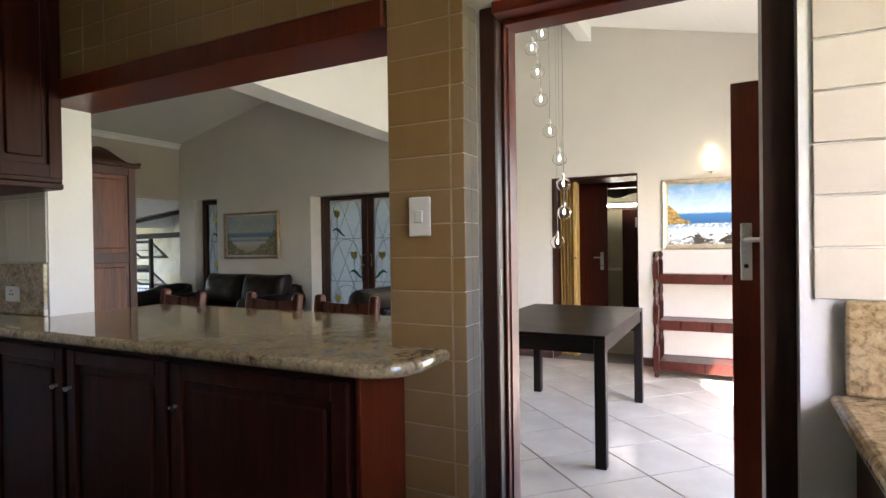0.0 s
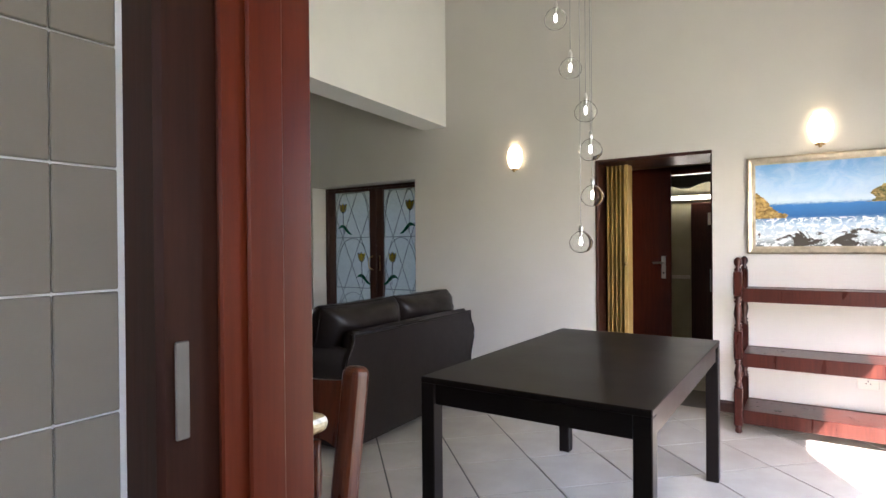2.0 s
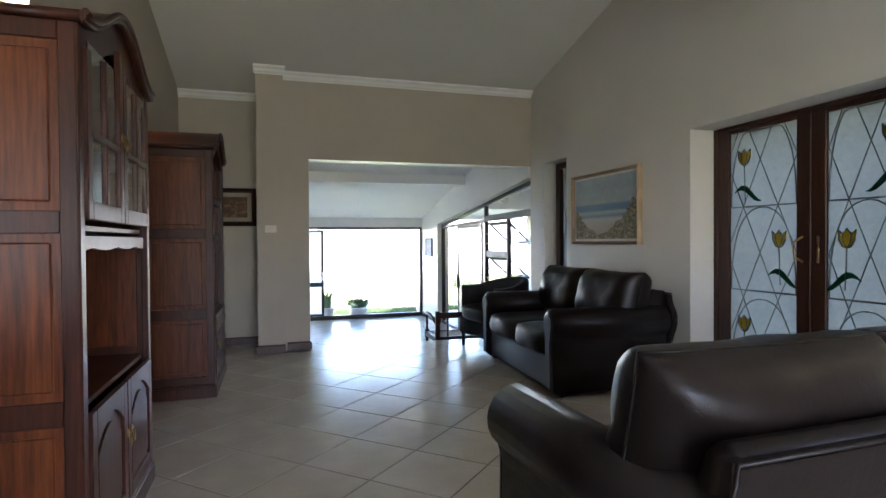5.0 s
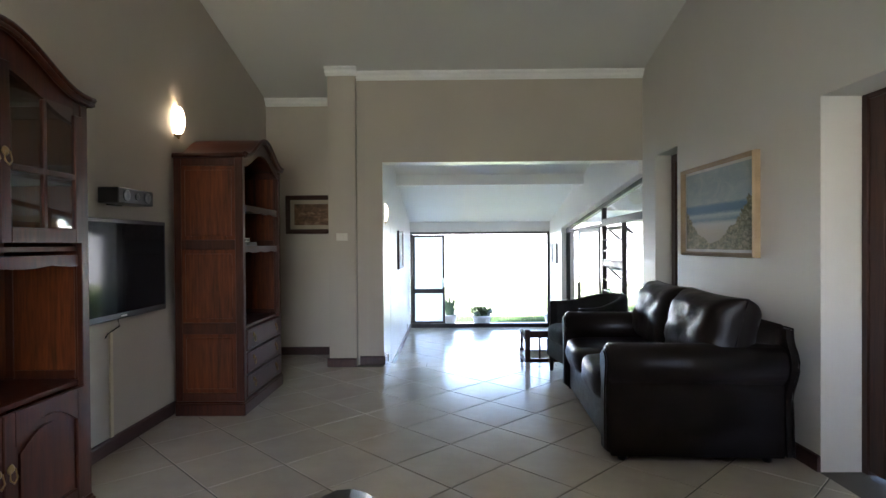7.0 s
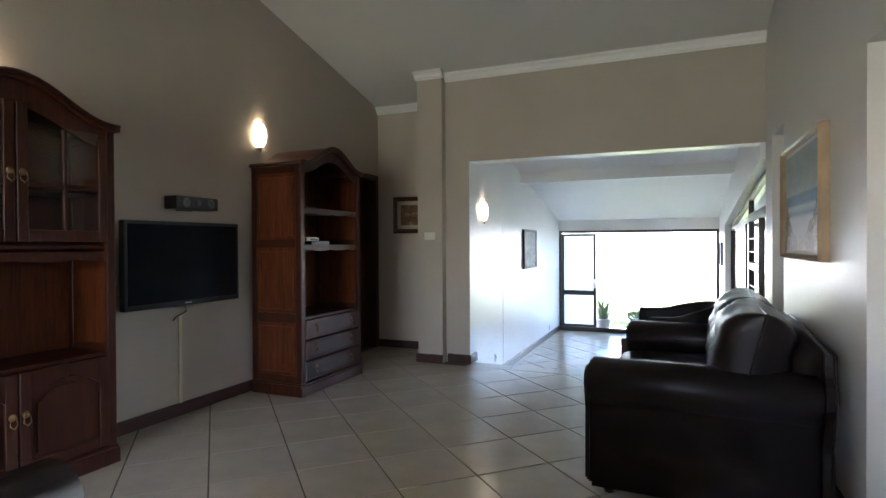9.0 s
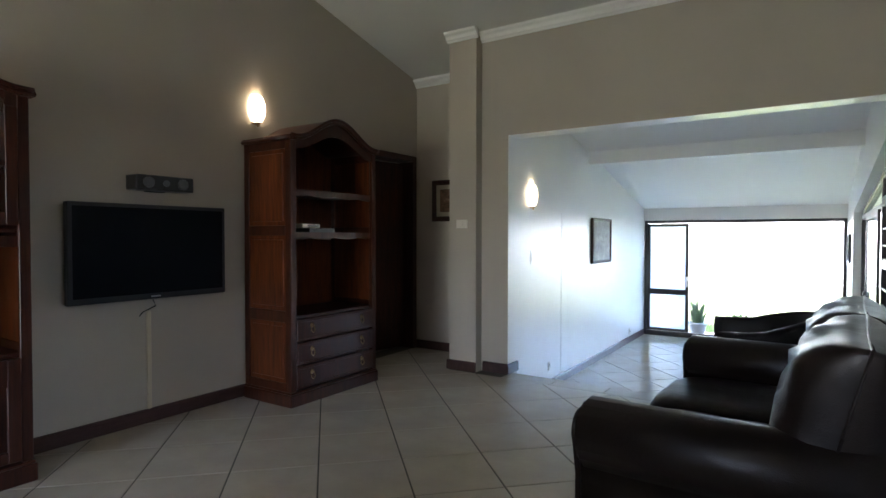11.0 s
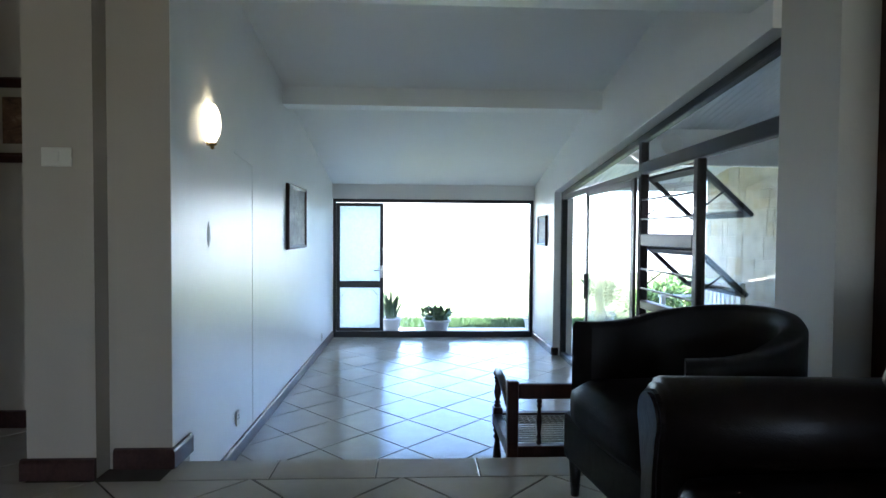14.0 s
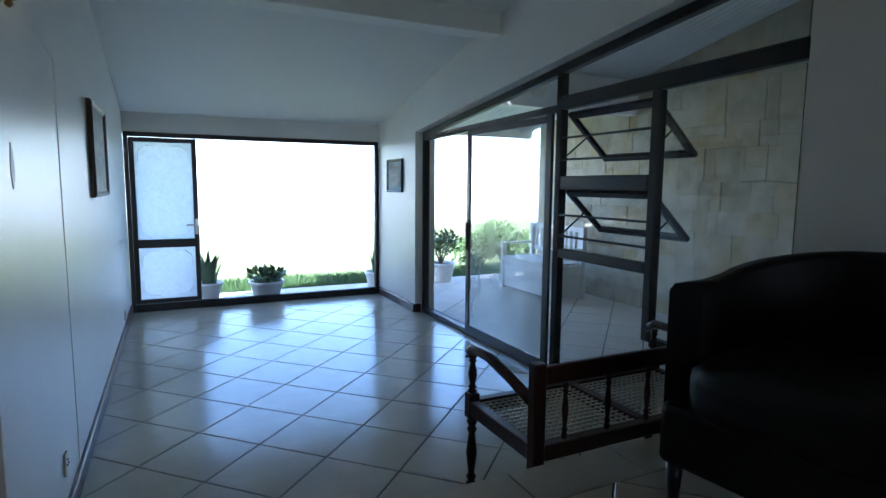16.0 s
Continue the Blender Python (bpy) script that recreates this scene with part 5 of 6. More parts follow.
def sofa(m, label):
    """Two-seat leather sofa, faces local -y, 1.66 wide and 0.94 deep."""
    sf = thing("sofa", m, label, "sofa", "leather two-seat sofas")
    bm = bmesh.new()
    box(bm, -0.66, -0.42, 0.04, 0.66, 0.40, 0.30, 0.02, 2)
    part("base", bm, M_LEATHER, sf)
    bm = bmesh.new()
    # swept back panel, leaning and rolled at its top
    pr = [(0.27, 0.05), (0.44, 0.05), (0.445, 0.25), (0.445, 0.45), (0.447, 0.62), (0.450, 0.70), (0.448, 0.735), (0.435, 0.755), (0.40, 0.75), (0.37, 0.72), (0.33, 0.6), (0.29, 0.4)]
    vs = prism(bm, pr, "x", -0.735, 0.735)
    es = [e for e in bm.edges if abs(e.verts[0].co.x - e.verts[1].co.x) < 1e-5]
    bmesh.ops.bevel(bm, geom=es, offset=0.02, segments=2, affect="EDGES")
    smooth(part("back", bm, M_LEATHER, sf))
    bm = bmesh.new()
    # outer back panel with a waved edge that follows the arm rolls
    wave = [(0.785, 0.045), (0.778, 0.20), (0.768, 0.33), (0.775, 0.40), (0.80, 0.46), (0.822, 0.52), (0.822, 0.565), (0.80, 0.615), (0.772, 0.65), (0.757, 0.69), (0.752, 0.735)]
    edge = [(-x, z) for x, z in wave] + [(x, z) for x, z in reversed(wave)]
    vs = prism(bm, edge, "y", 0.43, 0.462)
    es = [e for e in bm.edges if e.verts[0].co.y > 0.46 and e.verts[1].co.y > 0.46]
    bmesh.ops.bevel(bm, geom=es, offset=0.010, segments=2, affect="EDGES")
    for v in bm.verts:
        v.co.y += 0.02 * max(0.0, v.co.z - 0.3)
    part("back_panel", bm, M_LEATHER, sf)
    bm = bmesh.new()
    tube(bm, [(x, 0.462 + 0.02 * max(0.0, z - 0.3), z) for x, z in edge], 0.006, 6)
    part("back_piping", bm, M_LEATHER, sf)
    for sx in (-1, 1):
        ar = thing("arm")
        ar.parent = sf
        bm = bmesh.new()
        prof = [(0.0, 0.04), (0.145, 0.04), (0.132, 0.22), (0.128, 0.38), (0.135, 0.435)]
        for i in range(15):
            a = radians(-52 + i * 18.5)
            prof.append((0.075 + 0.112 * math.cos(a), 0.535 + 0.115 * math.sin(a)))
        prof += [(0.0, 0.46)]
        vs = prism(bm, [(sx * (0.64 + p[0]), p[1]) for p in prof], "y", -0.44, 0.43)
        es = [e for e in bm.edges if abs(e.verts[0].co.y - e.verts[1].co.y) < 1e-5]
        bmesh.ops.bevel(bm, geom=es, offset=0.014, segments=2, affect="EDGES")
        smooth(part("arm_body", bm, M_LEATHER, ar))
        bm = bmesh.new()
        pan = [(0.035, 0.06), (0.13, 0.06), (0.125, 0.40)] + [(0.085 + 0.075 * math.cos(radians(a)), 0.545 + 0.072 * math.sin(radians(a))) for a in range(-30, 211, 20)] + [(0.035, 0.42)]
        prism(bm, [(sx * (0.64 + p[0]), p[1]) for p in pan], "y", -0.458, -0.438)
        es = [e for e in bm.edges if abs(e.verts[0].co.y - e.verts[1].co.y) < 1e-5 and e.verts[0].co.y < -0.45]
        bmesh.ops.bevel(bm, geom=es, offset=0.008, segments=2, affect="EDGES")
        part("arm_front", bm, M_LEATHER, ar)
        bm = bmesh.new()
        lathe(bm, [(0.022, 0), (0.03, 0.04), (0.03, 0.05)], 10, Matrix.Translation((sx * 0.72, -0.36, 0)))
        part("foot", bm, M_BLACK, ar)
        bm = bmesh.new()
        lathe(bm, [(0.022, 0), (0.03, 0.04), (0.03, 0.05)], 10, Matrix.Translation((sx * 0.72, 0.36, 0)))
        part("foot", bm, M_BLACK, ar)
    for x0, x1 in ((-0.645, -0.003), (0.003, 0.645)):
        bm = bmesh.new()
        puff(bm, x0, -0.47, 0.27, x1, 0.25, 0.47, 6.0, 16, None, 0.03)
        part("seat_cushion", bm, M_LEATHER, sf)
        bm = bmesh.new()
        mm = Matrix.Translation(((x0 + x1) * 0.6, 0.185, 0.672)) @ Matrix.Rotation(radians(-13), 4, "X")
        w = (x1 - x0) / 2 + 0.07
        pillow(bm, w, 0.235, 0.15, mm @ Matrix.Translation((0, 0.01, 0)))
        cu = part("back_cushion", bm, M_LEATHER, sf)
        bm = bmesh.new()
        pts = []
        for i in range(25):
            a = 2 * math.pi * i / 24
            c, s_ = math.cos(a), math.sin(a)
            q = max(abs(c), abs(s_))
            u, v_ = c / q, s_ / q
            pts.append(mm @ Vector((w * u * (0.97 + 0.03 * v_ * v_), 0.01, 0.235 * v_ * (0.95 + 0.05 * u * u))))
        tube(bm, pts, 0.0045, 6)
        part("piping", bm, M_LEATHER, cu)
    return sf


s0 = sofa(pose(-5.77, 5.99, 0, 0, 0, -3) @ Matrix.Diagonal((1, 1.09, 1, 1)), "dark brown leather two-seat sofa against the living room wall")
s1 = copy_thing(s0, pose(-2.775, 5.07, 0, 0, 0, -88) @ Matrix.Diagonal((0.97, 1, 1, 1)))
tagged(s1, "dark brown leather two-seat sofa with its back to the dining table")


def tub_chair(m):
    """Round-backed armchair, faces local -y."""
    tc = thing("tub_chair", m, "black leather tub chair at the edge of the step", "armchair")
    bm = bmesh.new()
    n = 28
    rows = []
    for i in range(n + 1):
        a = math.pi * (-0.06 + 1.12 * i / n)
        f = math.sin(max(0.0, min(math.pi, a)))
        rx, ry = 0.36, 0.36
        # straight arms forward of the curve
        if a < 0:
            c, s_ = 1.0, a * 3.2
        elif a > math.pi:
            c, s_ = -1.0, -(a - math.pi) * 3.2
        else:
            c, s_ = math.cos(a), math.sin(a)
        top = 0.66 + 0.09 * f ** 0.8
        ring = []
        for o, z in ((0, 0.14), (0, top - 0.02), (-0.012, top), (-0.06, top), (-0.075, top - 0.02), (-0.075, 0.30)):
            ring.append(bm.verts.new(((rx + o) * c, (ry + o) * s_ - 0.0, z)))
        rows.append(ring)
    k = len(rows[0])
    for a, b in zip(rows, rows[1:]):
        for j in range(k):
            f = bm.faces.new((a[j], b[j], b[(j + 1) % k], a[(j + 1) % k]))
            f.smooth = True
    bm.faces.new(rows[0])
    bm.faces.new(rows[-1][::-1])
    bmesh.ops.recalc_face_normals(bm, faces=bm.faces)
    part("shell", bm, M_LEATHERB, tc)
    bm = bmesh.new()
    puff(bm, -0.29, -0.30, 0.29, 0.29, 0.29, 0.47, 5.0, 14)
    part("seat_cushion", bm, M_LEATHERB, tc)
    bm = bmesh.new()
    box(bm, -0.345, -0.26, 0.14, 0.345, 0.2, 0.32, 0.02, 2)
    part("seat_base", bm, M_LEATHERB, tc)
    for x, y in ((-0.31, -0.22), (0.31, -0.22), (-0.24, 0.24), (0.24, 0.24)):
        bm = bmesh.new()
        lathe(bm, [(0.016, 0), (0.026, 0.15)], 8, Matrix.Translation((x, y, 0)))
        part("leg", bm, M_BLACK, tc)
    return tc


tub_chair(pose(-6.985, 5.83, 0, 0, 0, 8))

# low bench with a woven seat on the sunroom floor
M_RIEMPIE = plain("rawhide_strap", (0.55, 0.50, 0.40), 0.6, var=0.15, bump=0.1)
rb = thing("bench", pose(-7.955, 5.93, FS, 0, 0, -90), "dark wooden bench with woven rawhide seat and spindle back", "bench")
BW, BD, SZ = 0.55, 0.235, 0.40
for sx in (-1, 1):
    bm = bmesh.new()
    x = sx * (BW - 0.025)
    turned(bm, x, -BD, 0.0, SZ - 0.08, 0.024)
    box(bm, x - 0.025, -BD - 0.025, SZ - 0.08, x + 0.025, -BD + 0.025, SZ + 0.03, 0.004)
    turned(bm, x, -BD, SZ + 0.03, SZ + 0.2, 0.02)
    part("front_leg", bm, M_WOODDARK, rb)
    bm = bmesh.new()
    box(bm, x - 0.026, BD - 0.022, 0, x + 0.026, BD + 0.022, 0.70, 0.005)
    part("back_leg", bm, M_WOODDARK, rb)
    bm = bmesh.new()
    tube(bm, [(x, BD, SZ + 0.14), (x, 0.06, SZ + 0.19), (x, -0.10, SZ + 0.225), (x, -BD, SZ + 0.225), (x, -BD - 0.03, SZ + 0.205), (x, -BD - 0.03, SZ + 0.18)], 0.021, 10)
    part("armrest", bm, M_WOODDARK, rb)
for b in ((-BW + 0.05, -BD - 0.022, BW - 0.05, -BD + 0.022), (-BW + 0.05, BD - 0.022, BW - 0.05, BD + 0.022), (-BW, -BD + 0.025, -BW + 0.045, BD - 0.022), (BW - 0.045, -BD + 0.025, BW, BD - 0.022), (-0.025, -BD + 0.022, 0.025, BD - 0.022)):
    bm = bmesh.new()
    box(bm, b[0], b[1], SZ - 0.06, b[2], b[3], SZ, 0.004)
    part("seat_rail", bm, M_WOODDARK, rb)
bm = bmesh.new()
box(bm, -BW + 0.05, BD - 0.014, 0.615, BW - 0.05, BD + 0.014, 0.685, 0.006)
part("top_rail", bm, M_WOODDARK, rb)
for k in range(5):
    bm = bmesh.new()
    turned(bm, -BW + 0.05 + (k + 0.5) * (2 * BW - 0.1) / 5, BD, SZ, 0.615, 0.013)
    part("spindle", bm, M_WOODDARK, rb)
for x0, x1 in ((-BW + 0.045, -0.025), (0.025, BW - 0.045)):
    wv = thing("woven_panel")
    wv.parent = rb
    nx = 16
    for i in range(nx):
        x = x0 + (i + 0.5) * (x1 - x0) / nx
        bm = bmesh.new()
        box(bm, x - 0.004, -BD + 0.01, SZ - 0.016, x + 0.004, BD - 0.01, SZ - 0.011)
        part("strap", bm, M_RIEMPIE, wv)
    ny = 14
    for i in range(ny):
        y = -BD + 0.022 + (i + 0.5) * (2 * BD - 0.044) / ny
        bm = bmesh.new()
        box(bm, x0, y - 0.004, SZ - 0.011, x1, y + 0.004, SZ - 0.006)
        part("strap", bm, M_RIEMPIE, wv)


# tall cabinets; local front is +y, back on the wall
def tall_cabinet(m, w, dpt, glazed, label):
    cb = thing("display_cabinet" if glazed else "media_cabinet", m, label, "cabinet")
    H1 = 1.835
    h2 = w / 2
    # side panels: frame with three raised fields
    for sx in (-1, 1):
        sd_ = thing("side_panel")
        sd_.parent = cb
        xo = sx * h2
        for y0, y1 in ((0.0, 0.05), (dpt - 0.05, dpt)):
            bm = bmesh.new()
            box(bm, xo, y0, 0.10, xo - sx * 0.024, y1, H1, 0.003)
            part("stile", bm, M_WOODCAB, sd_)
        for z0, z1 in ((0.10, 0.16), (0.58, 0.66), (1.18, 1.25), (H1 - 0.06, H1)):
            bm = bmesh.new()
            box(bm, xo, 0.05, z0, xo - sx * 0.024, dpt - 0.05, z1, 0.003)
            part("rail", bm, M_WOODCAB, sd_)
        for z0, z1 in ((0.16, 0.58), (0.66, 1.18), (1.25, H1 - 0.06)):
            bm = bmesh.new()
            box(bm, xo - sx * 0.009, 0.048, z0 - 0.002, xo - sx * 0.020, dpt - 0.048, z1 + 0.002)
            box(bm, xo - sx * 0.002, 0.075, z0 + 0.027, xo - sx * 0.012, dpt - 0.075, z1 - 0.027, 0.006)
            part("field", bm, M_WOODPAN, sd_, "brighter orange-brown raised panel")
    bm = bmesh.new()
    box(bm, -h2 - 0.012, -0.0, 0.0, h2 + 0.012, dpt + 0.015, 0.085, 0.004)
    box(bm, -h2 - 0.006, 0.0, 0.085, h2 + 0.006, dpt + 0.008, 0.10, 0.004)
    part("plinth", bm, M_WOODCAB, cb)
    bm = bmesh.new()
    box(bm, -h2 + 0.024, 0.0, 0.10, h2 - 0.024, 0.014, H1)
    prism(bm, [(-h2 * 0.9, H1 - 0.02), (h2 * 0.9, H1 - 0.02), (h2 * 0.55, H1 + 0.06), (h2 * 0.25, H1 + 0.13), (-h2 * 0.25, H1 + 0.13), (-h2 * 0.55, H1 + 0.06)], "y", 0.0, 0.012)
    part("back_panel", bm, M_WOODPAN, cb)

    # bonnet top: shoulders and a raised arch
    def arch(x):
        f = abs(x) / h2
        if f > 0.92:
            return 0.0
        return 0.165 * (0.5 + 0.5 * math.cos(math.pi * min(1.0, f / 0.92)))
    n = 24
    xs = [-h2 + 2 * h2 * i / n for i in range(n + 1)]
    bm = bmesh.new()
    lowz = (lambda x: H1 - 0.10 + arch(x) * 0.85) if glazed else (lambda x: H1 - 0.06 + arch(x) * 0.8)
    prism(bm, [(x, lowz(x)) for x in xs[1:-1]] + [(x, H1 + 0.01 + arch(x)) for x in reversed(xs[1:-1])], "y", dpt - 0.024, dpt)
    part("arched_rail", bm, M_WOODCAB, cb)
    bm = bmesh.new()
    prism(bm, [(x * 1.03, H1 + arch(x)) for x in xs] + [(x * 1.03, H1 + 0.03 + arch(x)) for x in reversed(xs)], "y", 0.0, dpt + 0.03)
    part("top_board", bm, M_WOODCAB, cb)
    bm = bmesh.new()
    for off, r in ((0.018, 0.016), (0.03, 0.012)):
        tube(bm, [(x * 1.02, dpt + off, H1 + 0.012 + arch(x) + (0.016 if r < 0.014 else 0.0)) for x in xs], r, 8)
    part("crown_moulding", bm, M_WOODCAB, cb)
    for sx in (-1, 1):
        bm = bmesh.new()
        tube(bm, [(sx * h2 * 1.02, 0.0, H1 + 0.012), (sx * h2 * 1.02, dpt + 0.018, H1 + 0.012)], 0.016, 8)
        part("crown_moulding", bm, M_WOODCAB, cb)
    for sx in (-1, 1):
        bm = bmesh.new()
        box(bm, sx * (h2 - 0.002), dpt - 0.022, 0.102, sx * (h2 - 0.05), dpt + 0.005, H1 - 0.002, 0.003)
        part("front_stile", bm, M_WOODCAB, cb)

    def shelf(z, scallop=False):
        bm = bmesh.new()
        box(bm, -h2 + 0.024, 0.014, z - 0.02, h2 - 0.024, dpt - 0.03, z, 0.002)
        part("shelf", bm, M_WOODCAB, cb)
        if scallop:
            bm = bmesh.new()
            k = 26
            ww = h2 - 0.05
            lo = [(-ww + 2 * ww * i / k, z - 0.035 - 0.012 * abs(math.cos(math.pi * 3 * i / k))) for i in range(k + 1)]
            prism(bm, lo + [(ww, z + 0.004), (-ww, z + 0.004)], "y", dpt - 0.03, dpt - 0.012)
            part("shelf_lip", bm, M_WOODCAB, cb)

    def drop_pull(parent, x, z, y):
        bm = bmesh.new()
        lathe(bm, [(0.018, 0), (0.014, 0.005), (0.006, 0.009)], 12, Matrix.Translation((x, y, z)) @ Matrix.Rotation(radians(-90), 4, "X"))
        tube(bm, [(x - 0.012, y + 0.008, z), (x - 0.017, y + 0.012, z - 0.035), (x, y + 0.014, z - 0.052), (x + 0.017, y + 0.012, z - 0.035), (x + 0.012, y + 0.008, z)], 0.0035, 8)
        part("pull", bm, M_BRASS, parent, "bright brass drop pull")

    shelf(0.62)
    if glazed:
        shelf(1.21)
        shelf(1.50)
        shelf(0.13)
        shelf(1.17, True)
        for s_ in (-1, 1):
            x0, x1 = (-h2 + 0.052, -0.004) if s_ < 0 else (0.004, h2 - 0.052)
            raised_door(cb, x0, x1, 0.115, 0.60, dpt - 0.004, 1, M_WOODCAB, True)
            drop_pull(cb, s_ * 0.03, 0.40, dpt + 0.018)
            gd_ = thing("glazed_door")
            gd_.parent = cb
            z0, z1 = 1.225, H1 - 0.06
            for b in ((x0, z0, x0 + 0.05, z1 + arch(x0) * 0.7), (x1 - 0.05, z0, x1, z1 + arch(x1) * 0.7), (x0 + 0.05, z0, x1 - 0.05, z0 + 0.06), (x0 + 0.05, z0 + 0.27, x1 - 0.05, z0 + 0.295), ((x0 + x1) / 2 - 0.011, z0 + 0.06, (x0 + x1) / 2 + 0.011, z1 + 0.02)):
                bm = bmesh.new()
                box(bm, b[0], dpt - 0.004, b[1], b[2], dpt + 0.016, b[3], 0.003)
                part("glazing_bar", bm, M_WOODCAB, gd_)
            bm = bmesh.new()
            box(bm, x0 + 0.045, dpt + 0.002, z0 + 0.055, x1 - 0.045, dpt + 0.006, z1 + 0.03)
            g = part("glass", bm, M_GLASS, gd_)
            g.visible_shadow = False
            drop_pull(gd_, s_ * 0.028, 1.56, dpt + 0.016)
    else:
        shelf(1.50, True)
        shelf(1.20, True)
        for z0, z1 in ((0.115, 0.27), (0.28, 0.435), (0.445, 0.60)):
            dw = thing("drawer")
            dw.parent = cb
            bm = bmesh.new()
            box(bm, -h2 + 0.054, dpt - 0.30, z0, h2 - 0.054, dpt + 0.012, z1, 0.006, 2)
            part("drawer_front", bm, M_WOODCAB, dw)
            bm = bmesh.new()
            for b in ((-h2 + 0.075, z0 + 0.016, h2 - 0.075, z0 + 0.022), (-h2 + 0.075, z1 - 0.022, h2 - 0.075, z1 - 0.016)):
                box(bm, b[0], dpt + 0.011, b[1], b[2], dpt + 0.016, b[3], 0.002)
            part("bead", bm, M_WOODCAB, dw)
            for sx in (-1, 1):
                drop_pull(dw, sx * 0.26, (z0 + z1) / 2 + 0.025, dpt + 0.012)
    return cb


tall_cabinet(pose(-3.92, YT + 0.005, 0), 1.02, 0.375, True, "tall reddish wooden display cabinet with arched top and glazed doors")
tall_cabinet(pose(-6.33, YT + 0.05, 0), 0.89, 0.485, False, "tall reddish wooden media cabinet with arched top and three drawers")

# decoder and discs on the middle shelf of the open cabinet
for x, z, w, hh, mt, lab in ((-6.25, 1.20, 0.26, 0.035, M_BLACK, "black decoder box on the cabinet shelf"), (-6.14, 1.235, 0.17, 0.03, M_WHITEPL, "small white player stacked on the decoder")):
    bx = thing("media_player", pose(x, 2.98, z), lab, "media player")
    bm = bmesh.new()
    box(bm, -w / 2, -0.09, 0.0, w / 2, 0.09, hh, 0.004)
    part("case", bm, mt, bx)
    bm = bmesh.new()
    box(bm, -w / 2 + 0.015, 0.0895, hh * 0.3, w / 2 - 0.05, 0.092, hh * 0.7)
    part("front_window", bm, M_BLACK, bx)

# television, its cable trunking and the speaker over it
M_SCREEN = plain("tv_screen", (0.006, 0.007, 0.009), 0.05, var=0.05, bump=0)
M_SCREEN.node_tree.nodes["Principled BSDF"].inputs["Specular IOR Level"].default_value = 0.1
tv = thing("television", pose(-5.205, YT, 1.077, 0, 0, 180), "black flat television mounted on the wall", "television")
bm = bmesh.new()
box(bm, -0.495, -0.085, -0.292, 0.495, -0.035, 0.292, 0.008, 2)
part("casing", bm, M_BLACK, tv)
bm = bmesh.new()
box(bm, -0.47, -0.0875, -0.255, 0.47, -0.084, 0.268)
part("screen", bm, M_SCREEN, tv)
bm = bmesh.new()
box(bm, -0.2, -0.036, -0.15, 0.2, 0.0, 0.15, 0.004)
part("bracket", bm, M_BLACK, tv)
bm = bmesh.new()
box(bm, -0.03, -0.088, -0.278, 0.03, -0.0845, -0.27)
part("badge", bm, M_STEEL, tv)
bm = bmesh.new()
tube(bm, [(0.0, -0.05, -0.30), (0.02, -0.045, -0.34), (-0.05, -0.02, -0.375), (-0.065, -0.01, -0.40)], 0.004, 6)
part("cable", bm, M_BLACK, tv)
ct = thing("cable_trunking", pose(-5.2, YT, 0.085), "cream plastic cable trunking under the television", "trunking")
bm = bmesh.new()
box(bm, -0.014, 0.0, 0.0, 0.014, 0.014, 0.62, 0.003)
part("trunk", bm, plain("trunking_cream", (0.60, 0.53, 0.38), 0.5), ct)
sp = thing("speaker", pose(-5.24, YT, 1.50, 0, 0, 180), "black centre speaker on a bracket over the television", "speaker")
bm = bmesh.new()
box(bm, -0.185, -0.15, -0.045, 0.185, -0.03, 0.045, 0.005)
part("cabinet", bm, M_BLACK, sp)
bm = bmesh.new()
box(bm, -0.06, -0.03, -0.05, 0.06, 0.0, -0.02, 0.002)
part("bracket", bm, M_BLACK, sp)
for x, r in ((-0.11, 0.034), (0.11, 0.034), (0.0, 0.02)):
    bm = bmesh.new()
    lathe(bm, [(r, 0), (r, 0.006), (r * 0.8, 0.008), (r * 0.3, 0.002)], 16, Matrix.Translation((x, -0.15, 0)) @ Matrix.Rotation(radians(90), 4, "X"))
    part("driver", bm, plain("speaker_cone", (0.09, 0.095, 0.10), 0.35), sp, "dark grey speaker cone")

# wall joint and mark on the sunroom wall
bm = bmesh.new()
box(bm, -8.98, 3.859, FS + 0.085, -8.97, 3.8625, 1.43)
prism(bm, [(-8.98, 1.43), (-8.60, 1.47), (-8.60, 1.478), (-8.98, 1.438)], "y", 3.859, 3.8625)
structure("wall_joint", bm, M_GLOSS, "thin plaster joint strip")

# grey scuff mark on the sunroom wall
rng = random.Random(4)
bm = bmesh.new()
pts = [(-8.19 + (0.02 + 0.01 * rng.random()) * math.cos(a * 0.45), 0.98 + (0.045 + 0.03 * rng.random()) * math.sin(a * 0.45)) for a in range(14)]
prism(bm, pts, "y", 3.8602, 3.8615)
part("scuff_mark", bm, plain("scuff", (0.55, 0.54, 0.52), 0.5), bpy.data.objects["wall_sunroom_south"], "grey scuff mark")

# ---- patio and garden ----


def stone_material():
    k = Mat("sandstone")
    v = k.coords()
    r = k.rand()
    n1 = k.noise(v, 5.0, 7.0, 0.65, 0.4)
    n2 = k.noise(v, 45.0, 4.0, 0.7)
    a = k.ramp(n1, [(0.32, (0.22, 0.16, 0.075)), (0.5, (0.42, 0.36, 0.22)), (0.70, (0.60, 0.56, 0.45))])
    b = k.ramp(r, [(0.0, (0.50, 0.40, 0.22)), (0.35, (0.52, 0.47, 0.36)), (0.7, (0.56, 0.54, 0.47)), (1.0, (0.40, 0.36, 0.28))])
    k.color(k.mix(0.5, a, b))
    k.p.inputs["Roughness"].default_value = 0.85
    k.bump(n2, 0.8, 0.014)
    return k.m


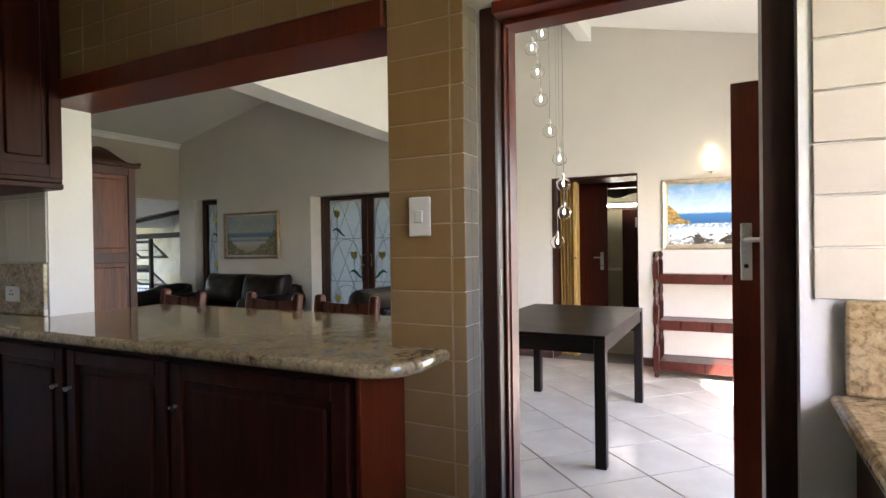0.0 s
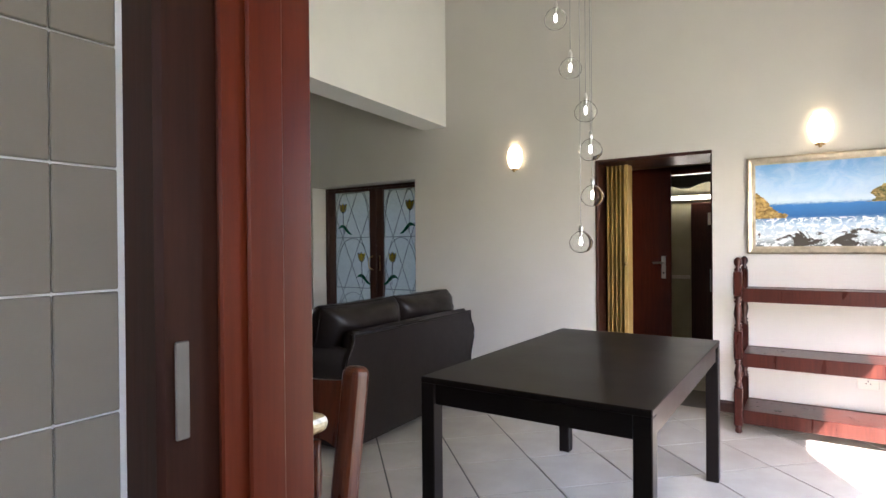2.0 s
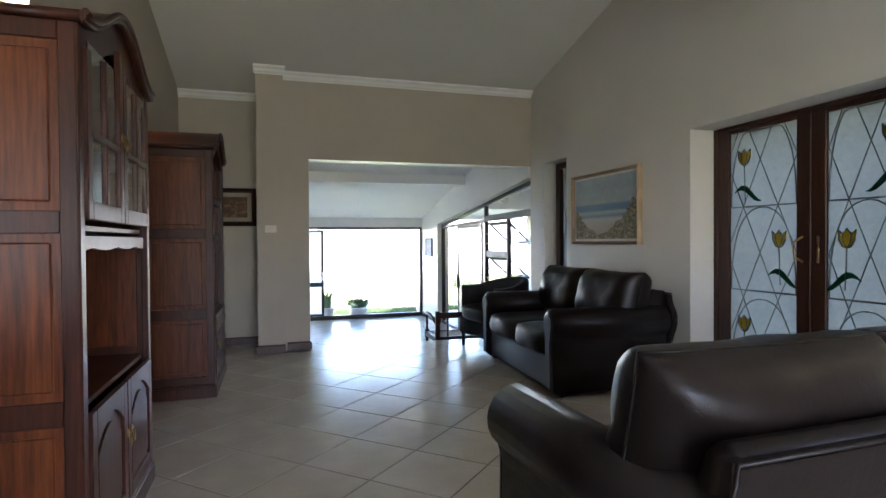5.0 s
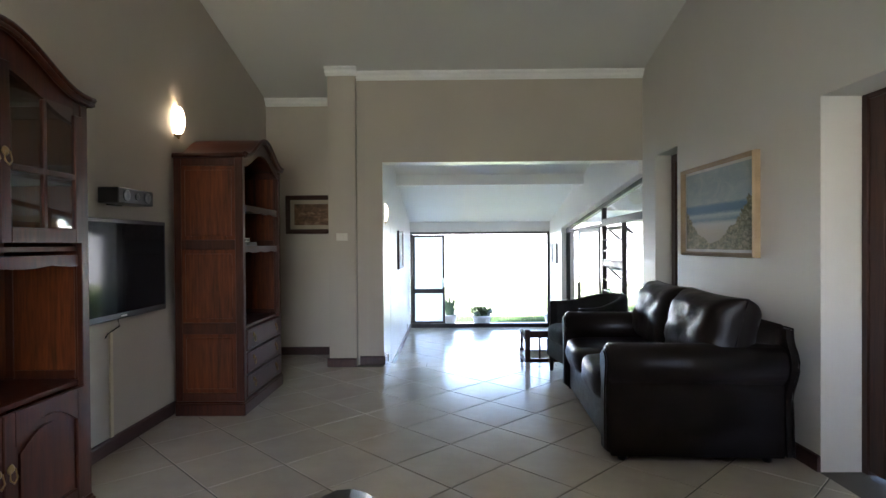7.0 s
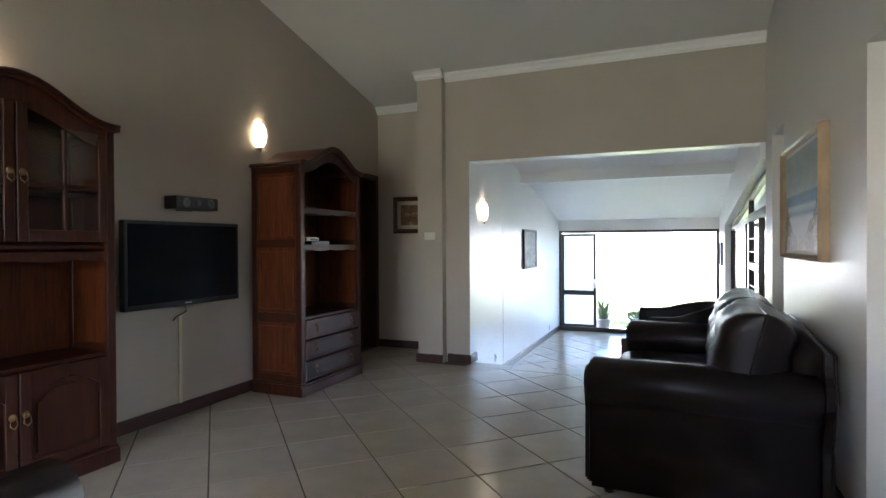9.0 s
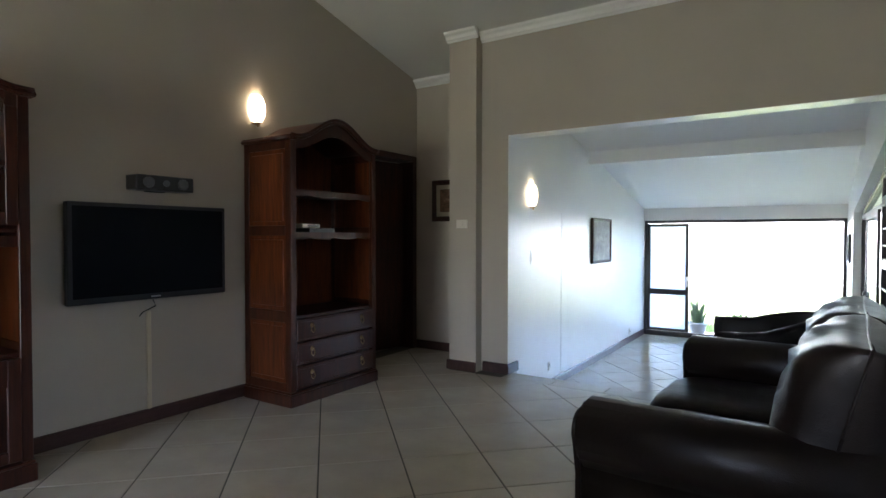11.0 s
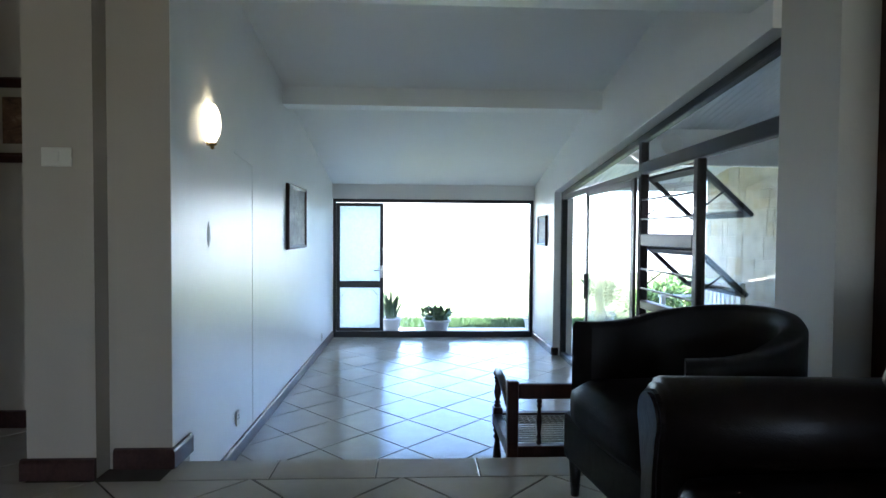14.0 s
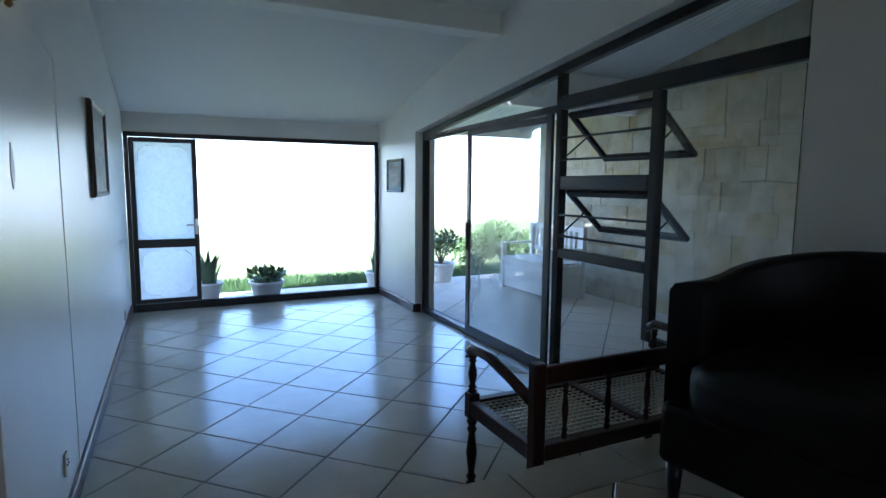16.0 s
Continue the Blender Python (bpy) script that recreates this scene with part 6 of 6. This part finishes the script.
M_STONE = stone_material()
M_ROOF = plain("roof_sheet", (0.66, 0.68, 0.68), 0.45, 0.0, var=0.08, scale=2, bump=0.03)
PZ = -0.42
bm = bmesh.new()
box(bm, -13.5, 2.4, -0.6, -12.72, 9.6, PZ - 0.004)
box(bm, -12.72, 6.75, -0.6, -7.3, 9.6, PZ - 0.004)
pav = structure("pavement", bm, M_GROUT, "pale tiled terrace round the sunroom")
bm = bmesh.new()
box(bm, -12.75, 8.97, -0.6, -7.2, 9.2, 3.0)
stw = structure("wall_patio", bm, plain("stone_mortar", (0.36, 0.32, 0.22), 0.9, var=0.15, bump=0.2), "patio wall clad in pale sandstone blocks")
bm = bmesh.new()
box(bm, -7.35, 7.12, -0.6, -7.2, 8.97, 3.0)
structure("wall_patio_end", bm, M_WALL, "plain plastered patio end wall")


def roof_z(x):
    return 2.15 + 0.20 * (x + 10.76)


bm = bmesh.new()
ny = 180
top = []
for side in (0.0, 0.006):
    a = [bm.verts.new((-12.95, 6.73 + (8.97 - 6.73) * i / ny, roof_z(-12.95) + side + 0.012 * math.sin(i * 2 * math.pi / 6))) for i in range(ny + 1)]
    b = [bm.verts.new((-7.2, 6.73 + (8.97 - 6.73) * i / ny, roof_z(-7.2) + side + 0.012 * math.sin(i * 2 * math.pi / 6))) for i in range(ny + 1)]
    top.append((a, b))
    for i in range(ny):
        f = bm.faces.new((a[i], a[i + 1], b[i + 1], b[i]))
        f.smooth = True
structure("roof_patio", bm, M_ROOF, "white corrugated steel patio roof")
bm = bmesh.new()
box(bm, -11.05, 6.73, 1.72, -10.92, 8.96, roof_z(-11.05) + 0.0)
structure("beam_patio", bm, M_CORN, "white boarded patio beam")
bl = thing("bulkhead_lamp", pose(-10.915, 7.6, 1.93, 0, 90, 0), "round white bulkhead lamp on the patio beam", "lamp")
bm = bmesh.new()
lathe(bm, [(0.11, 0), (0.115, 0.02), (0.09, 0.05), (0.04, 0.065), (0.005, 0.068)], 24)
part("diffuser", bm, M_WHITEPL, bl)
# gutter edge of the patio roof
bm = bmesh.new()
box(bm, -13.02, 6.73, roof_z(-13) - 0.10, -12.95, 8.97, roof_z(-13) + 0.02, 0.005)
structure("trim_gutter", bm, M_CORN, "white gutter along the patio roof")

# garden bench
gb = thing("garden_bench", pose(-11.95, 8.45, PZ), "white painted slatted garden bench on the patio", "bench")
for sx in (-1, 1):
    for y, h in ((-0.22, 0.58), (0.24, 0.86)):
        bm = bmesh.new()
        box(bm, sx * 0.52 - 0.03, y - 0.03, 0, sx * 0.52 + 0.03, y + 0.03, h, 0.004)
        part("leg", bm, M_BENCHW, gb)
    bm = bmesh.new()
    box(bm, sx * 0.52 - 0.035, -0.27, 0.58, sx * 0.52 + 0.035, 0.22, 0.61, 0.006)
    part("armrest", bm, M_BENCHW, gb)
for k in range(5):
    bm = bmesh.new()
    box(bm, -0.49, -0.25 + k * 0.095, 0.41, 0.49, -0.17 + k * 0.095, 0.435, 0.003)
    part("seat_slat", bm, M_BENCHW, gb)
for z in (0.50, 0.80):
    bm = bmesh.new()
    box(bm, -0.49, 0.225, z, 0.49, 0.255, z + 0.06, 0.003)
    part("back_rail", bm, M_BENCHW, gb)
for k in range(10):
    bm = bmesh.new()
    box(bm, -0.46 + k * 0.098, 0.232, 0.56, -0.41 + k * 0.098, 0.25, 0.80, 0.003)
    part("back_slat", bm, M_BENCHW, gb)
bm = bmesh.new()
box(bm, -0.49, -0.23, 0.04, 0.49, -0.205, 0.408, 0.003)
part("front_panel", bm, M_BENCHW, gb)
for sx in (-1, 1):
    bm = bmesh.new()
    box(bm, sx * 0.51, -0.19, 0.04, sx * 0.53, 0.21, 0.408, 0.003)
    part("side_panel", bm, M_BENCHW, gb)


def leaf_mat(name, a, b):
    k = Mat(name)
    gi = k.n.new("ShaderNodeNewGeometry")
    k.color(k.ramp(gi.outputs["Random Per Island"], [(0.0, a), (1.0, b)]))
    k.p.inputs["Roughness"].default_value = 0.5
    return k.m


M_LEAF = leaf_mat("shrub_leaf", (0.03, 0.07, 0.015), (0.10, 0.17, 0.04))
M_SNAKE = leaf_mat("snake_leaf", (0.03, 0.075, 0.03), (0.08, 0.14, 0.05))
M_STEM = plain("woody_stem", (0.12, 0.08, 0.05), 0.8, bump=0.2)


def pot(parent, r, h, name="pot"):
    bm = bmesh.new()
    lathe(bm, [(r * 0.68, 0), (r * 0.72, 0.01), (r * 0.95, h * 0.86), (r * 1.06, h * 0.87), (r * 1.06, h), (r * 0.96, h), (r * 0.92, h * 0.9)], 24)
    part(name, bm, M_POT, parent, "pale round planter")
    bm = bmesh.new()
    lathe(bm, [(r * 0.9, h * 0.86), (r * 0.9, h * 0.9), (0.01, h * 0.92)], 20)
    part("soil", bm, M_EARTH, parent)


def blade(bm, base, ang, lean, hgt, w, twist=0.0):
    """A long stiff leaf."""
    pts = []
    d = Vector((math.cos(ang), math.sin(ang), 0))
    s = Vector((-math.sin(ang + twist), math.cos(ang + twist), 0))
    rows = []
    for i in range(7):
        f = i / 6
        c = Vector(base) + d * (lean * f * f) + Vector((0, 0, hgt * f))
        ww = w * (0.55 + 0.45 * math.sin(min(1, f * 1.6) * math.pi / 2)) * (1 - f ** 4) + 0.001
        rows.append((bm.verts.new(c - s * ww), bm.verts.new(c + d * 0.006), bm.verts.new(c + s * ww)))
    for a, b in zip(rows, rows[1:]):
        bm.faces.new((a[0], a[1], b[1], b[0]))
        bm.faces.new((a[1], a[2], b[2], b[1]))


def leaf_cloud(bm, rng, n, centre, rad, size):
    for _ in range(n):
        v = Vector((rng.gauss(0, 1), rng.gauss(0, 1), rng.gauss(0, 1)))
        v = v.normalized() * (rng.random() ** 0.45)
        c = Vector(centre) + Vector((v.x * rad[0], v.y * rad[1], v.z * rad[2])) * (0.75 + 0.5 * noise.noise(v * 2.2 + Vector(centre)))
        out = (v + Vector((rng.uniform(-.7, .7), rng.uniform(-.7, .7), rng.uniform(-.3, .9)))).normalized()
        side = out.cross(Vector((rng.uniform(-1, 1), rng.uniform(-1, 1), rng.uniform(-1, 1)))).normalized()
        q = size * rng.uniform(0.6, 1.25)
        up = out.cross(side)
        a = bm.verts.new(c)
        b = bm.verts.new(c + out * q * 0.5 + side * q * 0.26 + up * q * 0.05)
        d = bm.verts.new(c + out * q)
        e = bm.verts.new(c + out * q * 0.5 - side * q * 0.26 + up * q * 0.05)
        bm.faces.new((a, b, d))
        bm.faces.new((a, d, e))


def snake_plant(m, seed, label, h0=0.42):
    rng = random.Random(seed)
    pl = thing("potted_plant", m, label, "potted plant")
    pot(pl, 0.145, 0.25)
    bm = bmesh.new()
    for i in range(26):
        a = rng.uniform(0, 2 * math.pi)
        r = rng.uniform(0.0, 0.10)
        blade(bm, (r * math.cos(a), r * math.sin(a), 0.2), a, rng.uniform(0.01, 0.10), rng.uniform(0.6, 1.05) * h0, rng.uniform(0.02, 0.032), rng.uniform(-1, 1))
    part("foliage", bm, M_SNAKE, pl, "stiff upright green leaves")


def bushy_plant(m, seed, label, r=0.17, ph=0.24, n=240, rad=(0.2, 0.2, 0.13), zc=0.34, size=0.10, potted=True):
    rng = random.Random(seed)
    pl = thing("potted_plant" if potted else "shrub", m, label, "potted plant" if potted else "shrub")
    if potted:
        pot(pl, r, ph)
    bm = bmesh.new()
    for i in range(9):
        a = rng.uniform(0, 2 * math.pi)
        e = (math.cos(a) * rad[0] * 0.6, math.sin(a) * rad[1] * 0.6, zc + rng.uniform(-.3, .6) * rad[2])
        tube(bm, [(0, 0, ph * 0.8 if potted else -0.02), (e[0] * 0.4, e[1] * 0.4, (zc + ph) / 2), e], [0.012, 0.008, 0.004], 6)
    part("stems", bm, M_STEM, pl)
    bm = bmesh.new()
    for k in range(5):
        a = k * 2 * math.pi / 5 + rng.uniform(-.4, .4)
        leaf_cloud(bm, rng, n // 5, (math.cos(a) * rad[0] * 0.45, math.sin(a) * rad[1] * 0.45, zc + rng.uniform(-.35, .35) * rad[2]), tuple(q * 0.62 for q in rad), size)
    part("foliage", bm, M_LEAF, pl, "loose green leaves")


snake_plant(pose(-12.86, 4.60, PZ), 3, "snake plant in a pale pot on the terrace")
bushy_plant(pose(-12.86, 5.23, PZ), 5, "low leafy plant in a pale pot on the terrace", 0.19, 0.23, 150, (0.2, 0.2, 0.09), 0.27, 0.11)
snake_plant(pose(-12.92, 6.60, PZ), 8, "small snake plant in a pale pot beside the wall", 0.36)
bushy_plant(pose(-13.22, 7.66, PZ), 11, "flowering shrub in a clay pot on the patio", 0.2, 0.27, 420, (0.30, 0.30, 0.30), 0.55, 0.075)
bushy_plant(pose(-14.3, 8.9, -0.47), 13, "green garden shrub beside the patio", n=1500, rad=(0.55, 0.55, 0.42), zc=0.36, size=0.09, ph=0.1, potted=False)
bushy_plant(pose(-15.2, 9.9, -0.47), 14, "green garden shrub beside the patio", n=1500, rad=(0.65, 0.65, 0.48), zc=0.42, size=0.10, ph=0.1, potted=False)

# a strip of grass blades along the terrace edge, house shade in their dark green
rng = random.Random(21)
verts, faces = [], []
for i in range(16000):
    x, y = -13.5 - 1.1 * rng.random() ** 1.3, rng.uniform(3.2, 9.0)
    a, h, w = rng.uniform(0, math.pi), rng.uniform(0.04, 0.10), 0.007
    b = len(verts)
    verts += [(x - w * math.cos(a), y - w * math.sin(a), -0.47), (x + w * math.cos(a), y + w * math.sin(a), -0.47), (x + rng.uniform(-.02, .02), y + rng.uniform(-.02, .02), -0.47 + h)]
    faces.append((b, b + 1, b + 2))
me = bpy.data.meshes.new("grass")
me.from_pydata(verts, [], faces)
me.materials.append(leaf_mat("shaded_grass_blade", (0.025, 0.06, 0.012), (0.055, 0.105, 0.028)))
tagged(new("grass", me), "short green lawn grass along the terrace, darkened as if in shade", "grass", "", "stuff")


# ---- tiles, laid last ----
def clip(poly, x0, y0, x1, y1):
    for ax, v, keep in ((0, x0, 1), (0, x1, -1), (1, y0, 1), (1, y1, -1)):
        out = []
        for i, p in enumerate(poly):
            q = poly[(i + 1) % len(poly)]
            a, b = (p[ax] - v) * keep, (q[ax] - v) * keep
            if a >= 0:
                out.append(p)
            if a * b < 0:
                f = a / (a - b)
                out.append((p[0] + (q[0] - p[0]) * f, p[1] + (q[1] - p[1]) * f))
        poly = out
        if len(poly) < 3:
            return []
    return poly


def tile_mesh(poly, z0, z1, ch=0.003):
    """One tile: sides, a small chamfer and the top face."""
    c = Vector((sum(p[0] for p in poly) / len(poly), sum(p[1] for p in poly) / len(poly)))
    n = len(poly)
    ins = []
    for p in poly:
        dv = Vector(p) - c
        ins.append(c + dv * (1 - ch / max(dv.length, 0.02)))
    vs = [(p[0], p[1], z0) for p in poly] + [(p[0], p[1], z1 - ch * 0.5) for p in poly] + [(p.x, p.y, z1) for p in ins]
    fs = [tuple(range(2 * n, 3 * n))]
    for i in range(n):
        j = (i + 1) % n
        fs += [(i, j, n + j, n + i), (n + i, n + j, 2 * n + j, 2 * n + i)]
    me = bpy.data.meshes.new("tile")
    me.from_pydata(vs, [], fs)
    me.update()
    return me


def lay(parent, rects, d, u0, v0, z, material, grout=0.006, name="tile"):
    """Diagonal tiles whose corners lie at x + y = u0 + i d and x - y = v0 + j d."""
    whole = None
    ua = min(r[0] + r[1] for r in rects)
    ub = max(r[2] + r[3] for r in rects)
    va = min(r[0] - r[3] for r in rects)
    vb = max(r[2] - r[1] for r in rects)
    h = d / 2 - grout / 2 * math.sqrt(2)
    for i in range(int((ua - u0) / d) - 2, int((ub - u0) / d) + 2):
        for j in range(int((va - v0) / d) - 2, int((vb - v0) / d) + 2):
            u, v = u0 + (i + 0.5) * d, v0 + (j + 0.5) * d
            cx, cy = (u + v) / 2, (u - v) / 2
            poly = [(cx + h, cy), (cx, cy + h), (cx - h, cy), (cx, cy - h)]
            for r in rects:
                q = clip(poly, *r)
                if not q:
                    continue
                area = abs(sum(a[0] * b[1] - b[0] * a[1] for a, b in zip(q, q[1:] + q[:1]))) / 2
                if area < 0.0008:
                    continue
                if area > 2 * h * h * 0.999:
                    if whole is None:
                        whole = tile_mesh([(h, 0), (0, h), (-h, 0), (0, -h)], -0.004, 0.0)
                        whole.materials.append(material)
                    ob = new(name, whole)
                else:
                    me = tile_mesh([(p[0] - cx, p[1] - cy) for p in q], -0.004, 0.0)
                    me.materials.append(material)
                    ob = new(name, me)
                ob.location = (cx, cy, z)
                ob.parent = parent


floor = bpy.data.objects["floor"]
lay(floor, [(-7.43, 2.6, 1.1, 6.535), (-3.0, 2.2, 1.1, 2.6), (-8.08, 2.6, -7.43, 3.41)], 0.61, -0.10, -9.91, 0.0, M_TILE, 0.008)
lay(bpy.data.objects["floor_sunroom"], [(-12.5, 3.87, -8.045, 6.57), (-8.045, 4.855, -7.62, 6.57)], 0.545, -4.37, -13.62, FS, M_TILE, 0.007)
# nosing tiles along the step
y = 3.94
while y < 6.5:
    y1 = min(y + 0.43, 6.525)
    me = tile_mesh([(-7.625, y), (-7.437, y), (-7.437, y1 - 0.005), (-7.625, y1 - 0.005)], -0.012, 0.0)
    me.materials.append(M_TILE)
    ob = new("tile", me)
    ob.parent = floor
    y += 0.43
bm = bmesh.new()
box(bm, -7.616, 3.94, FS, -7.606, 6.53, -0.014)
structure("step_riser", bm, M_TILE, "tiled riser of the step")


def wall_tiles(parent, x0, x1, z0, z1, w, h, y, proud=0.009, gap=0.004, mat=None):
    """Upright tiles on a wall that faces -y."""
    cache = {}
    z = z0
    while z < z1 - 0.01:
        zt = min(z + h, z1)
        x = x0
        while x < x1 - 0.01:
            xt = min(x + w, x1)
            key = (round(xt - x, 3), round(zt - z, 3))
            if key not in cache:
                bm = bmesh.new()
                box(bm, 0, -proud, 0, key[0] - gap, 0, key[1] - gap, 0.002)
                me = mesh_of("tile", bm)
                me.materials.append(mat or M_WTILE)
                cache[key] = me
            ob = new("tile", cache[key])
            ob.location = (x, y, z)
            ob.parent = parent
            x = xt
        z = zt


wk = bpy.data.objects["wall_kitchen"]
M_TANGROUT = plain("tan_grout", (0.34, 0.245, 0.135), 0.8, var=0.15, scale=20, bump=0.1)
bm = bmesh.new()
box(bm, -0.6835, YK - 0.0025, KZ - 0.655, -0.4245, YK + 0.002, 2.5)
box(bm, -2.6, YK - 0.0025, 2.0625, -0.6845, YK + 0.002, 2.5)
part("grout", bm, M_TANGROUT, wk)
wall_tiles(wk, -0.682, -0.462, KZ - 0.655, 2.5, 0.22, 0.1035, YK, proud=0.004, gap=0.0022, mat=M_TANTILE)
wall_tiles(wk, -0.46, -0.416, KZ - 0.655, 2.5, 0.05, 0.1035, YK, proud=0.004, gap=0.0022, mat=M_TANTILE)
bm = bmesh.new()
box(bm, 0, 0, 0, 0.004, 0.0495, 0.1015, 0.001)
me = mesh_of("tile", bm)
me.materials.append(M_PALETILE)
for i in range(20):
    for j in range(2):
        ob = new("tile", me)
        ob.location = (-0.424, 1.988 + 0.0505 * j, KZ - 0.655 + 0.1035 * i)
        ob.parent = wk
wall_tiles(wk, -3.15, -2.602, 1.215, 2.5, 0.2, 0.31, YK)
wall_tiles(wk, -2.60, -0.684, 2.065, 2.5, 0.155, 0.104, YK, proud=0.004, gap=0.0022, mat=M_TANTILE)
wall_tiles(wk, -0.414, 0.44, 2.025, 2.5, 0.2, 0.2, YK)
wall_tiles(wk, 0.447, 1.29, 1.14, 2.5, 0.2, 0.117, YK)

# terrace tiles
rects = [(-13.49, 3.0, -12.72, 9.0), (-12.72, 6.76, -7.36, 8.96)]
lay(pav, rects, 0.6, -4.0, -19.0, PZ, M_CONC, 0.008)

# fine crack along the stone cladding
bm = bmesh.new()
tube(bm, [(-9.6 + 0.24 * i, 8.947, 0.985 + 0.012 * math.sin(i * 2.1) - 0.012 * (i > 5)) for i in range(9)], 0.0035, 6)
part("crack", bm, M_GROUT, stw)

# sandstone cladding in broken courses
rng = random.Random(5)
z = PZ
while z < 2.9:
    h = rng.choice((0.22, 0.27, 0.32, 0.38))
    x = -12.74
    while x < -7.36:
        w = rng.choice((0.12, 0.17, 0.22, 0.30))
        x1 = min(x + w, -7.355)
        zs = [(z, z + h)]
        if rng.random() < 0.55:
            c = z + h * rng.uniform(0.4, 0.6)
            zs = [(z, c), (c, z + h)]
        for a, b in zs:
            pr = rng.uniform(0.012, 0.022)
            bm = bmesh.new()
            box(bm, x + 0.0006, 8.97 - pr, a + 0.0006, x1 - 0.0006, 8.972, b - 0.0006, 0.003)
            ob = part("stone", bm, M_STONE, stw)
        x = x1
    z += h
